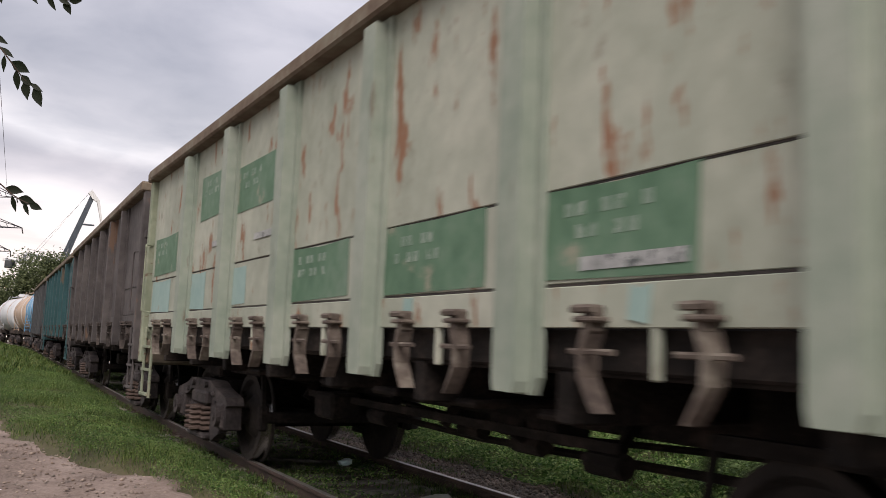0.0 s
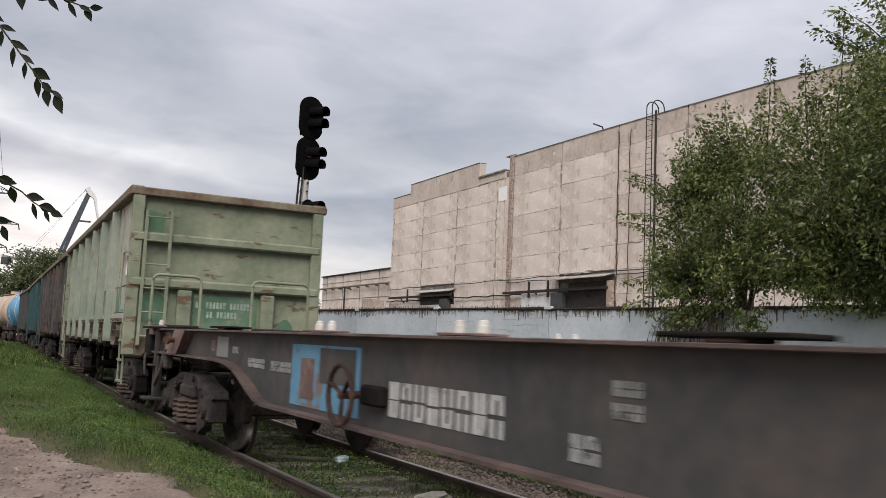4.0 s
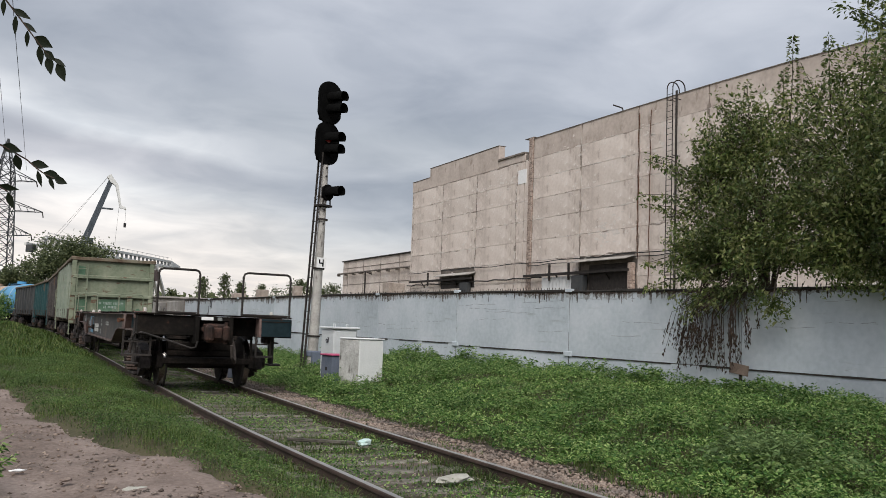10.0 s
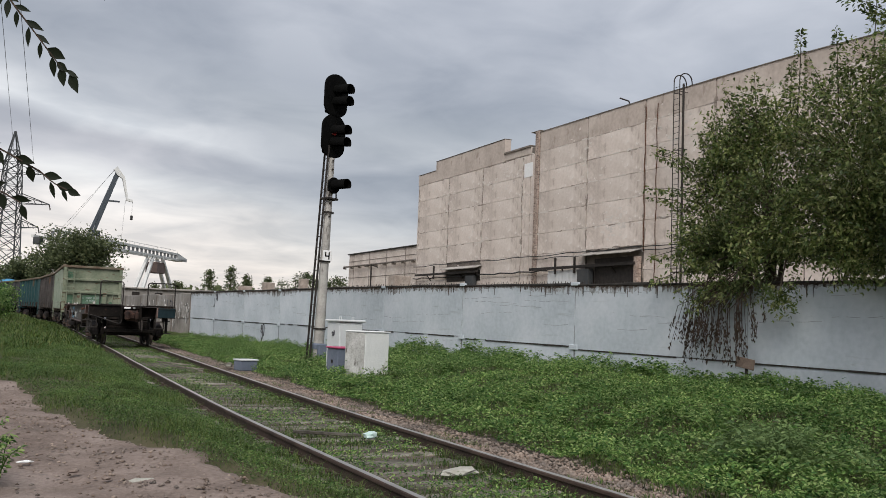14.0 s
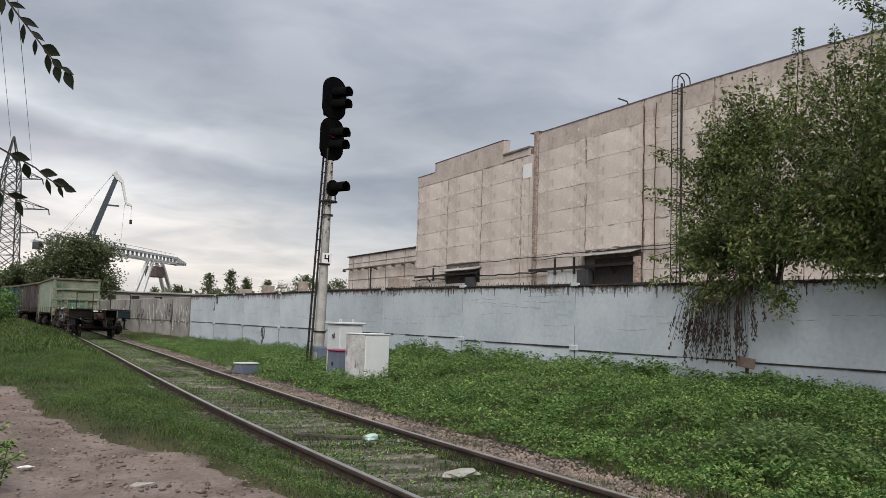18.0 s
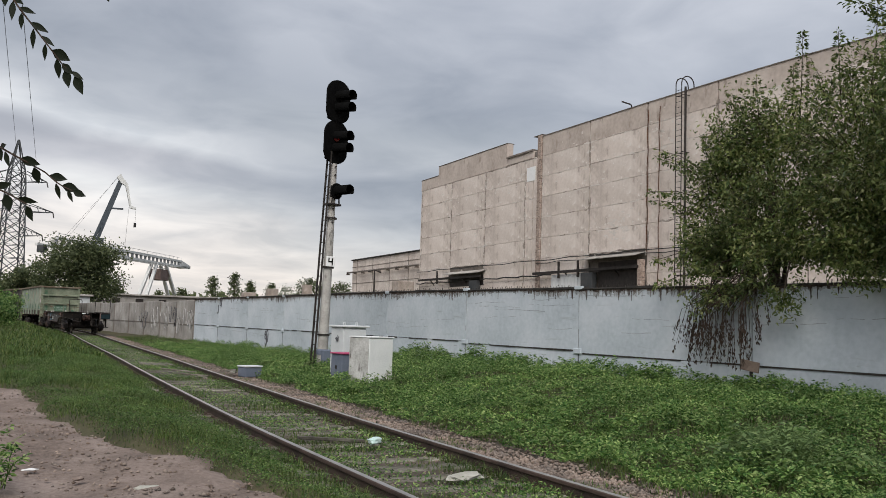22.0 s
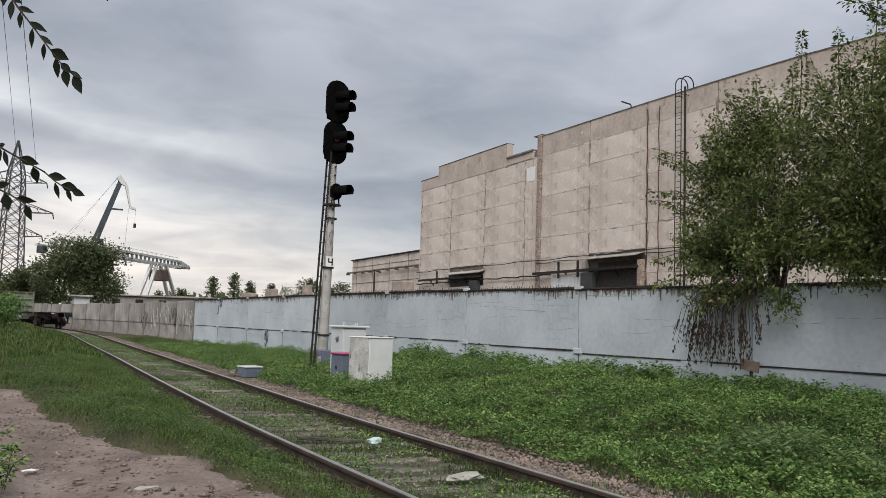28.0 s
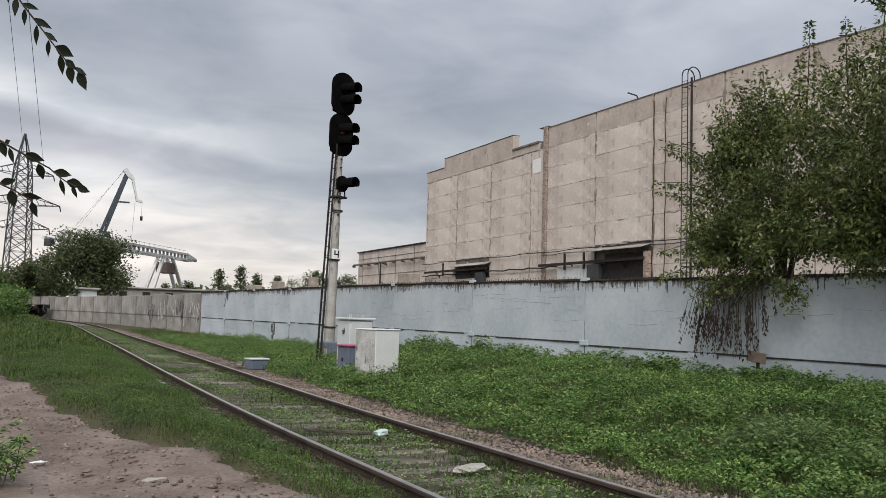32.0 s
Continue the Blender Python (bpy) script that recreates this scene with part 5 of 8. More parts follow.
def signal_parts():
    p = Shape().rod([(0, 0, -0.3), (0, 0, 2.5), (0, 0, 5.95)], [0.165, 0.135, 0.085], 18)
    part("mast", p, CONCRETE, signal, "tapered concrete mast", smooth=True)
    part("top_pole", Shape().tube((0, 0.05, 5.6), (0, 0.12, 8.3), 0.05, 12), DARKSTEEL, signal, "dark steel pole behind the heads")
    q = Shape()
    q.lathe([(0.0, 0.19), (0.12, 0.2), (0.16, 0.17)], (0, 0, 0.35), 2, 18)
    q.box(-0.1, 0.3, -0.28, -0.12, 0.1, 0.5, 0.03)
    part("cable_clamp", q, BLUEGREY, signal, "blue-grey cable box at the foot")
    for z, n in ((7.82, 2), (6.6, 2)):
        head = Shape()
        outline = []
        for i in range(24):
            a = 2 * math.pi * i / 24
            outline.append((0.46 * math.cos(a), z + 0.25 * math.copysign(1, math.sin(a)) + 0.40 * math.sin(a)))
        head.prism([(x, zz) for x, zz in outline], 1, -0.03, 0.03)
        hd = part("shield", head, BLACK, signal, "black oval background shield", at=pose(0, 0, 0, 0, 0, 20))
        cas = Shape()
        cas.box(-0.16, 0.16, 0.03, 0.32, z - 0.5, z + 0.5, 0.04)
        part("lamp_case", cas, BLACK, hd)
        for k in range(n):
            zl = z + 0.17 - 0.36 * k
            hood = hood_shell(zl, -0.02, -0.62, 0.165, 0.150, -0.05)
            part("hood", hood, BLACK, hd, "deep black lamp hood")
            lens = Shape().lathe([(-0.035, 0.0), (-0.05, 0.08), (-0.03, 0.145)], (0, 0, zl), 1, 18)
            part("lens", lens, REDGLASS if (z < 7 and k == 0) else BLACK, hd, "dull red lens" if (z < 7 and k == 0) else "dark lens", smooth=True)
    head = Shape()
    head.prism([(0.22 * math.cos(2 * math.pi * i / 24), 5.12 + 0.24 * math.sin(2 * math.pi * i / 24)) for i in range(24)], 1, -0.2, -0.15)
    low = part("low_shield", head, BLACK, signal, "small round black signal head", at=pose(0, 0, 0, 0, 0, 20))
    hood = hood_shell(5.12, -0.2, -0.74, 0.165, 0.145, 0.0)
    part("hood", hood, BLACK, low)
    c = Shape()
    c.box(-0.12, 0.12, -0.15, 0.0, 4.95, 5.3, 0.03)
    c.box(-0.2, 0.2, -0.2, 0.18, 4.7, 4.76, 0.01)
    c.beam((-0.15, -0.15, 4.75), (-0.12, -0.15, 5.0), 0.03, 0.03)
    c.beam((0.15, -0.15, 4.75), (0.12, -0.15, 5.0), 0.03, 0.03)
    part("bracket", c, DARKSTEEL, low)
    pl = Shape()
    pl.box(-0.14, 0.14, -0.19, -0.175, 2.9, 3.2, 0.004)
    plate = part("letter_plate", pl, SIGNWHITE, signal, "white plate with a black letter")
    g = Shape()
    g.box(-0.075, -0.04, -0.196, -0.19, 3.05, 3.15)
    g.box(0.035, 0.07, -0.196, -0.19, 2.94, 3.15)
    g.box(-0.075, 0.05, -0.196, -0.19, 3.02, 3.055)
    part("letter", g, BLACK, plate)
    for z in (2.86, 0.9, 4.3):
        part("clamp_ring", Shape().lathe([(0, 0.15), (0, 0.175), (0.05, 0.175), (0.05, 0.15)], (0, 0, z), 2, 16), DARKSTEEL, signal)
    lad = Shape()
    for dx in (-0.13, 0.13):
        lad.beam((-0.27, dx + 0.05, 0.0), (-0.15, dx + 0.05, 6.3), 0.03, 0.055)
    for k in range(19):
        z = 0.3 + k * 0.33
        x = -0.27 + 0.12 * z / 6.3
        lad.tube((x, -0.08, z), (x, 0.18, z), 0.012, 6)
    for z in (1.4, 3.0, 5.0):
        x = -0.27 + 0.12 * z / 6.3
        lad.beam((x, 0.05, z), (-0.1, 0.05, z), 0.03, 0.02)
    part("ladder", lad, DARKSTEEL, signal, "dark steel ladder")
    hole = Shape()
    for z in (4.2, 4.6, 5.6, 5.85):
        hole.tube((0.0, -0.15, z), (0.0, -0.118, z), 0.03, 8)
    part("bolt_hole", hole, DARKSTEEL, signal)


signal_parts()

# ---- cabinets and small things by the track ----
block = thing("concrete_block", "square whitewashed concrete block with chipped dirty edges", "block", at=pose(8.22, 17.4, 0.0, 0, 0, 13))
part("body", Shape().box(0, 0.69, 0, 0.70, -0.1, 0.98, 0.025), BLOCKWHITE, block)
part("weathered_side", Shape().box(-0.008, 0.004, 0.01, 0.69, -0.1, 0.97), WALLGREY, block, "grey weathered bare side")
part("slab", Shape().box(-0.015, 0.705, -0.015, 0.715, 0.982, 1.01, 0.008), BLOCKWHITE, block)
cabinet = thing("relay_cabinet", "pale grey relay cabinet with a flat lid", "cabinet", at=pose(8.87, 20.3, 0.0, 0, 0, 4))
part("body", Shape().box(0, 0.66, 0, 0.68, 0.0, 1.17, 0.02), CABINET, cabinet)
part("lid", Shape().box(-0.05, 0.72, -0.06, 0.74, 1.175, 1.23, 0.015), CABINET, cabinet)
part("door", Shape().box(0.03, 0.63, -0.022, -0.002, 0.1, 1.12, 0.006), CABINET, cabinet)
part("handle", Shape().box(0.54, 0.57, -0.05, -0.022, 0.6, 0.75, 0.006), DARKSTEEL, cabinet)
for x in (0.14, 0.50):
    part("lifting_eye", Shape().rod([(x, 0.3, 1.23), (x, 0.3, 1.30), (x + 0.05, 0.3, 1.30), (x + 0.05, 0.3, 1.23)], 0.012, 6), CABINET, cabinet)
part("scrawl", scrawl(None, 0.22, 0.2, 12, 2), GRAFFDARK, cabinet, "dark scrawl", at=pose(-0.004, 0.35, 0.85))
battery = thing("battery_box", "blue-grey steel cabinet with a magenta lid", "cabinet", at=pose(8.2, 18.8, 0.0, 0, 0, 4))
part("body", Shape().box(0, 0.62, 0, 0.55, -0.05, 0.56, 0.015), BLUEGREY, battery)
part("lid", Shape().box(-0.03, 0.65, -0.03, 0.58, 0.562, 0.60, 0.012), MAGENTA, battery)
part("door_seam", Shape().box(0.305, 0.315, -0.008, 0.0, 0.0, 0.55), DARKSTEEL, battery)
part("latch", Shape().box(-0.02, 0.0, 0.24, 0.30, 0.22, 0.30, 0.004), DARKSTEEL, battery)
low_box = thing("track_box", "low blue-grey metal track connection box", "junction box", at=pose(6.68, 21.2, -0.12, 0, 0, 10))
part("body", Shape().box(0, 0.46, 0, 0.38, 0, 0.24, 0.015), BLUEGREY, low_box)
part("lid", Shape().box(-0.02, 0.48, -0.02, 0.40, 0.242, 0.28, 0.01), CABINET, low_box)
board = thing("sign_board", "weathered brown board on a dark steel stake", "sign", at=pose(12.75, 10.95, 0.0, 0, 0, 4))
part("stake", Shape().box(-0.022, 0.022, -0.022, 0.022, -0.1, 0.80, 0.005), DARKSTEEL, board)
part("board", Shape().box(-0.012, 0.012, -0.20, 0.20, -0.095, 0.095, 0.006), WOOD, board, at=pose(-0.04, 0, 0.755, 8, 0, 0))


# ---- litter and debris ----
PLASTIC = mat("pale_plastic", [(0.42, 0.60, 0.56), (0.60, 0.70, 0.68)], 12, 40, 0.4, bump=0.1)
PALE = mat("pale_stone", [(0.30, 0.29, 0.25), (0.42, 0.41, 0.37)], 6, 30, 0.9, bump=0.5)


def crumple(name, at, size, m, label, category, seed, flat=0.5, turn=0):
    """A small crumpled or broken lump."""
    bm = bmesh.new()
    bmesh.ops.create_icosphere(bm, subdivisions=2, radius=1)
    for v in bm.verts:
        k = 1 + 0.45 * noise.noise(v.co * 1.7 + Vector((seed * 3.1, 0, 0)))
        v.co = Vector((v.co.x * size[0] * k, v.co.y * size[1] * k, v.co.z * size[2] * k))
    me = bpy.data.meshes.new(name)
    bm.to_mesh(me)
    bm.free()
    me.materials.append(m)
    ob = new(name, me)
    ob.matrix_basis = pose(*at, 0, 0, turn)
    return tagged(ob, label, category)


crumple("plastic_bag", (4.5, 9.28, -0.04), (0.13, 0.06, 0.04), PLASTIC, "crumpled pale turquoise plastic litter between the rails", "litter", 1, turn=30)
crumple("stone_slab", (4.32, 6.98, -0.065), (0.22, 0.09, 0.035), PALE, "pale broken concrete slab between the rails", "stone", 2, turn=8)
crumple("flat_stone", (1.6, 7.5, -0.08), (0.12, 0.06, 0.02), PALE, "pale flat stone on the dirt lane", "stone", 3)
crumple("paper_litter", (0.82, 8.63, -0.07), (0.07, 0.03, 0.012), SIGNWHITE, "white scrap of litter on the dirt lane", "litter", 4)
crumple("earth_clod", (1.15, 8.1, -0.08), (0.05, 0.04, 0.018), DIRT, "dark clod of earth on the lane", "clod", 5)
crumple("earth_clod", (1.35, 7.7, -0.08), (0.045, 0.035, 0.015), DIRT, "dark clod of earth on the lane", "clod", 6)
crumple("paper_litter", (5.0, 66.0, 0.25), (0.22, 0.1, 0.06), SIGNWHITE, "white scrap of litter in the grass", "litter", 7)
for x, y, z, r, l in ((6.72, 22.0, -0.05, 35, 0.8), (6.5, 21.6, 0.0, -20, 0.7), (5.5, 23.0, -0.06, 60, 0.9), (5.45, 21.3, -0.06, 75, 0.7), (4.15, 9.72, -0.07, 82, 0.8)):
    bd = thing("broken_board", "grey broken plank lying by the track", "plank", "broken planks", at=pose(x, y, z, 4, 3, r))
    part("plank", Shape().box(-0.06, 0.06, -l / 2, l / 2, -0.015, 0.02, 0.006), SLEEPER, bd)


# ---- far things: pylon, cranes, low buildings, wires ----
pylon = thing("power_pylon", "tall grey lattice electricity pylon with six arms", "pylon", at=pose(9.35, 149.7, -0.5, 0, 0, 12))


def pylon_parts():
    legs = Shape()
    levels = [(0, 1.85), (2.5, 1.78), (5, 1.7), (7.5, 1.62), (10, 1.54), (12, 1.48), (14, 1.41), (16, 1.35), (18, 1.28), (20, 1.2), (22, 1.12), (23.5, 1.0), (25.5, 0.6), (28.4, 0.06)]
    for (z0, a), (z1, b) in zip(levels, levels[1:]):
        c0 = [(-a, -a, z0), (a, -a, z0), (a, a, z0), (-a, a, z0)]
        c1 = [(-b, -b, z1), (b, -b, z1), (b, b, z1), (-b, b, z1)]
        for k in range(4):
            legs.beam(c0[k], c1[k], 0.2, 0.2, (0.3, 1, 0.1))
            n = (k + 1) % 4
            for p, q, w in ((c0[k], c1[n], 0.12), (c0[n], c1[k], 0.12), (c1[k], c1[n], 0.085)):
                brace = Shape()
                brace.beam(p, q, w, w, (0.3, 1, 0.1))
                part("brace", brace, LATTICE, pylon)
    part("leg_frame", legs, LATTICE, pylon)
    for z, l in ((13.5, 4.4), (17.3, 5.8), (22.0, 4.6)):
        for s in (-1, 1):
            arm = Shape()
            for dy in (-1, 1):
                arm.beam((s * 1.3, dy * 1.2, z), (s * l, 0, z + 0.3), 0.1, 0.1)
                arm.beam((s * 1.2, dy * 1.1, z + 1.5), (s * l, 0, z + 0.35), 0.1, 0.1)
            for k in range(1, 4):
                u = k / 4
                arm.beam((s * (1.3 + (l - 1.3) * u), -1.2 * (1 - u), z + 0.1), (s * (1.3 + (l - 1.3) * u), 1.1 * (1 - u), z + 1.5 * (1 - u) + 0.3 * u), 0.07, 0.07)
            part("cross_arm", arm, LATTICE, pylon)
            part("insulator", Shape().tube((s * l, 0, z + 0.3), (s * (l - 0.2), -1.2, z - 0.6), 0.1, 6), DARKSTEEL, pylon, "dark insulator string")


pylon_parts()
for i, (a, b, r) in enumerate((((12.2, 149.5, 23.3), (3.4, 59.9, 20.3), 0.022), ((9.6, 149.7, 23.0), (2.4, 59.9, 19.6), 0.018))):
    A, B = Vector(a), Vector(b)
    pts = []
    for k in range(13):
        u = k / 12 * 1.9
        p = A.lerp(B, u)
        p.z -= 0.0
        pts.append(p)
    tagged(new("power_line", mesh_of("power_line", Shape().rod(pts, r, 5), WIREMAT)), "thin dark overhead power line", "cable", "overhead lines")

jib = thing("harbour_crane", "blue and white slewing jib crane standing behind the trees", "crane")


def jib_parts():
    s = Shape()
    a, b = Vector((23.2, 168.3, 12.0)), Vector((27.9, 167.8, 26.2))
    d = (b - a).normalized()
    side = Vector((1, 0, -0.2)).normalized()
    for o in (-0.22, 0.22):
        s.beam(a + side * o * 1.6, b + side * o * 0.6, 0.5, 0.5, (0, 1, 0))
    for k in range(12):
        p, q = a.lerp(b, k / 12), a.lerp(b, (k + 1) / 12)
        s.beam(p - side * 0.42, q + side * 0.40, 0.18, 0.18, (0, 1, 0))
    part("boom", s, CRANEBLUE, jib, "blue lattice boom")
    s = Shape()
    s.prism([(27.0, 26.4), (27.7, 25.4), (28.6, 24.9), (29.6, 20.9), (30.7, 20.7), (30.6, 21.1), (29.8, 21.3), (29.0, 25.2), (28.2, 26.2), (27.6, 27.0)], 1, 167.3, 167.9)
    part("beak", s, CRANEWHITE, jib, "white pivoting beak")
    s = Shape()
    s.box(26.4, 28.4, 167.2, 167.8, 20.45, 20.7)
    part("platform", s, CRANEBLUE, jib)
    part("counterweight", Shape().box(24.2, 25.4, 167.4, 168.2, 14.0, 15.0), CRANEBLUE, jib)
    s = Shape()
    for p, q in (((27.2, 167.8, 26.5), (20.0, 168.4, 15.5)), ((27.4, 167.8, 26.6), (18.0, 168.5, 13.5)), ((29.4, 167.5, 21.0), (29.0, 167.5, 11.0)), ((30.6, 167.3, 20.8), (30.6, 167.3, 18.0))):
        s.tube(p, q, 0.02, 5)
    s.box(30.4, 30.8, 167.1, 167.5, 17.4, 18.2)
    part("hoist_rope", s, WIREMAT, jib)
    s = Shape()
    s.box(22.0, 26.0, 167.0, 170.0, 8.0, 12.5, 0.2)
    for x, y in ((21, 166), (27, 166), (21, 171), (27, 171)):
        s.beam((x, y, -0.3), (24 + (x - 24) * 0.5, 168.5 + (y - 168.5) * 0.5, 8.2), 0.7, 0.7)
    part("portal", s, CRANEBLUE, jib, "machine house on portal legs")


jib_parts()
gantry = thing("gantry_crane", "white gantry crane with a pierced bridge girder", "crane")


def gantry_parts():
    A, B = Vector((13.0, 141.4, 0)), Vector((46.9, 195.5, 0))
    d = (B - A).normalized()
    n = Vector((-d.y, d.x, 0))
    L = (B - A).length
    rot = Matrix(((d.x, n.x, 0, A.x), (d.y, n.y, 0, A.y), (0.010, 0, 1, 0.6), (0, 0, 0, 1)))
    s = Shape()
    posts = Shape()
    s.box(2, L - 6, -1.2, -0.8, 11.68, 12.1)
    s.box(0, L, -1.2, -0.8, 10.55, 10.95)
    s.box(0, L, 0.8, 1.2, 10.55, 10.95)
    s.prism([(L - 6, 10.6), (L, 10.6), (L, 11.2), (L - 6, 12.1)], 1, -1.2, 1.2)
    k = 2.0
    while k < L - 5:
        for y in (-1.0,):
            posts.box(k - 0.22, k + 0.22, y - 0.17, y + 0.17, 10.9, 11.75, 0.04)
            for e in (-1, 1):
                posts.prism([(k + e * 0.2, 11.75), (k + e * 0.55, 11.75), (k + e * 0.2, 11.4)][::e], 1, y - 0.15, y + 0.15)
        k += 2.1
    for k in range(24):
        s.beam((2 + k * 2.4, -1.3, 12.1), (2 + k * 2.4, -1.3, 12.6), 0.06, 0.06)
    s.box(2, L - 8, -1.33, -1.27, 12.55, 12.62)
    part("web_posts", posts.moved(rot), GIRDERSHADE, gantry, "posts between the girder's arched openings, greyed as shading")
    part("bridge_girder", s.moved(rot), CRANEWHITE, gantry, "white box girder with square openings")
    u = 52.0
    for y0, y1, x0, x1 in ((-1, -1.4, 44.0, 34.5), (1, 1.4, 46.5, 37.0), (-1, -1.4, 49.0, 60.5), (1, 1.4, 51.5, 63.5)):
        s = Shape().beam((x0, y0, 10.6), (x1, y1, -1.4), 0.6, 0.5)
        part("leg", s.moved(rot), CRANEWHITE, gantry)
    s = Shape()
    s.box(46.0, 50.5, -1.2, 1.2, 7.4, 9.6, 0.1)
    part("cabin", s.moved(rot), CABINBROWN, gantry, "reddish operator cabin below the girder")
    s = Shape()
    s.box(-0.8, 0.5, -0.5, 0.5, 9.5, 10.6, 0.1)
    part("end_box", s.moved(rot), GREYBROWN, gantry)
    s = Shape()
    s.box(40.5, 50.0, -1.1, -0.9, 9.7, 9.85)
    part("walkway", s.moved(rot), CRANEWHITE, gantry)


gantry_parts()


def low_building(x0, x1, y0, y1, z, m, label, windows=0):
    g = thing("low_building", label, "building", "low buildings behind the wall")
    part("wall", Shape().box(x0, x1, y0, y1, -0.5, z, 0.05), m, g)
    part("roof", Shape().box(x0 - 0.3, x1 + 0.3, y0 - 0.3, y1 + 0.3, z, z + 0.2, 0.03), GREYCON, g)
    for k in range(windows):
        x = x0 + (k + 0.5) * (x1 - x0) / windows
        part("window", Shape().box(x - 0.5, x + 0.5, y0 - 0.06, y0 + 0.02, z - 1.4, z - 0.4), DARKSTEEL, g)
    return g


low_building(19, 31, 122, 132, 3.9, GREYCON, "low grey concrete shed", 4)
low_building(34, 70, 150, 158, 4.6, GREYCON, "long low grey concrete shed", 9)
low_building(8.4, 11.4, 116, 121, 3.4, CABINET, "small white hut behind the grey wall", 1)
low_building(4.2, 6.8, 118, 122, 3.1, CABINET, "small white hut behind the grey wall", 1)
low_building(13.0, 14.6, 103, 106, 3.2, CABINET, "small white hut behind the grey wall", 0)
lamp = thing("lamp_post", "thin dark yard lamp with two short arms", "lamp post", at=pose(25.8, 54.2, 0))
part("post", Shape().tube((0, 0, -0.5), (0, 0, 4.9), 0.06, 8), DARKSTEEL, lamp)
part("arm", Shape().rod([(-0.5, 0, 4.75), (0, 0, 4.9), (0.5, 0, 4.75)], 0.04, 6), DARKSTEEL, lamp)
vent = thing("vent_box", "dark concrete vent shaft behind the wall", "vent", at=pose(28.3, 55.5, 0))
part("shaft", Shape().box(0, 1.3, 0, 1.0, -0.5, 4.35, 0.05), SMEARDARK, vent)
for x, y, z in ((32.5, 96, 4.8), (26.0, 84.0, 3.9), (46, 120, 6.5)):
    ch = thing("vent_box", "grey concrete vent shaft behind the wall", "vent", at=pose(x, y, 0))
    part("shaft", Shape().box(0, 1.2, 0, 1.0, -0.5, z, 0.05), SMEARDARK, ch)


# ---- trees ----
def ellipsoid_points(rs, c, r, n, shell=0.35):
    p = rs.normal(0, 1, (n, 3))
    p /= np.linalg.norm(p, axis=1)[:, None]
    k = (shell + (1 - shell) * rs.uniform(0, 1, n) ** 0.5)[:, None]
    wob = 1 + 0.22 * np.sin(3.1 * p[:, 0] + 5.3 * p[:, 2] + 2.2 * p[:, 1])[:, None]
    return np.array(c) + p * np.array(r) * k * wob


def far_tree(name, at, height, crown, seed, leaf=(0.25, 0.55), count=2600, label="", trunk=0.22, category="tree", group="", lobes=7, material=None, spire=False, low=0.42):
    """A tree in the middle distance: forked trunk and a lobed, gappy crown."""
    rs = np.random.RandomState(seed)
    ob = thing(name, label, category, group, at=Matrix.Translation(at))
    s = Shape()
    top = Vector((0, 0, height * 0.8))
    s.rod([(0, 0, -0.4), (0.1, 0, height * 0.3), (0, 0.1, height * 0.8)], [trunk, trunk * 0.8, trunk * 0.2], 8)
    cs = []
    for k in range(lobes):
        a = 2.4 * k
        rr = crown * rs.uniform(0.25, 0.72)
        c = np.array((math.cos(a) * rr, math.sin(a) * rr, height * (low + (0.92 - low) * rs.uniform(0, 1) * (1 - 0.35 * rr / crown))))
        q = crown * rs.uniform(0.3, 0.5)
        if spire:
            f = (k + 0.5) / lobes
            rr = crown * 0.45 * (1 - f) * rs.uniform(0.4, 1)
            q = crown * (0.25 + 0.75 * (1 - f))
            c = np.array((math.cos(a) * rr, math.sin(a) * rr, height * (0.05 + 0.90 * f)))
        clumps = ellipsoid_points(rs, c, (q, q, q * 0.8), 26)
        for m in clumps:
            cs.append(m + rs.normal(0, (0.34 if spire else 0.16) * q + 0.08, (max(4, count // (lobes * 26)), 3)))
        s.rod([(0, 0, height * 0.28), tuple(c * np.array((0.5, 0.5, 0.8))), tuple(c)], [trunk * 0.5, trunk * 0.3, trunk * 0.08], 6)
    part("trunk", s, BARK, ob)
    f = new("crown", leaves_mesh("crown", np.concatenate(cs), leaf, material or FARLEAF, seed, droop=0.1, thin=0.6))
    f.parent = ob
    return ob


far_tree("tree", (14.2, 109, 0), 10.3, 5.3, 31, count=20000, leaf=(0.18, 0.42), label="round dark green tree behind the grey wall", lobes=22, low=0.26)
far_tree("tree", (7.8, 112, 0), 7.1, 3.7, 32, count=8000, leaf=(0.18, 0.42), label="low spreading green tree behind the wall")
far_tree("tree", (3.2, 108, 0), 6.0, 4.0, 33, count=7000, leaf=(0.18, 0.42), label="low spreading green tree behind the wall")
far_tree("tree", (10.6, 122, 0), 6.8, 3.4, 35, count=3500, label="low dark green tree behind the wall")
far_tree("tree", (19.6, 126, 0), 6.0, 2.6, 36, count=2200, label="low dark green tree behind the wall")
far_tree("bush", (2.6, 62, 0.1), 1.7, 1.9, 37, count=5200, leaf=(0.08, 0.2), label="dense green bush at the edge of the grass", trunk=0.06, category="bush", material=WEED)
far_tree("bush", (1.6, 71, 0.2), 2.7, 2.6, 38, count=5200, leaf=(0.10, 0.24), label="dense green bush at the edge of the grass", trunk=0.06, category="bush", material=WEED)
far_tree("bush", (4.6, 84, 0.2), 2.6, 2.2, 39, count=4200, leaf=(0.10, 0.24), label="dense green bush at the edge of the grass", trunk=0.06, category="bush", material=WEED)
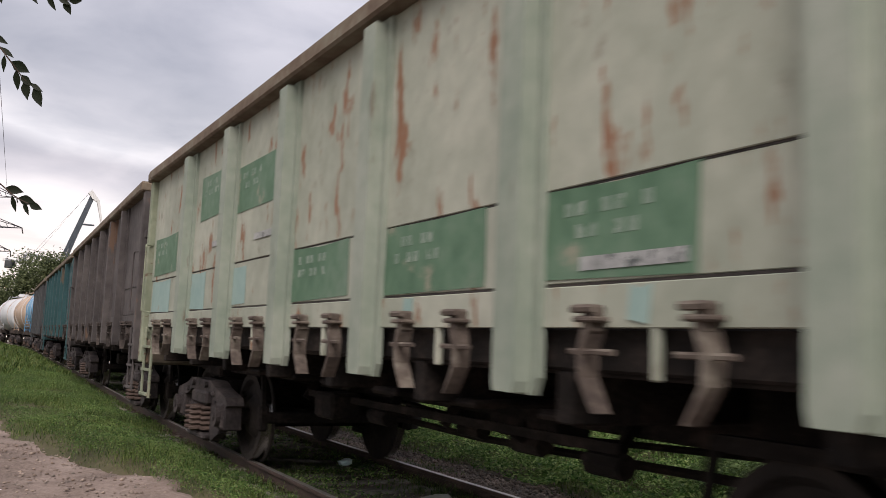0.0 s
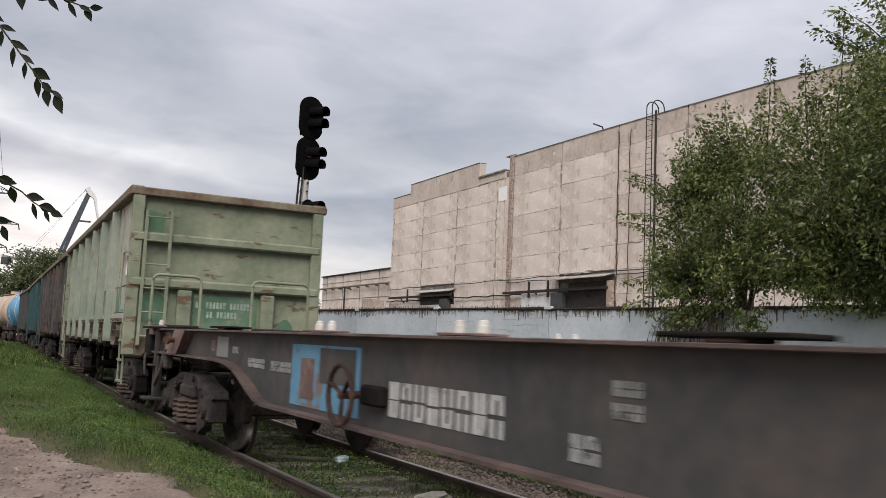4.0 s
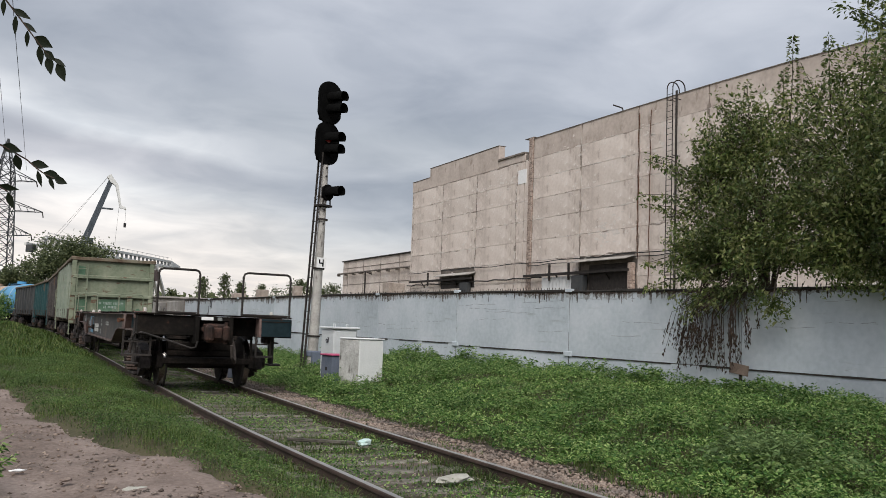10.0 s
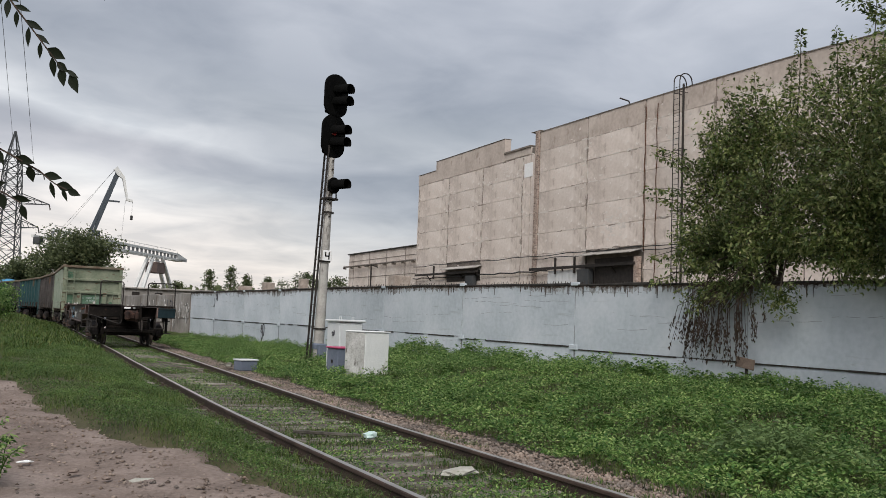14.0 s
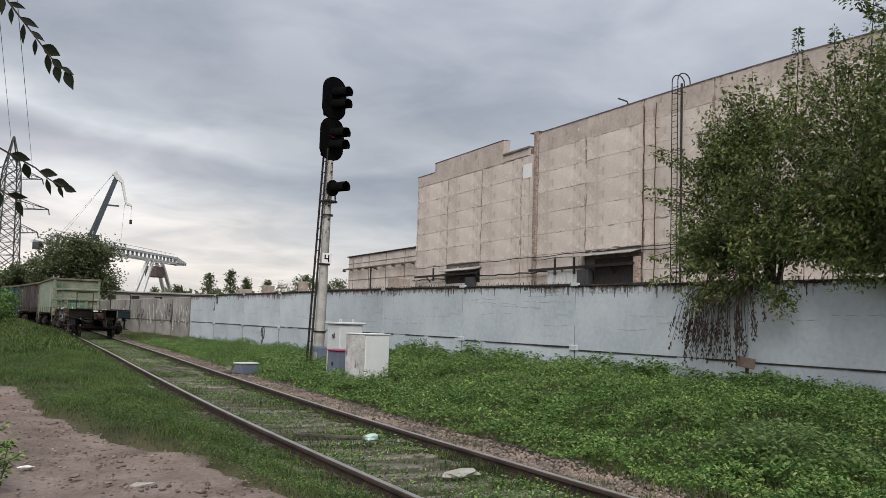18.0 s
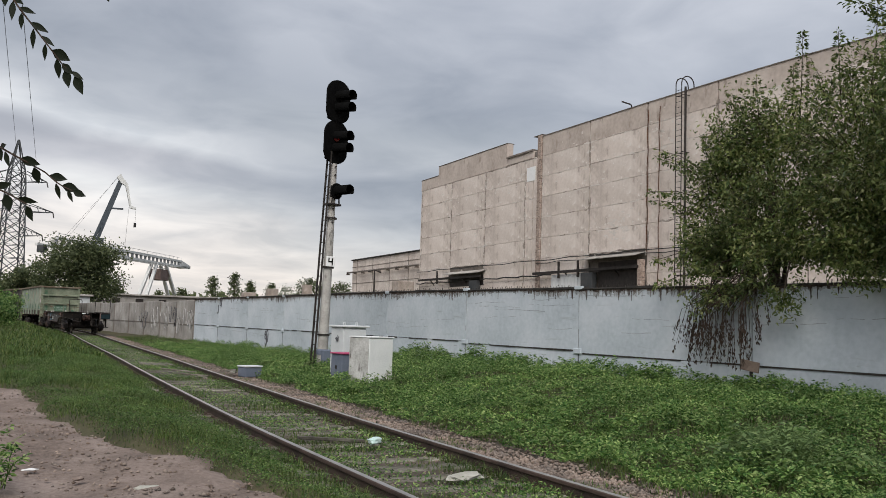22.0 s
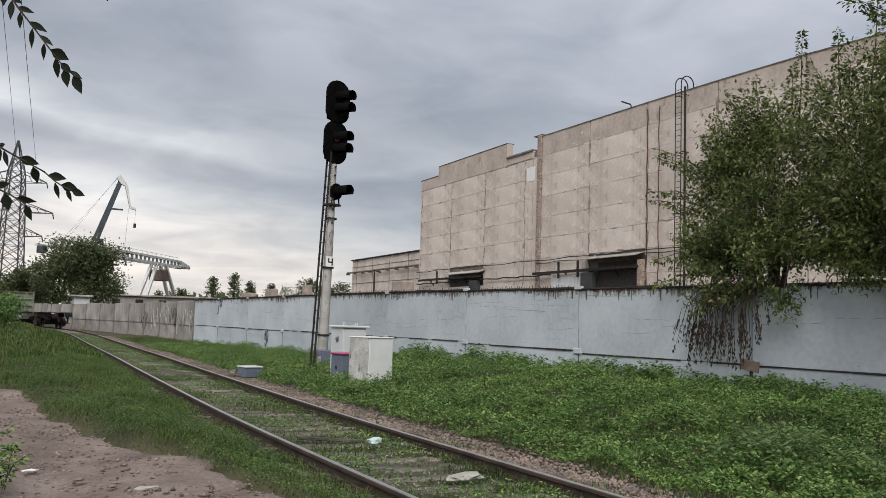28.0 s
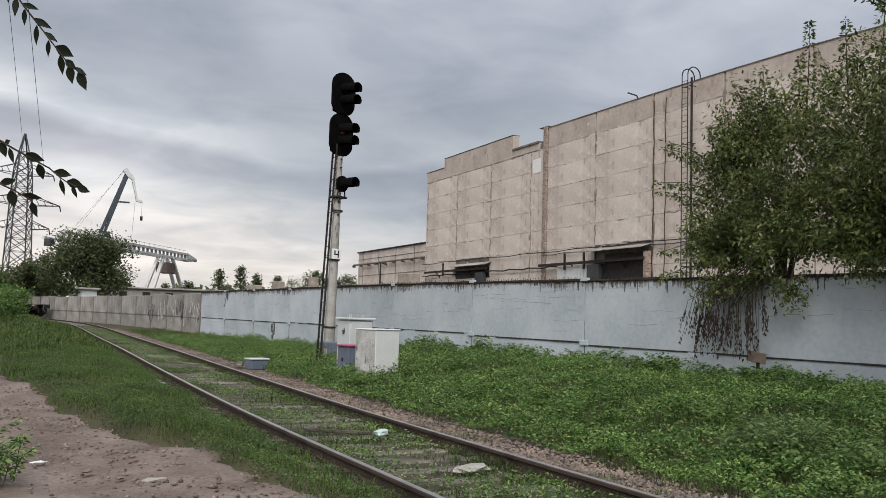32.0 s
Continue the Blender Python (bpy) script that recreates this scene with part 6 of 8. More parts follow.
for k, (x, y, h, r) in enumerate(((42, 154, 8.8, 1.9), (45.5, 153, 9.6, 1.9), (48.5, 153, 8.2, 1.8), (52, 152, 8.0, 2.0), (54.5, 152, 7.6, 3.0), (56.5, 150, 9.4, 3.2), (60.0, 149, 10.6, 3.4), (63.0, 148, 10.0, 3.2), (66.5, 146, 9.2, 3.0),
                                  (68.5, 146, 8.6, 2.0), (50.0, 158, 7.2, 2.0), (38, 160, 6.5, 2.0), (34, 160, 5.6, 2.2), (72, 146, 7.6, 2.2))):
    far_tree("tree", (x, y, 0), h, r, 50 + k, count=2000, leaf=(0.22, 0.5), label="distant dark green tree on the horizon", group="trees on the horizon", lobes=9, spire=x < 53, low=0.2)


def horizon_wood():
    rs = np.random.RandomState(5)
    a = rs.uniform(-1.3, 1.6, 9000)
    d = rs.uniform(420, 520, 9000)
    h = 9 + 4 * np.sin(a * 9) + 3 * np.sin(a * 23 + 1)
    c = np.stack([np.sin(a) * d, np.cos(a) * d, rs.uniform(0, 1, 9000) * h], 1)
    tagged(new("far_woods", leaves_mesh("far_woods", c, (2.0, 4.5), FARLEAF, 6, thin=0.8)), "dark line of far woods on the horizon", "woods", kind="stuff")


horizon_wood()

big = thing("tree", "large leafy tree leaning over the whitewashed wall, with dry hanging twigs", "tree")


def big_tree():
    rs = np.random.RandomState(21)
    rnd = random.Random(21)
    wood = Shape()
    roots = [Vector((13.75, 11.2, -0.2)), Vector((14.1, 8.4, -0.2)), Vector((14.4, 5.6, -0.2))]
    for r in roots:
        wood.rod([r, r + Vector((0.1, 0.1, 1.5)), r + Vector((-0.1, 0.0, 3.2)), r + Vector((0, 0.2, 5.0))], [0.17, 0.14, 0.10, 0.03], 10)
    lobes = [((13.6, 11.2, 3.5), (0.9, 0.95, 1.3)), ((13.3, 10.8, 2.9), (0.9, 1.1, 0.55)), ((13.7, 10.2, 4.5), (1.1, 1.15, 1.2)), ((13.2, 9.4, 3.2), (1.0, 1.2, 1.1)), ((14.2, 9.0, 5.2), (1.2, 1.3, 1.1)),
             ((13.6, 8.2, 4.2), (1.3, 1.3, 1.3)), ((13.1, 7.6, 2.9), (0.95, 1.2, 1.1)), ((14.3, 7.2, 5.6), (1.3, 1.5, 1.2)), ((13.4, 6.2, 3.9), (1.4, 1.5, 1.7)), ((13.0, 6.0, 2.4), (0.8, 1.2, 0.8)),
             ((14.4, 5.0, 6.0), (1.5, 1.6, 1.6)), ((13.8, 4.0, 3.8), (1.6, 1.6, 2.2)), ((14.8, 3.0, 6.0), (1.6, 1.6, 1.8))]
    # lobes centred at x under 12.5 are added out of view to shade the wall
    lobes = [((c[0], c[1] + 1.0, c[2]), r) for c, r in lobes] + [((13.6, 12.3, 4.6), (0.7, 0.75, 0.85)), ((13.6, 11.7, 5.2), (0.7, 0.7, 0.8)), ((13.5, 12.3, 3.1), (0.8, 0.6, 0.6)), ((12.75, 8.8, 3.1), (0.6, 1.0, 0.8)), ((12.65, 7.3, 2.95), (0.6, 0.8, 1.0)), ((13.0, 8.2, 3.7), (0.9, 1.2, 0.9)), ((11.7, 6.2, 4.6), (1.2, 1.2, 1.2)), ((11.9, 6.6, 3.4), (0.8, 0.9, 0.8)), ((12.4, 6.9, 5.2), (1.0, 1.0, 0.9)), ((10.9, 4.7, 5.2), (1.3, 1.1, 1.3)), ((11.5, 4.2, 6.5), (1.5, 1.2, 1.2)), ((10.7, 3.5, 4.4), (1.4, 1.2, 1.1)),
              ((12.62, 11.85, 2.0), (0.2, 0.42, 0.3)), ((12.62, 11.15, 2.15), (0.22, 0.6, 0.25)), ((12.6, 10.15, 1.95), (0.14, 0.35, 0.32))]
    cs, ds = [], []
    for c, r in lobes:
        n = int((215 if c[2] < 3.8 or c[1] > 11.5 else 185 if c[1] < 8.6 else 135) * (r[0] * r[1] * r[2]) ** 0.62)
        root = min(roots, key=lambda q: (q - Vector(c)).length)
        st = root + Vector((0, 0, max(1.2, c[2] * 0.55)))
        bow = st.lerp(Vector(c), 0.5) + Vector((0, 0, 0.15))
        if c[2] < 2.3:
            st, bow = Vector((13.4, c[1] - 0.2, 2.85)), Vector((12.8, c[1], 2.62))
        wood.rod([st, bow, Vector(c)], [0.06, 0.04, 0.015] if c[2] > 2.3 else [0.025, 0.018, 0.008], 7)
        for m in ellipsoid_points(rs, c, r, n, 0.25):
            if (m[0] < 12.3 and c[0] > 12.5 and c[1] > 5.5) or (m[2] < 2.3 and m[0] > 12.85):
                m[0] = 12.35 + 0.5 * rs.uniform()
            if c[0] > 12.5 and c[2] > 2.3:
                m[2] = max(m[2], (2.5 if 8.9 < m[1] < 10.9 else 2.15 if m[1] <= 8.9 else 2.3) + 0.35 * rs.uniform())
            out = m - np.array(c)
            out = out / (np.linalg.norm(out) + 1e-6) + np.array([0, 0, 0.25])
            tip = m + out * 0.28
            wood.rod([Vector(c).lerp(Vector(m), 0.75), Vector(m), Vector(m).lerp(Vector(tip), 0.6)], [0.006, 0.004, 0.002], 4)
            k = rs.randint(20, 32)
            u = rs.uniform(-0.9, 1.0, (k, 1))
            p = m + out * 0.28 * u + rs.normal(0, 0.07, (k, 3))
            dd = out * 0.5 + rs.normal(0, 0.8, (k, 3)) + np.array([0, 0, -0.35])
            cs.append(p); ds.append(dd)
    # upright leading shoots above the crown
    for x, y, z0, z1 in ((13.5, 11.35, 4.2, 5.3), (13.6, 10.75, 4.9, 5.9), (13.7, 10.2, 5.2, 6.35), (13.9, 9.75, 5.4, 6.5), (13.8, 9.5, 5.5, 7.05), (14.1, 8.8, 5.9, 6.9), (14.2, 8.3, 6.2, 7.6), (14.2, 7.9, 6.3, 7.3), (14.4, 7.5, 6.5, 8.3), (14.5, 7.2, 6.4, 8.9),
                         (14.5, 6.8, 6.6, 8.6), (14.6, 6.2, 7.0, 8.8)):
        y += 1.25
        bend = Vector((rnd.uniform(-.15, .15), rnd.uniform(-.2, .2), 0))
        a, b = Vector((x, y, z0 - 0.6)), Vector((x, y, z1)) + bend
        wood.rod([a, a.lerp(b, 0.5) + bend * 0.2, b], [0.018, 0.010, 0.004], 5)
        k = int(120 * (z1 - z0 + 0.6))
        u = rs.uniform(0.1, 1.02, (k, 1))
        p = np.array(a) + (np.array(b) - np.array(a)) * u
        dd = np.concatenate([rs.normal(0, 1, (k, 2)), rs.uniform(-0.6, 0.5, (k, 1))], 1)
        dd /= np.linalg.norm(dd, axis=1)[:, None]
        cs.append(p + dd * (0.06 + 0.16 * (1.05 - u))); ds.append(dd)
    # long side sprays at the left edge of the crown
    for y0, z0, y1, z1 in ((12.1, 4.5, 12.5, 4.9), (12.0, 3.7, 12.6, 4.0), (7.5, 6.2, 8.0, 6.8), (7.2, 6.3, 7.7, 7.05), (7.0, 6.4, 7.3, 7.3), (11.9, 4.0, 12.75, 4.2), (11.9, 2.9, 12.6, 2.75), (12.0, 4.6, 12.4, 5.0), (11.9, 2.5, 12.5, 2.25), (7.0, 2.4, 6.6, 1.75)):
        a, b = Vector((13.2, y0 + 0.6, z0)), Vector((12.6, y1 + 0.7, z1))
        wood.rod([a, a.lerp(b, 0.5) + Vector((0, 0, 0.08)), b], [0.014, 0.009, 0.004], 5)
        k = 260 if z0 > 6 else 110
        u = rs.uniform(0.05, 1.05, (k, 1))
        p = np.array(a) + (np.array(b) - np.array(a)) * u
        dd = rs.normal(0, 1, (k, 3)) * np.array([1, 0.8, 0.5]) + np.array([0, 0.3, -0.4])
        dd /= np.linalg.norm(dd, axis=1)[:, None]
        cs.append(p + dd * (0.24 * rs.uniform(0.2, 1, (k, 1)) if z0 > 6 else 0.1)); ds.append(dd)
    part("trunk", wood, BARK, big, "dark trunk and branches")
    f = new("foliage", leaves_mesh("foliage", np.concatenate(cs), (0.055, 0.12), LEAF, 22, dirs=np.concatenate(ds), thin=0.46))
    f.parent = big
    # dry twigs that hang down over the wall
    for k in range(64):
        u = rnd.random() ** 0.8
        a = Vector((12.78, rnd.uniform(10.55, 11.3) + 0.55 * u, rnd.uniform(2.05, 2.45)))
        tip = 10.5 + 2.1 * u + rnd.uniform(-.12, .12)
        low = rnd.uniform(0.60, 1.25) + max(0.0, 11.0 - tip) * 0.7
        c = Vector((12.88 - rnd.uniform(0.1, 0.4), tip, low))
        b = Vector((c.x - 0.05, a.y + (c.y - a.y) * 0.72, a.z - (a.z - c.z) * 0.36))
        tw = part("hanging_twig", Shape().rod([a, b, c], [0.009, 0.006, 0.003], 4), TWIG, big, "dry brown twig")
        tc, td = [], []
        for j in range(14):
            u = rnd.uniform(0.3, 1)
            q = b.lerp(c, u)
            tc.append(q + Vector((rnd.uniform(-.03, .03), rnd.uniform(-.04, .04), -0.02)))
            td.append((rnd.uniform(-.4, .4), rnd.uniform(-.4, .4), -1))
        f = new("dry_leaves", leaves_mesh("dry_leaves", np.array(tc), (0.05, 0.10), TWIG, 23 + k, dirs=np.array(td, float), thin=0.36))
        f.parent = tw


big_tree()
branch = thing("tree_branch", "leafy twigs coloured as dark silhouettes, hanging into the view from an overhead tree", "branch")
BR, BU, BF = Vector((0.8636, -0.5026, 0.0402)), Vector((-0.0759, -0.0507, 0.9958)), Vector((0.4984, 0.863, 0.0819))


def near_twig(line, count, seed):
    """A drooping twig in the plane 2.3 m before the eye, line in centimetres across and up, with alternate pointed leaves."""
    rnd = random.Random(seed)
    P = lambda a, b, c=0.0: EYE + BR * (a / 100) + BU * (b / 100) + BF * (2.3 + c)
    pts = [P(a, b, rnd.uniform(-0.02, 0.02)) for a, b in line]
    tw = part("twig", Shape().rod(pts, [0.003 - 0.0018 * k / len(line) for k in range(len(line))], 6), TWIG, branch, "thin brown twig")
    for i in range(count):
        u = (0.12 + 0.88 * (i + rnd.uniform(-.2, .2)) / (count - 1)) * (len(pts) - 1)
        k = max(0, min(int(u), len(pts) - 2))
        base = pts[k].lerp(pts[k + 1], min(1.0, u - k))
        along = (pts[k + 1] - pts[k]).normalized()
        across = along.cross(BF).normalized() * (1 if i % 2 else -1)
        ax = (along * rnd.uniform(0.5, 0.9) + across * rnd.uniform(0.35, 0.8) - BU * rnd.uniform(0.2, 0.7) + BF * rnd.uniform(-.25, .25)).normalized()
        l = rnd.uniform(0.034, 0.056)
        face = (-BF + BR * rnd.uniform(-.5, .5) + BU * rnd.uniform(-.3, .3)).normalized()
        side = ax.cross(face).normalized()
        face = side.cross(ax).normalized()
        w = l * rnd.choice((0.29, 0.25, 0.17))
        prof = [(0.0, 0.04), (0.12, 0.45), (0.3, 0.92), (0.45, 1.0), (0.65, 0.78), (0.85, 0.35), (1.0, 0.02)]
        vs, fs = [], []
        for v, k in prof:
            m = base + ax * (l * (v + 0.08)) - face * (0.1 * l * v * v)
            vs += [m - side * w * k + face * 0.1 * w, m - face * 0.12 * w * k, m + side * w * k + face * 0.1 * w]
        for j in range(len(prof) - 1):
            q = j * 3
            fs += [(q, q + 1, q + 4, q + 3), (q + 1, q + 2, q + 5, q + 4)]
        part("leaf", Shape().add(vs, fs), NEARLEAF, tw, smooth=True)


near_twig([(-119.3, 69.9), (-116.3, 66.6), (-112.6, 62.5), (-108.9, 58.0), (-105.2, 52.8), (-101.5, 47.9), (-98.2, 43.2), (-95.6, 41.4)], 17, 1)
near_twig([(-120.8, 24.9), (-116.3, 22.6), (-113.4, 21.4), (-108.2, 18.4), (-103.7, 15.4), (-100.8, 12.9), (-98.5, 11.4), (-95.6, 10.3)], 10, 2)
near_twig([(-105.9, 69.6), (-101.5, 67.2), (-94.1, 66.0), (-89.6, 64.5), (-86.7, 63.7)], 8, 3)
near_twig([(-120.8, 13.2), (-116.3, 11.7), (-111.9, 9.3), (-107.4, 6.8)], 5, 4)
# the tree it hangs from, behind and beside the camera
host = thing("tree", "roadside tree whose branches reach over the lane", "tree", at=pose(-3.4, 1.5, -0.15))
part("trunk", Shape().rod([(0, 0, -0.2), (0.05, 0, 1.6), (0.15, 0.1, 3.2), (0.6, 0.4, 4.6)], [0.2, 0.17, 0.13, 0.06], 12), BARK, host)
part("limb", Shape().rod([(0.15, 0.1, 3.0), (1.2, 0.5, 3.5), (2.3, 0.9, 3.4), (3.0, 1.2, 2.9)], [0.08, 0.055, 0.03, 0.008], 8), BARK, host)
_rs = np.random.RandomState(77)
_f = new("foliage", leaves_mesh("foliage", np.concatenate([ellipsoid_points(_rs, c, r, 1400, 0.1) for c, r in (((0.2, 0, 5.2), (1.9, 2.0, 1.2)), ((-0.6, -1.2, 4.6), (1.5, 1.6, 1.0)))]), (0.05, 0.1), LEAF, 78))
_f.parent = host


# ---- the train ----
def handrail(x0, x1, y, z0, z1, r=0.022):
    k = 0.08
    return Shape().rod([(x0, y, z0), (x0, y, z1 - k), (x0 + k * 0.3, y, z1 - k * 0.3), (x0 + k, y, z1), (x1 - k, y, z1), (x1 - k * 0.3, y, z1 - k * 0.3), (x1, y, z1 - k), (x1, y, z0)], r, 8)


def coil(c, r, h, turns=5, wire=0.021):
    n = turns * 10
    return Shape().rod([(c[0] + r * math.cos(6.2832 * i / 10), c[1] + r * math.sin(6.2832 * i / 10), c[2] + h * i / n) for i in range(n + 1)], wire, 6)


def wheel_mesh():
    """Axle with two dished wheels about the x axis."""
    body, tread = Shape(), Shape()
    body.tube((-1.0, 0, 0), (1.0, 0, 0), 0.085, 14)
    for s in (-1, 1):
        prof = [(0.71 * s, 0.09), (0.705 * s, 0.18), (0.745 * s, 0.26), (0.725 * s, 0.38), (0.715 * s, 0.505), (0.735 * s, 0.508)]
        body.lathe(prof, (0, 0, 0), 0, 36)
        body.lathe([(0.855 * s, 0.468), (0.857 * s, 0.40), (0.80 * s, 0.36), (0.785 * s, 0.24), (0.86 * s, 0.17), (0.87 * s, 0.09)], (0, 0, 0), 0, 36)
        body.lathe([(0.735 * s, 0.508), (0.75 * s, 0.482)], (0, 0, 0), 0, 36)
        tread.lathe([(0.75 * s, 0.482), (0.76 * s, 0.476), (0.85 * s, 0.470), (0.855 * s, 0.468)], (0, 0, 0), 0, 36)
        tread.tube((0.858 * s, 0.2, 0.2), (0.862 * s, 0.24, 0.24), 0.02, 6)
    return mesh_of("wheelset", [body, tread], [WHEELDARK, TREAD], True)


WHEELSET = wheel_mesh()


def side_frame_mesh():
    """Cast three-piece side frame (y along, z up) about x = 0: arched top chord, ribs round two windows, spring seat, pedestal jaws."""
    s = Shape()
    top = [(-1.16, 0.60), (-1.10, 0.68), (-0.66, 0.76), (-0.44, 0.83), (0.44, 0.83), (0.66, 0.76), (1.10, 0.68), (1.16, 0.60)]
    low = [(1.06, 0.55), (0.62, 0.63), (0.42, 0.70), (-0.42, 0.70), (-0.62, 0.63), (-1.06, 0.55)]
    s.prism(top + low, 0, -0.095, 0.095)
    for k in (-1, 1):
        # sloping tension leg, column beside the springs, jaws, lugs
        for a, b, w in (((0, k * 0.92, 0.62), (0, k * 0.68, 0.34), 0.10), ((0, k * 0.68, 0.34), (0, k * 0.36, 0.22), 0.10), ((0, k * 0.40, 0.22), (0, k * 0.40, 0.74), 0.09), ((0, k * 0.66, 0.36), (0, k * 0.52, 0.70), 0.06)):
            s.beam(a, b, 0.17, w, (1, 0, 0))
        s.box(-0.10, 0.10, k * 0.925 - 0.18, k * 0.925 - 0.13, 0.33, 0.63, 0.015)
        s.box(-0.10, 0.10, k * 0.925 + 0.13, k * 0.925 + 0.18, 0.36, 0.63, 0.015)
        s.box(-0.12, 0.12, k * 0.60 - 0.05, k * 0.60 + 0.05, 0.66, 0.72, 0.015)
        s.tube((-0.13, k * 0.30, 0.775), (0.13, k * 0.30, 0.775), 0.035, 8)
    s.box(-0.14, 0.14, -0.38, 0.38, 0.16, 0.23, 0.02)
    s.box(-0.12, 0.12, -0.34, 0.34, 0.54, 0.70, 0.03)
    return mesh_of("side_frame", s, CASTING)


SIDE_FRAME = side_frame_mesh()


def axle_box_mesh():
    s = Shape()
    s.box(-0.10, 0.10, -0.14, 0.14, 0.33, 0.62, 0.03)
    s.tube((-0.15, 0, 0.475), (0.15, 0, 0.475), 0.115, 16)
    s.tube((-0.165, 0, 0.475), (0.165, 0, 0.475), 0.05, 10)
    return mesh_of("axle_box", s, CASTING)


AXLE_BOX = axle_box_mesh()


def spring_mesh():
    s = Shape()
    for dx, dy in ((0.05, -0.22), (0.05, 0.0), (0.05, 0.22), (-0.05, -0.11), (-0.05, 0.11)):
        c = coil((dx, dy, 0.24), 0.092, 0.29, 5, 0.025)
        s.add(c.v, c.f)
    return mesh_of("spring_nest", s, SPRING, True)


SPRINGS = spring_mesh()


def bolster_mesh():
    s = Shape()
    s.box(-1.05, 1.05, -0.2, 0.2, 0.52, 0.80, 0.03)
    s.tube((0, 0, 0.78), (0, 0, 0.92), 0.17, 16)
    s.box(-1.02, 1.02, -0.24, 0.24, 0.86, 1.0, 0.03)
    return mesh_of("bolster", s, BOGIE)


def brake_rigging():
    """For each end of a bogie: cross tie, brake beam with its hangers, inner brake beam, lever."""
    out = []
    for k in (-1, 1):
        out.append(("cross_tie", Shape().box(-0.98, 0.98, k * 0.46 - 0.04, k * 0.46 + 0.04, 0.66, 0.84, 0.02)))
        s = Shape().box(-0.9, 0.9, k * 1.44 - 0.04, k * 1.44 + 0.04, 0.44, 0.56, 0.02)
        for x in (-0.86, 0.86):
            s.box(x - 0.05, x + 0.05, k * 1.43 - 0.05, k * 1.43 + 0.06, 0.36, 0.62, 0.02)
            s.beam((x, k * 1.44, 0.6), (x, k * 1.36, 0.98), 0.04, 0.04)
            s.beam((x, k * 1.36, 0.96), (x, k * 0.2, 0.96), 0.07, 0.07)
        out.append(("brake_beam", s))
        out.append(("inner_beam", Shape().box(-0.75, 0.75, k * 0.52 - 0.05, k * 0.52 + 0.05, 0.32, 0.42, 0.01)))
        s = Shape().beam((k * 0.7, -0.5, 0.42), (k * 0.7, 0.5, 0.42), 0.05, 0.05)
        s.box(k * 0.78 - 0.05, k * 0.78 + 0.05, -0.45, -0.37, 0.25, 0.72, 0.01)
        out.append(("brake_lever", s))
    return [(name, mesh_of(name, s, BOGIE)) for name, s in out]


BOLSTER = bolster_mesh()
RIGGING = brake_rigging()
ROLLING = []


def bogie(parent, y):
    b = piece("bogie", BOLSTER, parent, pose(0, y, 0))
    tagged(b, "grimy three-piece cast steel bogie")
    for side in (-1, 1):
        piece("side_frame", SIDE_FRAME, b, pose(side * 1.08, 0, 0))
        piece("spring_nest", SPRINGS, b, pose(side * 1.15, 0, 0))
        for k in (-1, 1):
            piece("axle_box", AXLE_BOX, b, pose(side * 1.10, k * 0.925, 0))
    for name, mesh in RIGGING:
        piece(name, mesh, b, pose(0, 0, 0))
    for k in (-1, 1):
        w = piece("wheelset", WHEELSET, b, pose(0, k * 0.925, 0.475))
        ROLLING.append(w)
    return b


def coupler(parent, y, way, lever=True):
    """Automatic coupler: shank, head with a large and a small tooth, guard arm, lock; hose and lever beside it."""
    Y = lambda a, b: (min(y + way * a, y + way * b), max(y + way * a, y + way * b))
    s = Shape()
    s.box(-0.12, 0.12, *Y(-0.1, 0.24), 0.93, 1.17, 0.03)
    s.box(-0.20, 0.20, *Y(0.20, 0.30), 0.87, 1.23, 0.04)
    s.box(-0.24, -0.09, *Y(0.27, 0.55), 0.89, 1.21, 0.05)
    s.box(0.10, 0.22, *Y(0.27, 0.42), 0.90, 1.20, 0.04)
    s.box(-0.10, 0.10, *Y(0.27, 0.38), 0.94, 1.16, 0.03)
    s.tube((0.16, y + way * 0.32, 0.86), (0.16, y + way * 0.32, 1.26), 0.035, 10)
    part("coupler", s, COUPLER, parent, "rust-brown automatic coupler head")
    h = Shape().rod([(0.35, y, 0.95), (0.36, y + way * 0.2, 0.75), (0.33, y + way * 0.42, 0.52), (0.25, y + way * 0.55, 0.62), (0.22, y + way * 0.6, 0.85)], 0.03, 8)
    part("brake_hose", h, GRIME, parent, "black rubber brake hose")
    if not lever:
        return
    r = Shape().rod([(-1.25, y + way * 0.05, 0.95), (-1.2, y + way * 0.25, 1.02), (-0.5, y + way * 0.28, 0.86), (-0.25, y + way * 0.3, 1.1)], 0.018, 6)
    part("uncoupling_lever", r, GRIME, parent)


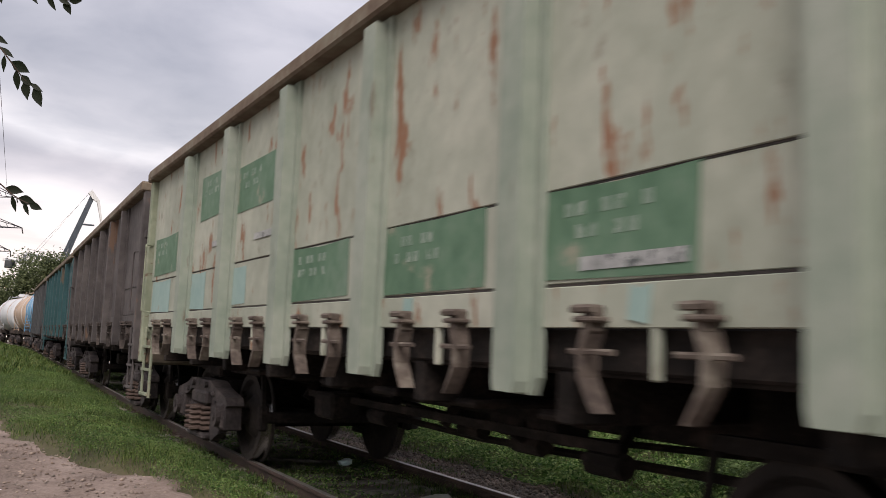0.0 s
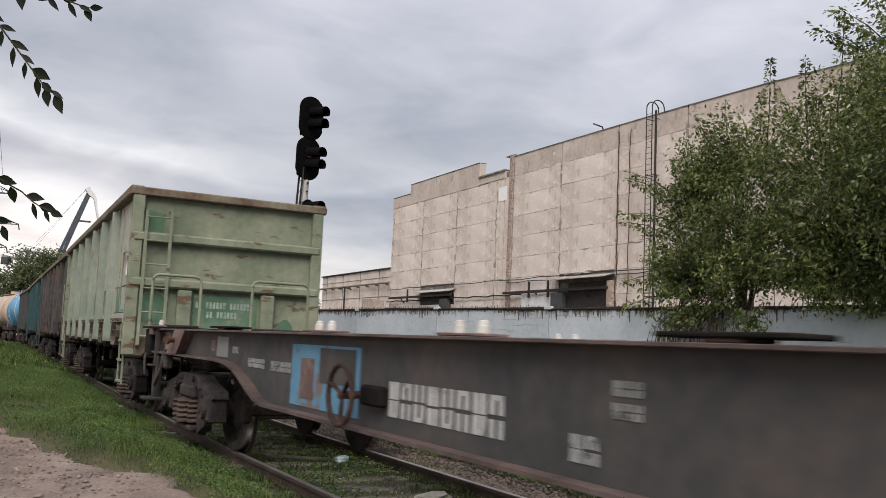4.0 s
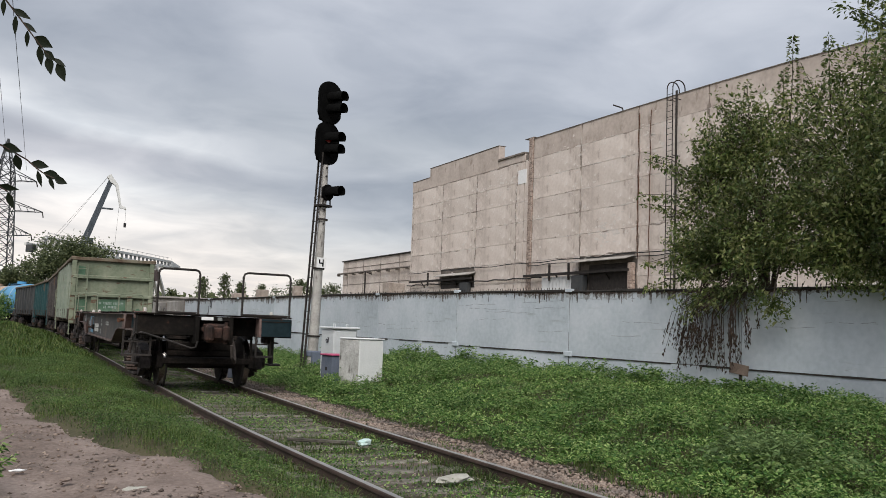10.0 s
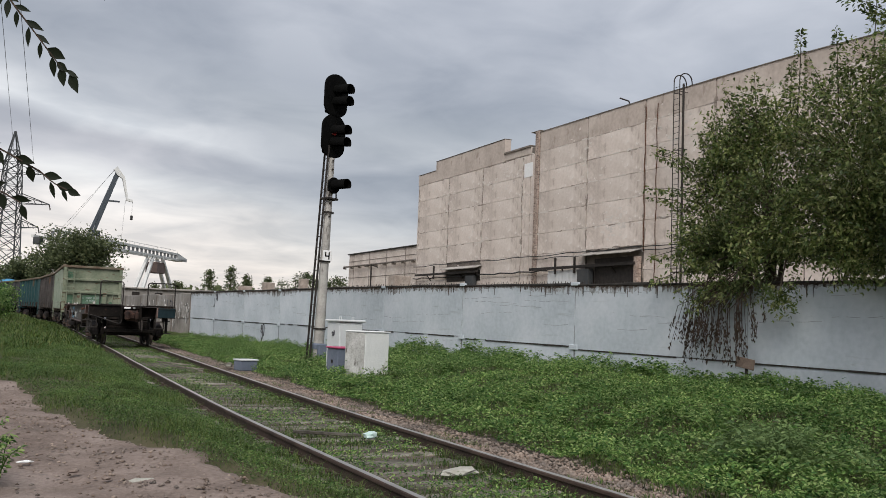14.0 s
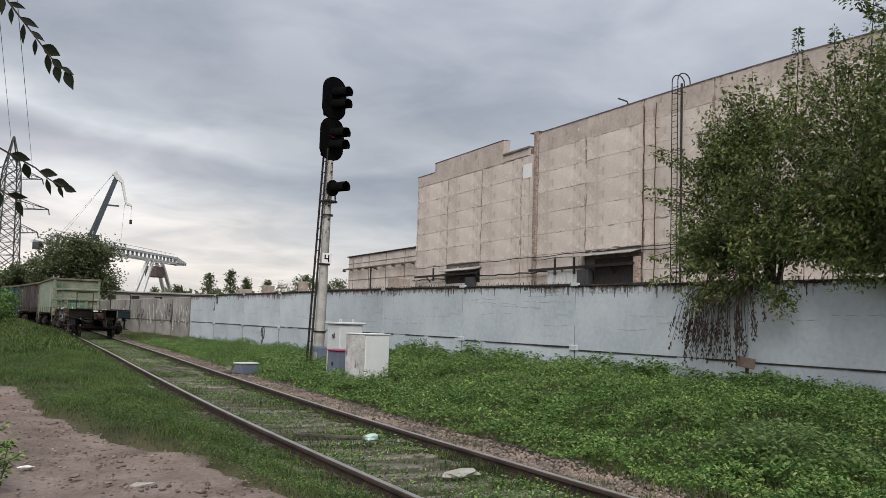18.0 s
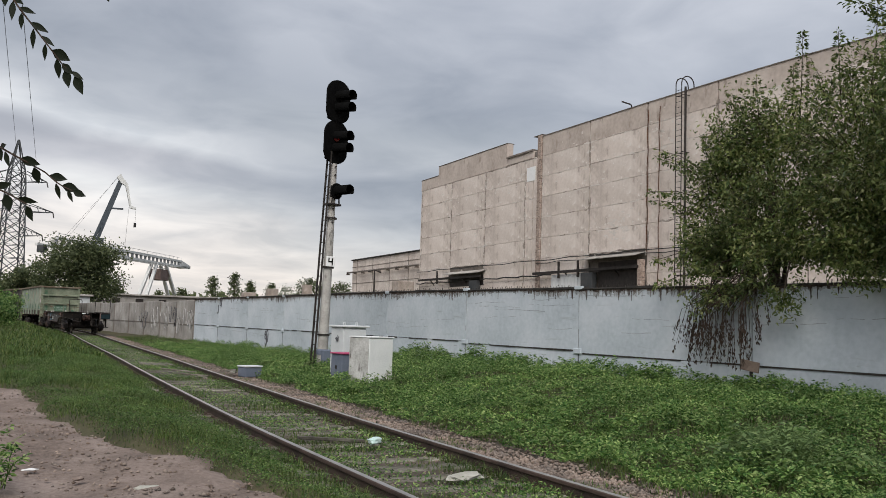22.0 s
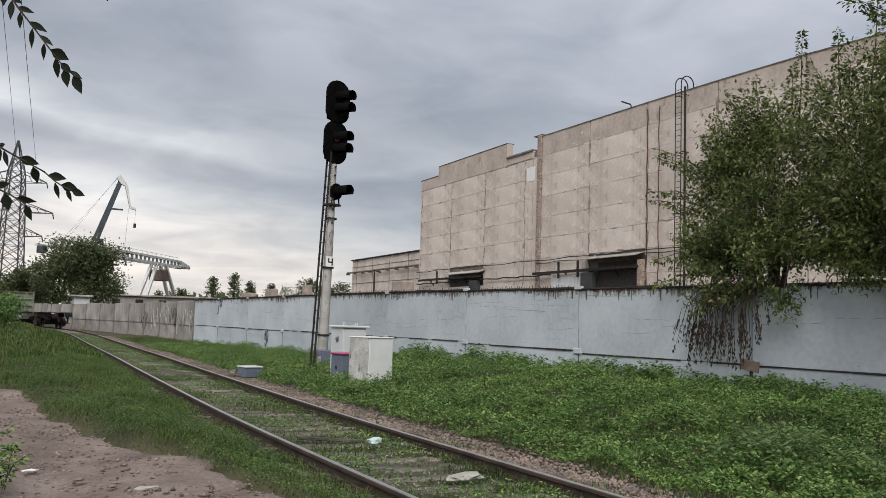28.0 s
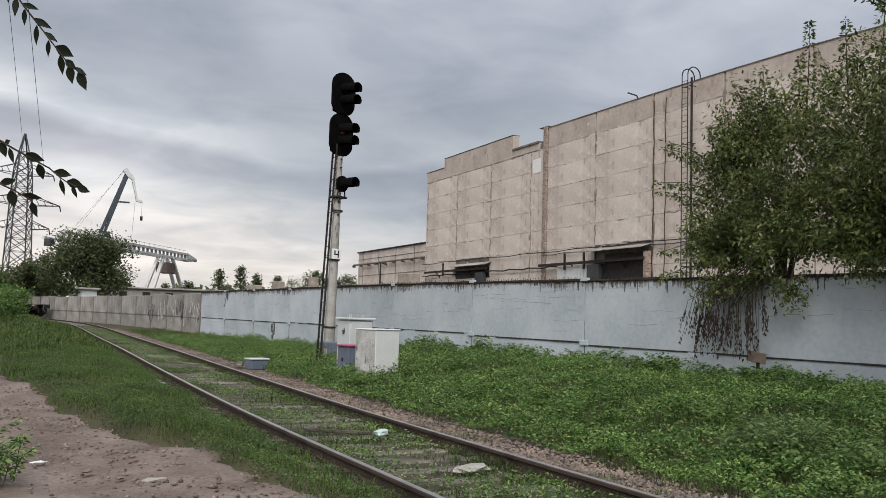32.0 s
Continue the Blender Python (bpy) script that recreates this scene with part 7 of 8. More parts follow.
def gondola(name, side_mat, end_mat, label, patches=False):
    """Four-axle open gondola: 12.7 m body, ribs, hinged floor hatches, ends with cross-beams."""
    g = thing(name, label, "freight wagon", "wagons of the train")
    L, X = 6.53, 1.44
    bogie(g, 4.55); bogie(g, -4.55)
    s = Shape()
    s.box(-0.28, 0.28, -L, L, 0.84, 1.2, 0.02)
    for k in range(9):
        y = -5.6 + k * 1.4
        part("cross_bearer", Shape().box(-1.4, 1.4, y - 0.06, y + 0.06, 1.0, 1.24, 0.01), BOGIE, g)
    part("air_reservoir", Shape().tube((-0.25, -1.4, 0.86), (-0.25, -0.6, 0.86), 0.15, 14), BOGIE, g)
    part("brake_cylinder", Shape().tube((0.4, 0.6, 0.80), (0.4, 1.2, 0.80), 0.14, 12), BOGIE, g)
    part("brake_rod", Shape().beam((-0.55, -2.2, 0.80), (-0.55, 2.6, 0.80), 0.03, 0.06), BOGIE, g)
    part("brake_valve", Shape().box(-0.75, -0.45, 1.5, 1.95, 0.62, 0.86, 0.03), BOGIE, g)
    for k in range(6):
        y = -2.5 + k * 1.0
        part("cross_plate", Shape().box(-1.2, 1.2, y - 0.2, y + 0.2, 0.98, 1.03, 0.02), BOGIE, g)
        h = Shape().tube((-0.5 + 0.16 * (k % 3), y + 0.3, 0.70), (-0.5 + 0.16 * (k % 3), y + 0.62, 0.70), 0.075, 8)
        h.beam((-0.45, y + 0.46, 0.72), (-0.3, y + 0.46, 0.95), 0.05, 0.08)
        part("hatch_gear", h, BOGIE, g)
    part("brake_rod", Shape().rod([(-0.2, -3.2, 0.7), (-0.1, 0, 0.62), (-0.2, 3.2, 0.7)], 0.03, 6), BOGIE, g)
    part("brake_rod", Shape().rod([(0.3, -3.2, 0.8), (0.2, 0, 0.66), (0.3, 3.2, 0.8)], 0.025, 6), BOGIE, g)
    part("underframe", s, BOGIE, g, "grimy centre sill, blackened for the shade under the wagon")
    s = Shape()
    s.box(-1.36, 1.36, -L + 0.05, L - 0.05, 1.22, 1.28)
    part("floor", s, GRIME, g)
    posts = [-6.46, -4.31, -2.58, -0.86, 0.86, 2.58, 4.31, 6.46]
    for sx in (-1, 1):
        # outward-pressed boards with creases
        for z0, z1, out in ((1.425, 1.605, 0.012), (1.62, 2.04, 0.0), (2.050, 3.45, 0.008)):
            s = Shape().box(min(sx * (X - 0.01), sx * (X + 0.02 + out)), max(sx * (X - 0.01), sx * (X + 0.02 + out)), -L, L, z0, z1, 0.004)
            part("side_board", s, side_mat, g)
        s = Shape()
        s.box(min(sx * 1.40, sx * 1.46), max(sx * 1.40, sx * 1.46), -L, L, 1.606, 1.618)
        s.box(min(sx * 1.40, sx * 1.46), max(sx * 1.40, sx * 1.46), -L, L, 2.040, 2.056)
        part("seam", s, DARKSTEEL, g, "dark seam between boards")
        s = Shape()
        s.box(min(sx * 1.38, sx * 1.60), max(sx * 1.38, sx * 1.60), -L - 0.02, L + 0.02, 3.45, 3.59, 0.02)
        part("top_chord", s, CHORD, g, "worn rusty top rail")
        # recessed sill: its shade is in the near-black colour
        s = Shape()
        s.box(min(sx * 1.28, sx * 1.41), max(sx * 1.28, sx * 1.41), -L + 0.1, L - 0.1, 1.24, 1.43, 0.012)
        part("side_sill", s, BOGIE, g, "recessed side sill, blackened for shade")
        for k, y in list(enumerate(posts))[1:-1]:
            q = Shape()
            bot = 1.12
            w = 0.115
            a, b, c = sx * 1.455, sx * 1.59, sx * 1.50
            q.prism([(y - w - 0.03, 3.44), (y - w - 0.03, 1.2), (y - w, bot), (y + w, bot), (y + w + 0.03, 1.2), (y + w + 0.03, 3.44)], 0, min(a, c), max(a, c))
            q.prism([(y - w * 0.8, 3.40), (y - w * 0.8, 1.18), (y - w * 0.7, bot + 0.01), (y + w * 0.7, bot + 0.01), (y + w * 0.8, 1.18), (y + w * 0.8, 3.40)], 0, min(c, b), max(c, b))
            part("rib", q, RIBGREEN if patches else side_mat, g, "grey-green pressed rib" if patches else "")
        for k in range(7):
            mid = (posts[k] + posts[k + 1]) / 2
            for dy, lean in ((-0.30, 1), (0.32, -1)):
                y = mid + dy
                a, b = sx * 1.46, sx * 1.55
                h = Shape()
                # forged claw that bows outwards below its hinge
                claw = [(y, 1.42), (y - 0.035 * lean, 1.32), (y - 0.03 * lean, 1.22), (y + 0.02 * lean, 1.14), (y + 0.06 * lean, 1.08)]
                wide = [0.028, 0.021, 0.018, 0.016, 0.011]
                for (y0, z0), (y1, z1), w0, w1 in zip(claw, claw[1:], wide, wide[1:]):
                    h.hexa([(a, y1 - w1, z1), (b, y1 - w1 * 0.8, z1), (b, y1 + w1 * 0.8, z1), (a, y1 + w1, z1), (a, y0 - w0, z0), (b, y0 - w0 * 0.8, z0), (b, y0 + w0 * 0.8, z0), (a, y0 + w0, z0)])
                h.box(min(a, b + sx * .02), max(a, b + sx * .02), y - 0.065, y + 0.065, 1.445, 1.47, 0.008)
                h.box(min(a, b), max(a, b), y - 0.03, y + 0.03, 1.40, 1.52, 0.012)
                h.tube((b - sx * 0.02, y - 0.16, 1.325), (b - sx * 0.02, y + 0.12, 1.325), 0.014, 6)
                h.tube((b + sx * 0.01, y - 0.07, 1.50), (b + sx * 0.01, y + 0.07, 1.50), 0.018, 6)
                part("hatch_latch", h, LATCH if patches else GRIME, g, "rusty worn hatch latch" if patches else "")
            hk = Shape().box(min(sx * 1.43, sx * 1.47), max(sx * 1.43, sx * 1.47), mid - 0.02, mid + 0.02, 1.22, 1.44, 0.008)
            part("hatch_bar", hk, side_mat, g)
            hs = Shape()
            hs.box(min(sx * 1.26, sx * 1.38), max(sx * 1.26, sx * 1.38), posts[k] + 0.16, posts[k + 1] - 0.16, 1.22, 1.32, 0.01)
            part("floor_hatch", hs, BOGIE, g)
    for e in (-1, 1):
        y = e * (L - 0.03)
        s = Shape()
        s.box(-1.44, 1.44, min(y, y - e * 0.05), max(y, y - e * 0.05), 1.24, 3.48, 0.005)
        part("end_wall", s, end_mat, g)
        s = Shape()
        s.box(-1.60, 1.60, min(y - e * .06, y + e * 0.12), max(y - e * .06, y + e * 0.12), 3.43, 3.565, 0.02)
        part("end_chord", s, CHORD, g, "worn rusty top rail")
        for z in (2.08, 2.79):
            s = Shape()
            s.box(-1.52, 1.52, min(y, y + e * 0.13), max(y, y + e * 0.13), z - 0.075, z + 0.075, 0.03)
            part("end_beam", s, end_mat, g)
        for x0, x1 in ((-1.55, -1.37), (1.37, 1.55)):
            s = Shape()
            s.box(x0, x1, min(y - e * .03, y + e * 0.11), max(y - e * .03, y + e * 0.11), 0.95, 3.44, 0.015)
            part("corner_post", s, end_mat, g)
        for x0, x1 in ((-0.78, -0.56), (0.56, 0.78)):
            s = Shape()
            s.box(x0, x1, min(y, y + e * 0.12), max(y, y + e * 0.12), 1.24, 1.99, 0.015)
            part("end_stanchion", s, end_mat, g)
        s = Shape()
        s.box(-1.5, 1.5, min(y - e * 0.1, y + e * 0.1), max(y - e * 0.1, y + e * 0.1), 0.92, 1.26, 0.03)
        part("end_sill", s, ENDGRIME if patches else end_mat, g, "rust-brown grimy end sill" if patches else "")
        s = Shape()
        s.box(-0.52, 0.52, min(y, y + e * 0.016), max(y, y + e * 0.016), 1.40, 1.95)
        part("dark_field", s, PATCH, g, "dark green painted field")
        lt = Shape()
        for zz, x0, x1, n in ((1.78, -0.48, 0.46, 17), (1.63, -0.30, 0.20, 9)):
            for i in range(n):
                xx = x0 + (x1 - x0) * i / n
                if i in (2, 9):
                    continue
                lt.box(xx, xx + (x1 - x0) / n * 0.68, min(y + e * 0.014, y + e * 0.022), max(y + e * 0.014, y + e * 0.022), zz - 0.05, zz + 0.05)
        tagged(part("lettering", lt, LETTER, g, "worn white stencilled lettering"), kind="stuff")
        s = Shape()
        yy = y + e * 0.17
        for x in (-1.34 * -e, -0.97 * -e):
            s.beam((x, yy, 1.1), (x, yy, 3.20), 0.05, 0.014, (0, 1, 0))
            s.beam((x, yy, 3.20), (x, y, 3.22), 0.05, 0.014, (0, 1, 0))
            s.beam((x, yy, 1.1), (x, y, 1.1), 0.05, 0.014, (0, 1, 0))
        lad = part("end_ladder", s, end_mat, g)
        for i in range(6):
            part("rung", Shape().tube((-1.34 * -e, yy, 1.25 + i * 0.37), (-0.97 * -e, yy, 1.25 + i * 0.37), 0.012, 6), end_mat, lad)
        for sx in (-1, 1):
            s = Shape()
            xx = sx * 1.50
            for dy in (0.02, 0.50):
                s.box(xx - 0.012, xx + 0.012, min(y - e * dy, y - e * (dy + 0.09)), max(y - e * dy, y - e * (dy + 0.09)), 0.50, 1.42, 0.004)
            for z in (0.54, 0.86, 1.16):
                s.box(xx - 0.035, xx + 0.035, min(y - e * 0.06, y - e * 0.55), max(y - e * 0.06, y - e * 0.55), z - 0.016, z + 0.016, 0.004)
            part("step_ladder", s, end_mat, g)
            s = Shape()
            s.rod([(xx - sx * 0.02, y - e * 0.16, 1.62), (xx + sx * 0.1, y - e * 0.16, 1.64), (xx + sx * 0.1, y - e * 0.16, 2.5), (xx + sx * 0.09, y - e * 0.10, 2.54), (xx - sx * 0.02, y - e * 0.02, 2.54)], 0.012, 6)
            part("grab_iron", s, end_mat, g)
        coupler(g, y, e)
    if patches:
        tag = Shape()
        pts = [(-6.15 + 0.13 * math.cos(i * 0.5236), 2.35 + 0.17 * math.sin(i * 0.5236)) for i in range(12)]
        for (y0, z0), (y1, z1) in zip(pts, pts[1:] + pts[:1]):
            tag.beam((-1.474, y0, z0), (-1.474, y1, z1), 0.006, 0.09, (1, 0, 0))
        part("sprayed_tag", tag, GRAFFPINK, g, "pale pink sprayed ring")
        part("sprayed_tag", Shape().box(-1.475, -1.468, -6.20, -6.10, 2.30, 2.38), PATCH, g, "green blot inside the sprayed ring")
        part("poster", Shape().box(-1.478, -1.468, -6.36, -5.95, 1.80, 2.13), POSTER, g, "torn dark and yellow poster")
        ye = -L + 0.03
        part("paint_patch", Shape().prism([(-1.30, 1.46), (-0.92, 1.46), (-0.90, 1.80), (-1.05, 1.93), (-1.31, 1.90)], 1, ye - 0.006, ye), PATCH, g, "dark green patch of fresh paint")
        part("paint_patch", Shape().prism([(0.86, 1.38), (1.16, 1.38), (1.14, 1.50), (1.04, 1.62), (0.96, 1.60), (0.87, 1.48)], 1, ye - 0.006, ye), PATCH, g, "ragged dark green patch of paint")
        part("paint_patch", Shape().prism([(-1.30, 2.86), (-1.05, 2.86), (-1.05, 3.18), (-1.30, 3.22)], 1, ye - 0.006, ye), PATCH, g, "dark green patch of fresh paint")
        # bay by bay from the rear: stretches of repainted board, y from rib or edge, heights, paint
        G, B = (PATCH, "dark green patch of fresh paint"), (TEALPATCH, "light blue patch of paint")
        fields = [(-5.15, -4.70, 1.63, 2.045, G), (-5.78, -5.36, 1.63, 1.75, B), (-3.66, -2.72, 1.64, 2.045, G), (-2.20, -1.00, 1.625, 2.045, G), (-0.42, 0.73, 1.625, 2.045, G), (2.02, 2.44, 1.64, 2.0, B),
                  (3.55, 4.17, 1.63, 2.03, B), (5.3, 6.38, 1.63, 2.03, B), (1.02, 2.42, 2.53, 2.98, G), (2.72, 3.9, 2.6, 3.1, G), (5.0, 6.3, 2.1, 2.6, G), (-1.42, -1.30, 1.46, 1.60, B), (-3.42, -3.3, 1.46, 1.60, B)]
        for sx in (-1, 1):
            for k, (a, b, z0, z1, (m, lab)) in enumerate(fields):
                xx = sx * (X + 0.0225 + (0.008 if z0 > 2.05 else 0.012 if z1 < 1.61 else 0.0))
                j1, j2 = 0.02 * math.sin(5.1 * k), 0.02 * math.sin(7.7 * k + 1)
                edge = [(a, z0 + j1), (b, z0), (b + j2, z1), (b * 0.45 + a * 0.55, z1 - abs(j1)), (a + j1, z1)]
                part("paint_patch", Shape().prism(edge, 0, min(xx, xx + sx * 0.003), max(xx, xx + sx * 0.003)), m, g, lab)
                if b - a < 0.9 or m is TEALPATCH:
                    continue
                lt = Shape()
                for row in range(2):
                    for i in range(7):
                        if (i * 5 + k + row) % 3:
                            y0 = b - 0.14 - i * 0.085
                            lt.box(min(xx, xx + sx * 0.005), max(xx, xx + sx * 0.005), y0 - 0.055, y0, z1 - 0.13 - row * 0.1, z1 - 0.07 - row * 0.1)
                tagged(part("lettering", lt, GHOST, g, "worn pale stencilled marks"), kind="stuff")
            for a, b, z in ((-3.62, -2.98, 1.70), (1.1, 1.8, 2.25), (2.8, 3.3, 2.3)):
                xx = sx * (X + 0.0262 + (0.008 if z > 2.05 else 0.0))
                tagged(part("lettering", Shape().box(min(xx, xx + sx * 0.004), max(xx, xx + sx * 0.004), a, b, z - 0.03, z + 0.03), FAINT, g, "worn pale painted stripe"), kind="stuff")
    return g


def flat_wagon():
    """Long container flat: fish-bellied side sills, bare top, hoops at both ends."""
    g = thing("flat_wagon", "long empty dark container flat wagon with rusty fish-belly sills", "freight wagon", "wagons of the train")
    L, T = 9.73, 1.37
    bogie(g, 7.75); bogie(g, -7.75)
    half = [(4.42, 0.71), (4.62, 0.735), (4.85, 0.80), (5.15, 0.905), (5.42, 0.99), (5.72, 1.035), (6.1, 1.05), (9.3, 1.05)]
    low = [(-y, z) for y, z in half[::-1]] + half
    B = lambda p, q: (min(p, q), max(p, q))
    for sx in (-1, 1):
        part("side_sill", Shape().prism(low + [(9.3, T - 0.022), (-9.3, T - 0.022)], 0, *B(sx * 1.20, sx * 1.225)), FLATPAINT, g, "dark deep fish-belly sill with rust")
        part("top_flange", Shape().box(*B(sx * 1.08, sx * 1.33), -L + 0.1, L - 0.1, T - 0.022, T, 0.004), FLATEDGE, g, "rust-brown rubbed top flange")
        s = Shape()
        for (y0, z0), (y1, z1) in zip(low, low[1:]):
            s.beam((sx * 1.215, y0, z0), (sx * 1.215, y1, z1), 0.24, 0.024, (0, 0, 1))
        part("bottom_flange", s, FLATEDGE, g, "rust-brown bottom flange with worn edge")
        # sloping bracket plates with a pin: middle, slope
        for yc, dy in ((7.87, 0.2), (-7.2, 0.13)) if sx < 0 else ((7.2, 0.13), (-7.87, 0.2)):
            s = Shape().prism([(yc - 0.27 + dy, 1.055), (yc + 0.27 + dy, 1.055), (yc + 0.27 - dy, T - 0.01), (yc - 0.27 - dy, T - 0.01)], 0, *B(sx * 1.225, sx * 1.345))
            b = part("stay_bracket", s, FLATRED, g, "red-brown sloping bracket plate")
            q = Shape().tube((sx * 1.345, yc + 0.04, 1.23), (sx * 1.44, yc + 0.0, 1.225), 0.032, 12)
            q.tube((sx * 1.43, yc + 0.005, 1.225), (sx * 1.46, yc - 0.01, 1.222), 0.05, 12)
            part("locking_pin", q, RUSTY, b, "rusty round pin")
        xx = sx * 1.2265
        for (y0, y1, z0, z1, lift, m, lab) in ((2.53, 3.95, 0.765, 1.27, 0, FLATBLUE, "light blue painted patch"), (2.6, 3.30, 0.98, 1.25, 1, FLATPAINT, "dark repainted corner over the blue"), (3.42, 3.72, 0.83, 1.16, 1, FLATRED, "rubbed red-brown patch on the blue"),
                                               (-8.58, -8.32, 1.08, 1.31, 0, FLATRED, "rubbed red-brown primed patch"), (5.92, 6.35, 1.085, 1.30, 0, GREYPATCH, "rubbed pale grey patch"), (6.42, 6.58, 1.14, 1.26, 0, FLATRED, "small rust-red patch"),
                                               (8.6, 8.98, 1.09, 1.32, 0, BEIGEPATCH, "pale brown rubbed patch"), (-8.3, -7.55, 1.09, 1.33, 0, DARKTEAL, "dark teal repainted stretch"), (-9.2, -8.62, 1.09, 1.33, 0, DARKTEAL, "dark teal repainted stretch")):
            a = xx + sx * 0.004 * lift
            part("paint_patch", Shape().box(*B(a, a + sx * 0.004), y0, y1, z0, z1), m, g, lab)
        # marks, as bars split like a stencil: start, middle height, count, width, height
        for y0, z0, n, cw, ch in ((5.2, 1.065, 6, 0.075, 0.085), (4.52, 1.06, 6, 0.08, 0.09), (5.76, 1.17, 3, 0.06, 0.07), (2.06, 0.945, 8, 0.155, 0.23), (-0.2, 1.16, 3, 0.06, 0.07), (-0.2, 1.06, 3, 0.06, 0.07), (0.1, 0.865, 2, 0.10, 0.13), (-1.6, 1.10, 8, 0.09, 0.10)):
            lt = Shape()
            big = n == 8 and ch > 0.2
            for i in range(n):
                y = y0 - (i + 0.5) * cw * 1.14
                for u, v in ((-0.5, -0.03 - 0.04 * (i % 2)), (0.04 * (i % 3 > 0), 0.5)):
                    lt.box(*B(xx, xx + sx * 0.004), y - cw * 0.45, y - cw * 0.16, z0 + u * ch, z0 + v * ch)
                    lt.box(*B(xx, xx + sx * 0.004), y + cw * (0.10 if i % 3 else -0.05), y + cw * 0.42, z0 + u * ch * (1 if i % 2 else 0.8), z0 + v * ch)
                if i % 2:
                    lt.box(*B(xx, xx + sx * 0.004), y - cw * 0.45, y + cw * 0.42, z0 + 0.38 * ch, z0 + 0.5 * ch)
                else:
                    lt.box(*B(xx, xx + sx * 0.004), y - cw * 0.45, y + cw * 0.42, z0 - 0.5 * ch, z0 - 0.38 * ch)
            tagged(part("lettering", lt, BOLDMARK if big else FAINT, g, "worn white stencilled marks"), kind="stuff")
        s = Shape().rod([(sx * 1.41, 2.45 + 0.21 * math.cos(k * 0.3491), 0.94 + 0.21 * math.sin(k * 0.3491)) for k in range(19)], 0.02, 8)
        for k in range(3):
            a = k * 2.0944 + 0.4
            s.beam((sx * 1.41, 2.45 + 0.2 * math.cos(a), 0.94 + 0.2 * math.sin(a)), (sx * 1.39, 2.45, 0.94), 0.03, 0.016)
        s.tube((sx * 1.2, 2.45, 0.94), (sx * 1.42, 2.45, 0.94), 0.028, 8)
        part("brake_wheel", s, COUPLER, g, "rusty hand brake wheel")
        part("gear_box", Shape().box(*B(sx * 1.226, sx * 1.30), 2.05, 2.38, 0.88, 1.02, 0.02), FLATEND, g, "grimy brake gear housing")
    s = Shape()
    s.box(-0.22, 0.22, -L, L, 0.92, 1.32, 0.02)
    for k in range(13):
        y = -8.88 + k * 1.48
        s.box(-1.2, 1.2, y - 0.06, y + 0.06, 1.16, 1.33, 0.01)
    for a, b in ((-5.6, 0), (0, -5.6), (5.6, 0), (0, 5.6)):
        s.beam((-1.15, a, 1.25), (1.15, b, 1.25), 0.1, 0.08)
    s.tube((-0.5, 0.6, 0.9), (-0.5, 1.5, 0.9), 0.18, 14)
    s.rod([(0.3, -5, 0.8), (0.2, 0, 0.78), (0.3, 5, 0.8)], 0.03, 6)
    part("underframe", s, BOGIE, g, "grimy centre sill and cross-bearers")
    for e in (-1, 1):
        y = e * L
        Y = lambda a, b: (min(y + e * a, y + e * b), max(y + e * a, y + e * b))
        # end beam: tall plates either side of the coupler pocket, a deep box at the off corner
        part("end_sill", Shape().box(-1.36, -0.30, *Y(-0.45, -0.08), 0.985, 1.36, 0.015), FLATEND, g, "grimy end plate, blackened for shade")
        part("end_sill", Shape().box(0.30, 1.5, *Y(-0.62, -0.40), 1.0, 1.36, 0.015), FLATEND, g, "grimy recessed end plate, blackened for shade")
        box = part("corner_box", Shape().box(0.87, 1.5, *Y(-0.46, -0.01), 0.99, 1.36, 0.012), FLATEND, g, "steel corner box, darkened for shade")
        part("end_panel", Shape().box(0.89, 1.48, *Y(-0.012, 0.004), 1.01, 1.345, 0.004), DARKTEAL, box, "dark teal painted end panel")
        part("panel_strip", Shape().box(0.89, 1.48, *Y(-0.01, 0.012), 1.29, 1.305), FLATEND, box)
        part("panel_strip", Shape().box(0.86, 0.90, *Y(-0.3, 0.008), 1.0, 1.35, 0.004), FLATRED, box, "red-brown worn edge")
        part("end_platform", Shape().box(-1.40, 1.50, *Y(-0.85, -0.02), T, T + 0.025, 0.006), FLATEND, g, "steel end platform, darkened for shade")
        for x0, x1, zt in ((-1.04, -0.29, 2.22), (0.53, 1.46, 2.22)) if e < 0 else ((-1.32, -0.63, 2.14), (0.14, 1.03, 2.14)):
            part("hoop_rail", handrail(x0, x1, y - e * 0.10, T + 0.02, zt), GREENEND if e > 0 else DARKSTEEL, g, "bent tubular safety rail")
            part("hoop_base", Shape().box(x0 + 0.02, x1 - 0.03, *Y(-0.26, -0.06), T + 0.025, T + 0.062, 0.01), DARKSTEEL, g, "raised checker-plate step")
        for sx in (-1, 1):
            x = sx * 1.0 if e * sx < 0 else sx * 1.34
            a = 0.14 if e * sx < 0 else 0.24
            s = Shape()
            for k in (-1, 1):
                s.beam((x + k * a, y - e * 0.2, 0.60), (x + k * a, y - e * 0.2, 1.06), 0.03, 0.05, (0, 1, 0))
            s.box(x - a - 0.02, x + a + 0.02, *Y(-0.34, -0.1), 0.60, 0.63)
            s.box(x - a, x + a, *Y(-0.22, -0.18), 0.84, 0.87)
            part("footstep", s, DARKSTEEL, g)
            # jack post with bracket plates
            s = Shape()
            s.box(*B(sx * 1.29, sx * 1.35), *Y(-0.80, -0.69), 0.42, 1.34, 0.012)
            s.box(*B(sx * 1.26, sx * 1.42), *Y(-0.90, -0.62), 0.86, 0.89, 0.01)
            s.box(*B(sx * 1.24, sx * 1.48), *Y(-0.92, -0.60), 0.42, 0.46, 0.01)
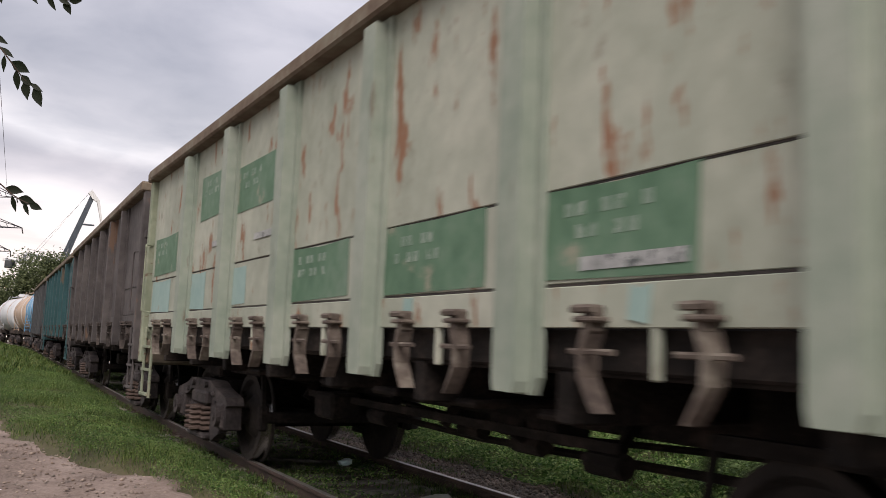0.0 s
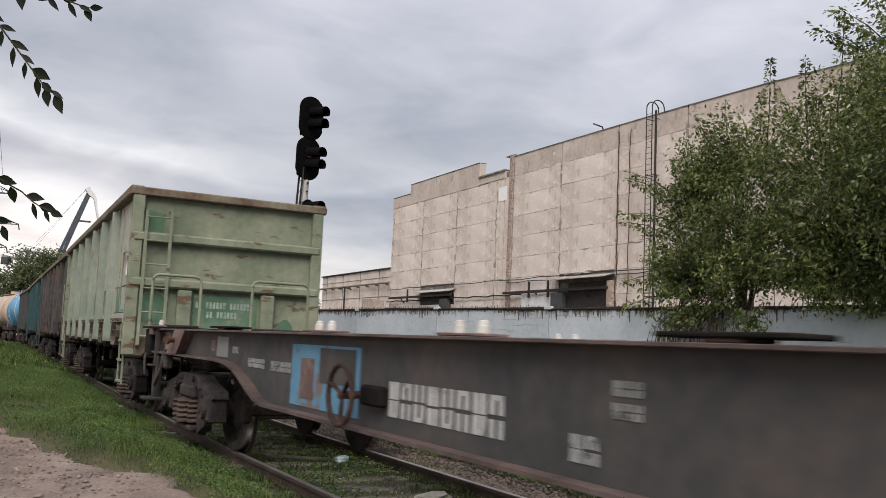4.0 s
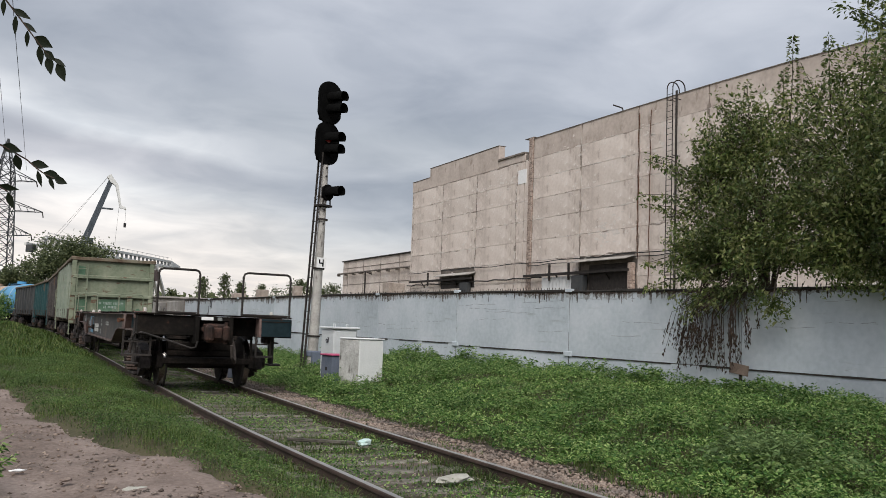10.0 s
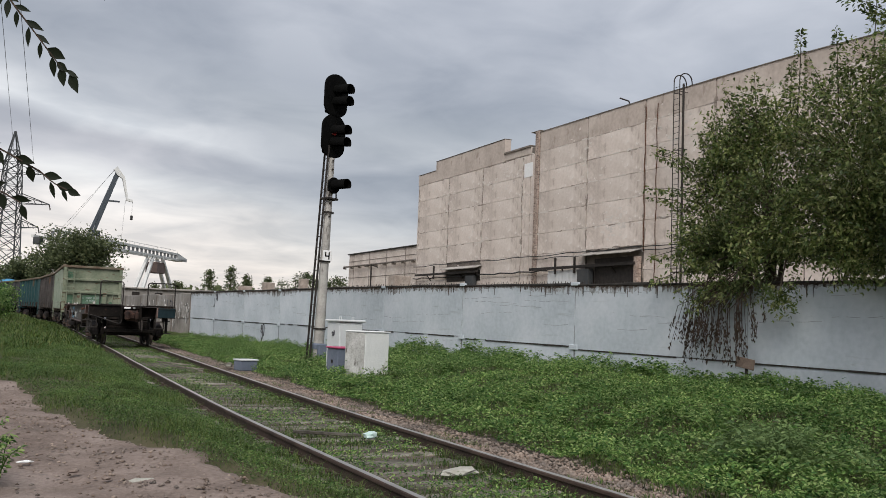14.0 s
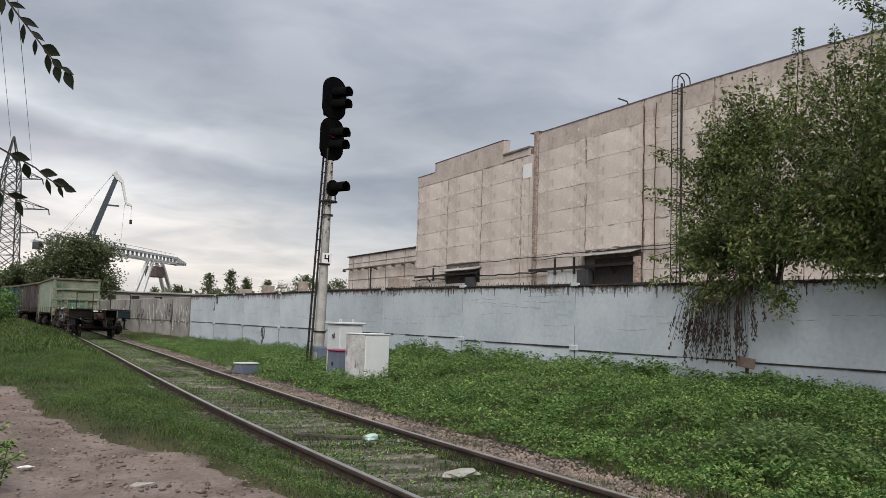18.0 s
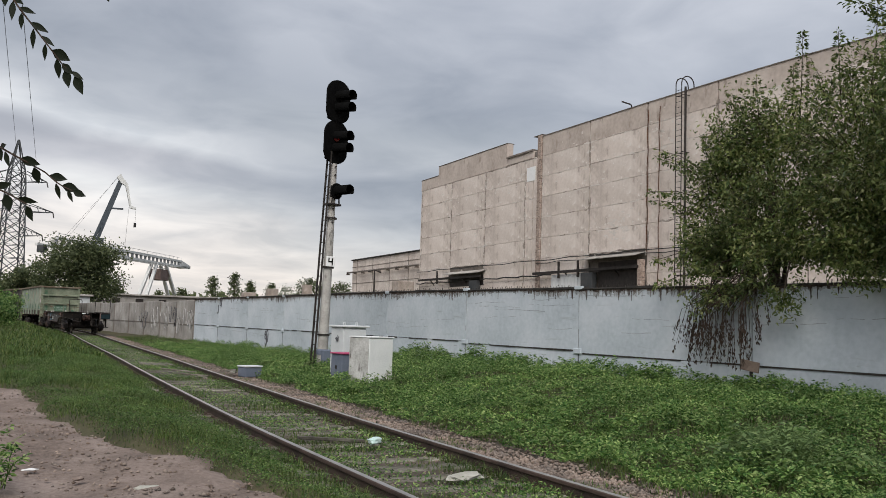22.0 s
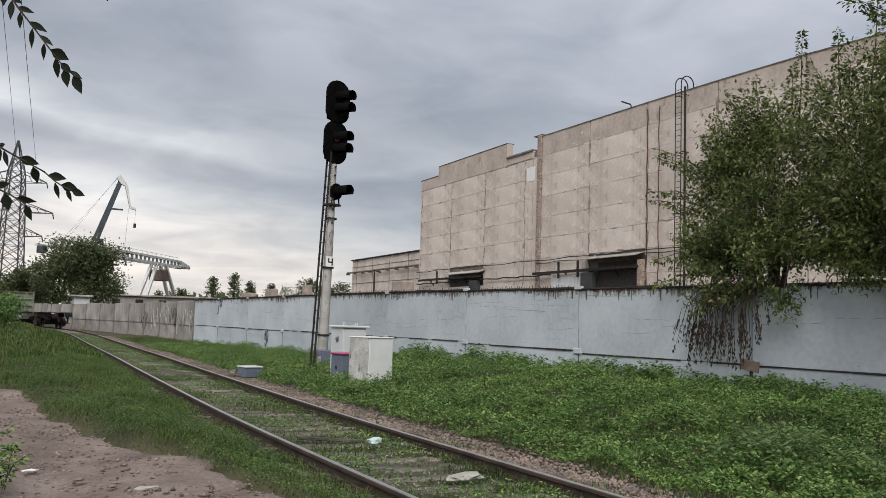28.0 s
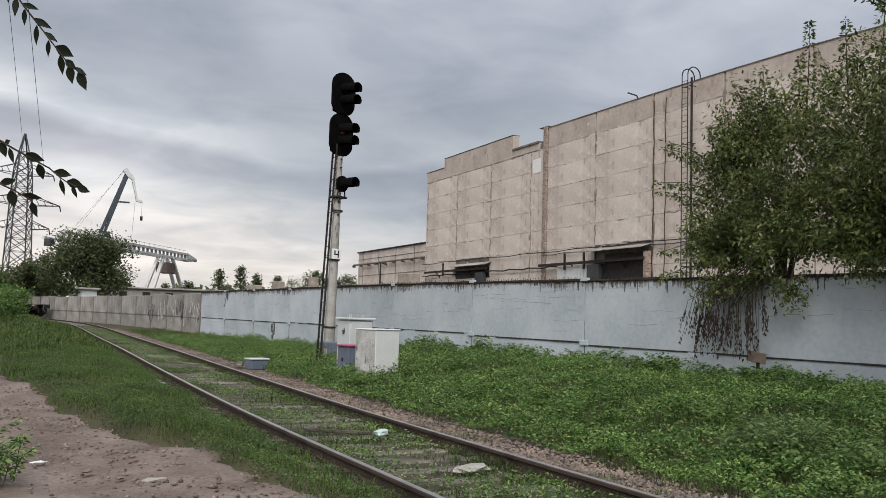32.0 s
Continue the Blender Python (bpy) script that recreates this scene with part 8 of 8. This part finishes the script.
            s.prism([(y - e * 0.98, 1.0), (y - e * 0.86, 0.44), (y - e * 0.84, 1.0)] if e > 0 else [(y - e * 0.84, 1.0), (y - e * 0.86, 0.44), (y - e * 0.98, 1.0)], 0, *B(sx * 1.28, sx * 1.31))
            part("jacking_post", s, JACKGREY, g, "dark grey jack post")
        s = Shape()
        s.box(-0.36, -0.28, *Y(-0.4, 0.12), 0.84, 1.36, 0.015)
        s.box(0.26, 0.34, *Y(-0.4, 0.12), 0.84, 1.36, 0.015)
        s.box(-0.36, 0.34, *Y(-0.4, 0.10), 1.27, 1.36, 0.015)
        part("coupler_housing", s, FLATEND, g, "rusty coupler striker casting")
        s = Shape().rod([(-1.40, y - e * 0.42, 0.74), (-1.40, y - e * 0.36, 0.92), (-1.36, y - e * 0.2, 1.02), (-1.28, y + e * 0.04, 1.03), (-0.9, y + e * 0.09, 0.92), (-0.42, y + e * 0.12, 0.765), (-0.34, y + e * 0.13, 0.785), (-0.31, y + e * 0.13, 0.90)], 0.017, 8)
        part("release_bar", s, JACKGREY, g, "bent steel uncoupling bar")
        s = Shape()
        for x, z in ((-0.2, 1.12), (0.06, 1.16), (-0.12, 0.98)):
            s.tube((x, y - e * 0.1, z), (x, y + e * 0.2, z), 0.05, 10)
        s.box(-0.22, 0.12, *Y(0.10, 0.22), 1.17, 1.22, 0.015)
        part("lock_gear", s, COUPLER, g, "greasy coupler release gear")
        part("plate", Shape().box(-0.26, -0.04, *Y(0.105, 0.125), 1.285, 1.345, 0.006), SIGNWHITE, g, "small white marking plate")
        part("plate", Shape().box(0.04, 0.12, *Y(0.105, 0.125), 1.285, 1.345, 0.006), FAINT, g, "small pale marking plate")
        for sx in (-1, 1):
            s = Shape()
            s.rod([(sx * 1.3, y - e * 1.15, 1.1), (sx * 1.36, y - e * 1.1, 0.75), (sx * 1.36, y - e * 0.95, 0.62), (sx * 1.33, y - e * 0.9, 1.0)], 0.02, 6)
            s.box(sx * 1.27 - 0.05, sx * 1.27 + 0.05, *Y(-1.3, -1.0), 0.85, 1.05, 0.02)
            part("hand_brake_gear", s, GRIME, g)
        part("top_bracket", Shape().box(-1.38, -1.18, *Y(-0.62, -0.40), T - 0.09, T + 0.045, 0.012), FLATRED, g, "red-brown lock bracket")
        coupler(g, y, e, False)
    for k, y in enumerate((-9.25, -6.1, -3.3, -0.9, 1.07, 3.3, 6.0, 9.42)):
        for sx in (-1, 1):
            for dy in (-0.13, 0.13) if k in (4, 5) else (0.0,):
                part("lock_plate", Shape().box(sx * 1.20 - 0.11, sx * 1.20 + 0.11, y + dy - 0.1, y + dy + 0.1, T + 0.001, T + 0.02, 0.005), FLATRED, g)
                if k in (0, 4, 5, 7):
                    h = 0.026 if k in (0, 7) else 0.0
                    q = Shape().lathe([(0.0, 0.0), (0.0, 0.038), (0.045, 0.036), (0.047, 0.03), (0.07, 0.027), (0.08, 0.0)], (sx * 1.20, y + dy, T + 0.02 + h), 2, 12)
                    part("container_lock", q, LOCKPALE, g, "pale worn container lock")
            if k in (1, 2, 3, 6):
                part("lock_flap", Shape().box(sx * 1.20 - 0.13, sx * 1.20 + 0.13, y - 0.34, y + 0.34, T + 0.02, T + 0.042, 0.006), FLATEND, g, "folded-down dark lock flap")
    return g


def tank_wagon(name, m, label, band=None):
    g = thing(name, label, "tank wagon", "wagons of the train")
    bogie(g, 3.9); bogie(g, -3.9)
    R, L, zc = 1.5, 5.35, 2.55
    prof = [(-L, 0.0), (-L + 0.03, 0.5), (-L + 0.15, 1.0), (-L + 0.38, 1.38), (-L + 0.6, R), (L - 0.6, R), (L - 0.38, 1.38), (L - 0.15, 1.0), (L - 0.03, 0.5), (L, 0.0)]
    part("barrel", Shape().lathe(prof, (0, 0, zc), 1, 40), m, g, smooth=True)
    if band:
        for y in (-2.6, 2.6):
            part("band", Shape().lathe([(y - 0.12, R + 0.001), (y - 0.12, R + 0.02), (y + 0.12, R + 0.02), (y + 0.12, R + 0.001)], (0, 0, zc), 1, 40), band, g, "painted strap band")
    s = Shape()
    s.tube((0, 0, zc + R - 0.05), (0, 0, zc + R + 0.32), 0.42, 18)
    s.box(-0.7, 0.7, -1.3, 1.3, zc + R + 0.02, zc + R + 0.06)
    part("dome", s, m, g, "hatch dome with platform")
    s = Shape()
    s.box(-0.3, 0.3, -5.6, 5.6, 0.9, 1.2, 0.02)
    for y in (-3.9, 3.9):
        s.box(-1.2, 1.2, y - 0.3, y + 0.3, 0.95, 1.4, 0.03)
    for e in (-1, 1):
        s.box(-1.5, 1.5, e * 5.4 - 0.1, e * 5.4 + 0.1, 0.95, 1.25, 0.02)
    part("underframe", s, GRIME, g, "grimy underframe")
    s = Shape()
    for x in (-1.62, -1.3):
        s.rod([(x, 0.9, 1.2), (x, 0.9, zc + 0.3), (x * 0.6, 0.9, zc + R + 0.1)], 0.02, 6)
    for i in range(9):
        s.tube((-1.62, 0.9, 1.3 + i * 0.2), (-1.3, 0.9, 1.3 + i * 0.2), 0.012, 6)
    part("ladder", s, m, g)
    for e in (-1, 1):
        coupler(g, e * 5.5, e)
    return g


flat = flat_wagon()
green = gondola("gondola_wagon", GREEN, GREENEND, "pale green open gondola wagon with rust stains and dark paint patches", True)
brown = gondola("gondola_wagon", BROWN, BROWN, "dark brown ribbed open gondola wagon")
teal = gondola("gondola_wagon", TEAL, TEAL, "teal ribbed open gondola wagon")
dark = gondola("gondola_wagon", GREYBROWN, GREYBROWN, "dark grey open gondola wagon")
blue_tank = tank_wagon("tank_wagon", TANKBLUE, "bright blue railway tank wagon", TANKWHITE)
tan_tank = tank_wagon("tank_wagon", TANKTAN, "tan and white rust-streaked railway tank wagon", TANKWHITE)
white_tank = tank_wagon("tank_wagon", TANKWHITE, "dirty white railway tank wagon", TANKTAN)
# wagon, half base between bogies, distance of its middle ahead of the flat's middle
TRAIN = [(flat, 7.75, 0.0), (green, 4.55, 17.36), (brown, 4.55, 31.28), (teal, 4.55, 45.2), (dark, 4.55, 59.12), (blue_tank, 3.9, 72.3), (tan_tank, 3.9, 84.32), (white_tank, 3.9, 96.34)]


grass_all()
sleepers()


# ---- what moves: the train rolls away along the curve, the twigs sway ----
# seconds, metres along the line from abeam the camera to the flat wagon's middle
RUN = [(0, -11.55), (2, -4.24), (3.5, 1.27), (5.5, 8.66), (7, 14.42), (8, 18.28), (9, 22.2), (12, 34.1), (14, 41.8), (17, 52.6), (20, 63.6), (23, 75.2), (28, 95.2), (32, 111.0)]


def train_s(t):
    """Arc length of the flat wagon's middle at t seconds."""
    ts, ss = np.array([r[0] for r in RUN], float), np.array([r[1] for r in RUN]) + s_of_y(0)
    m = np.gradient(ss, ts)
    i = int(np.clip(np.searchsorted(ts, t) - 1, 0, len(ts) - 2))
    w = ts[i + 1] - ts[i]
    u = (t - ts[i]) / w
    return (2 * u**3 - 3 * u**2 + 1) * ss[i] + (u**3 - 2 * u**2 + u) * w * m[i] + (3 * u**2 - 2 * u**3) * ss[i + 1] + (u**3 - u**2) * w * m[i + 1]


def motions():
    times = [0.5 * k for k in range(65)]
    for ob, half, ahead in TRAIN:
        rows = []
        for t in times:
            s = train_s(t) + ahead
            a, b = on_line(s - half), on_line(s + half)
            d = b - a
            rows.append((t, Matrix.Translation((a + b) / 2) @ pose(0, 0, 0, 0, 0, -math.degrees(math.atan2(d.x, d.y)))))
        walk(ob, rows)
    spins = []
    t = 0.0
    while t < 32:
        spins.append(t)
        t += 0.16
    spins.append(32.0)
    s0 = train_s(0)
    for w in ROLLING:
        y = w.matrix_basis.translation.y
        walk(w, [(t, Matrix.Translation((0, y, 0.475)) @ Matrix.Rotation(-(train_s(t) - s0) / 0.475, 4, "X")) for t in spins])
    # twigs in the breeze: seconds, centimetres across and up
    sway = [(0, -3.0, 3.0), (2, 1.9, 2.4), (3, 3.1, -0.1), (5.5, 3.4, 0.9), (7, 3.2, 1.8), (9, -1.6, 5.2), (11, -1.2, 5.6), (13, 0, 0), (17, 0, 3.6), (19, -1.3, 1.8), (21, 0.3, 2.8), (23, 0.6, 1.8), (25, 0.2, 1.6), (28, 0.4, 2.7),
            (30, 0.6, 3.0), (32, 0, 1.8)]
    walk(branch, [(t, Matrix.Translation(BR * ((a - 2.4) / 100) + BU * ((b + 4.5) / 100))) for t, a, b in sway])


motions()
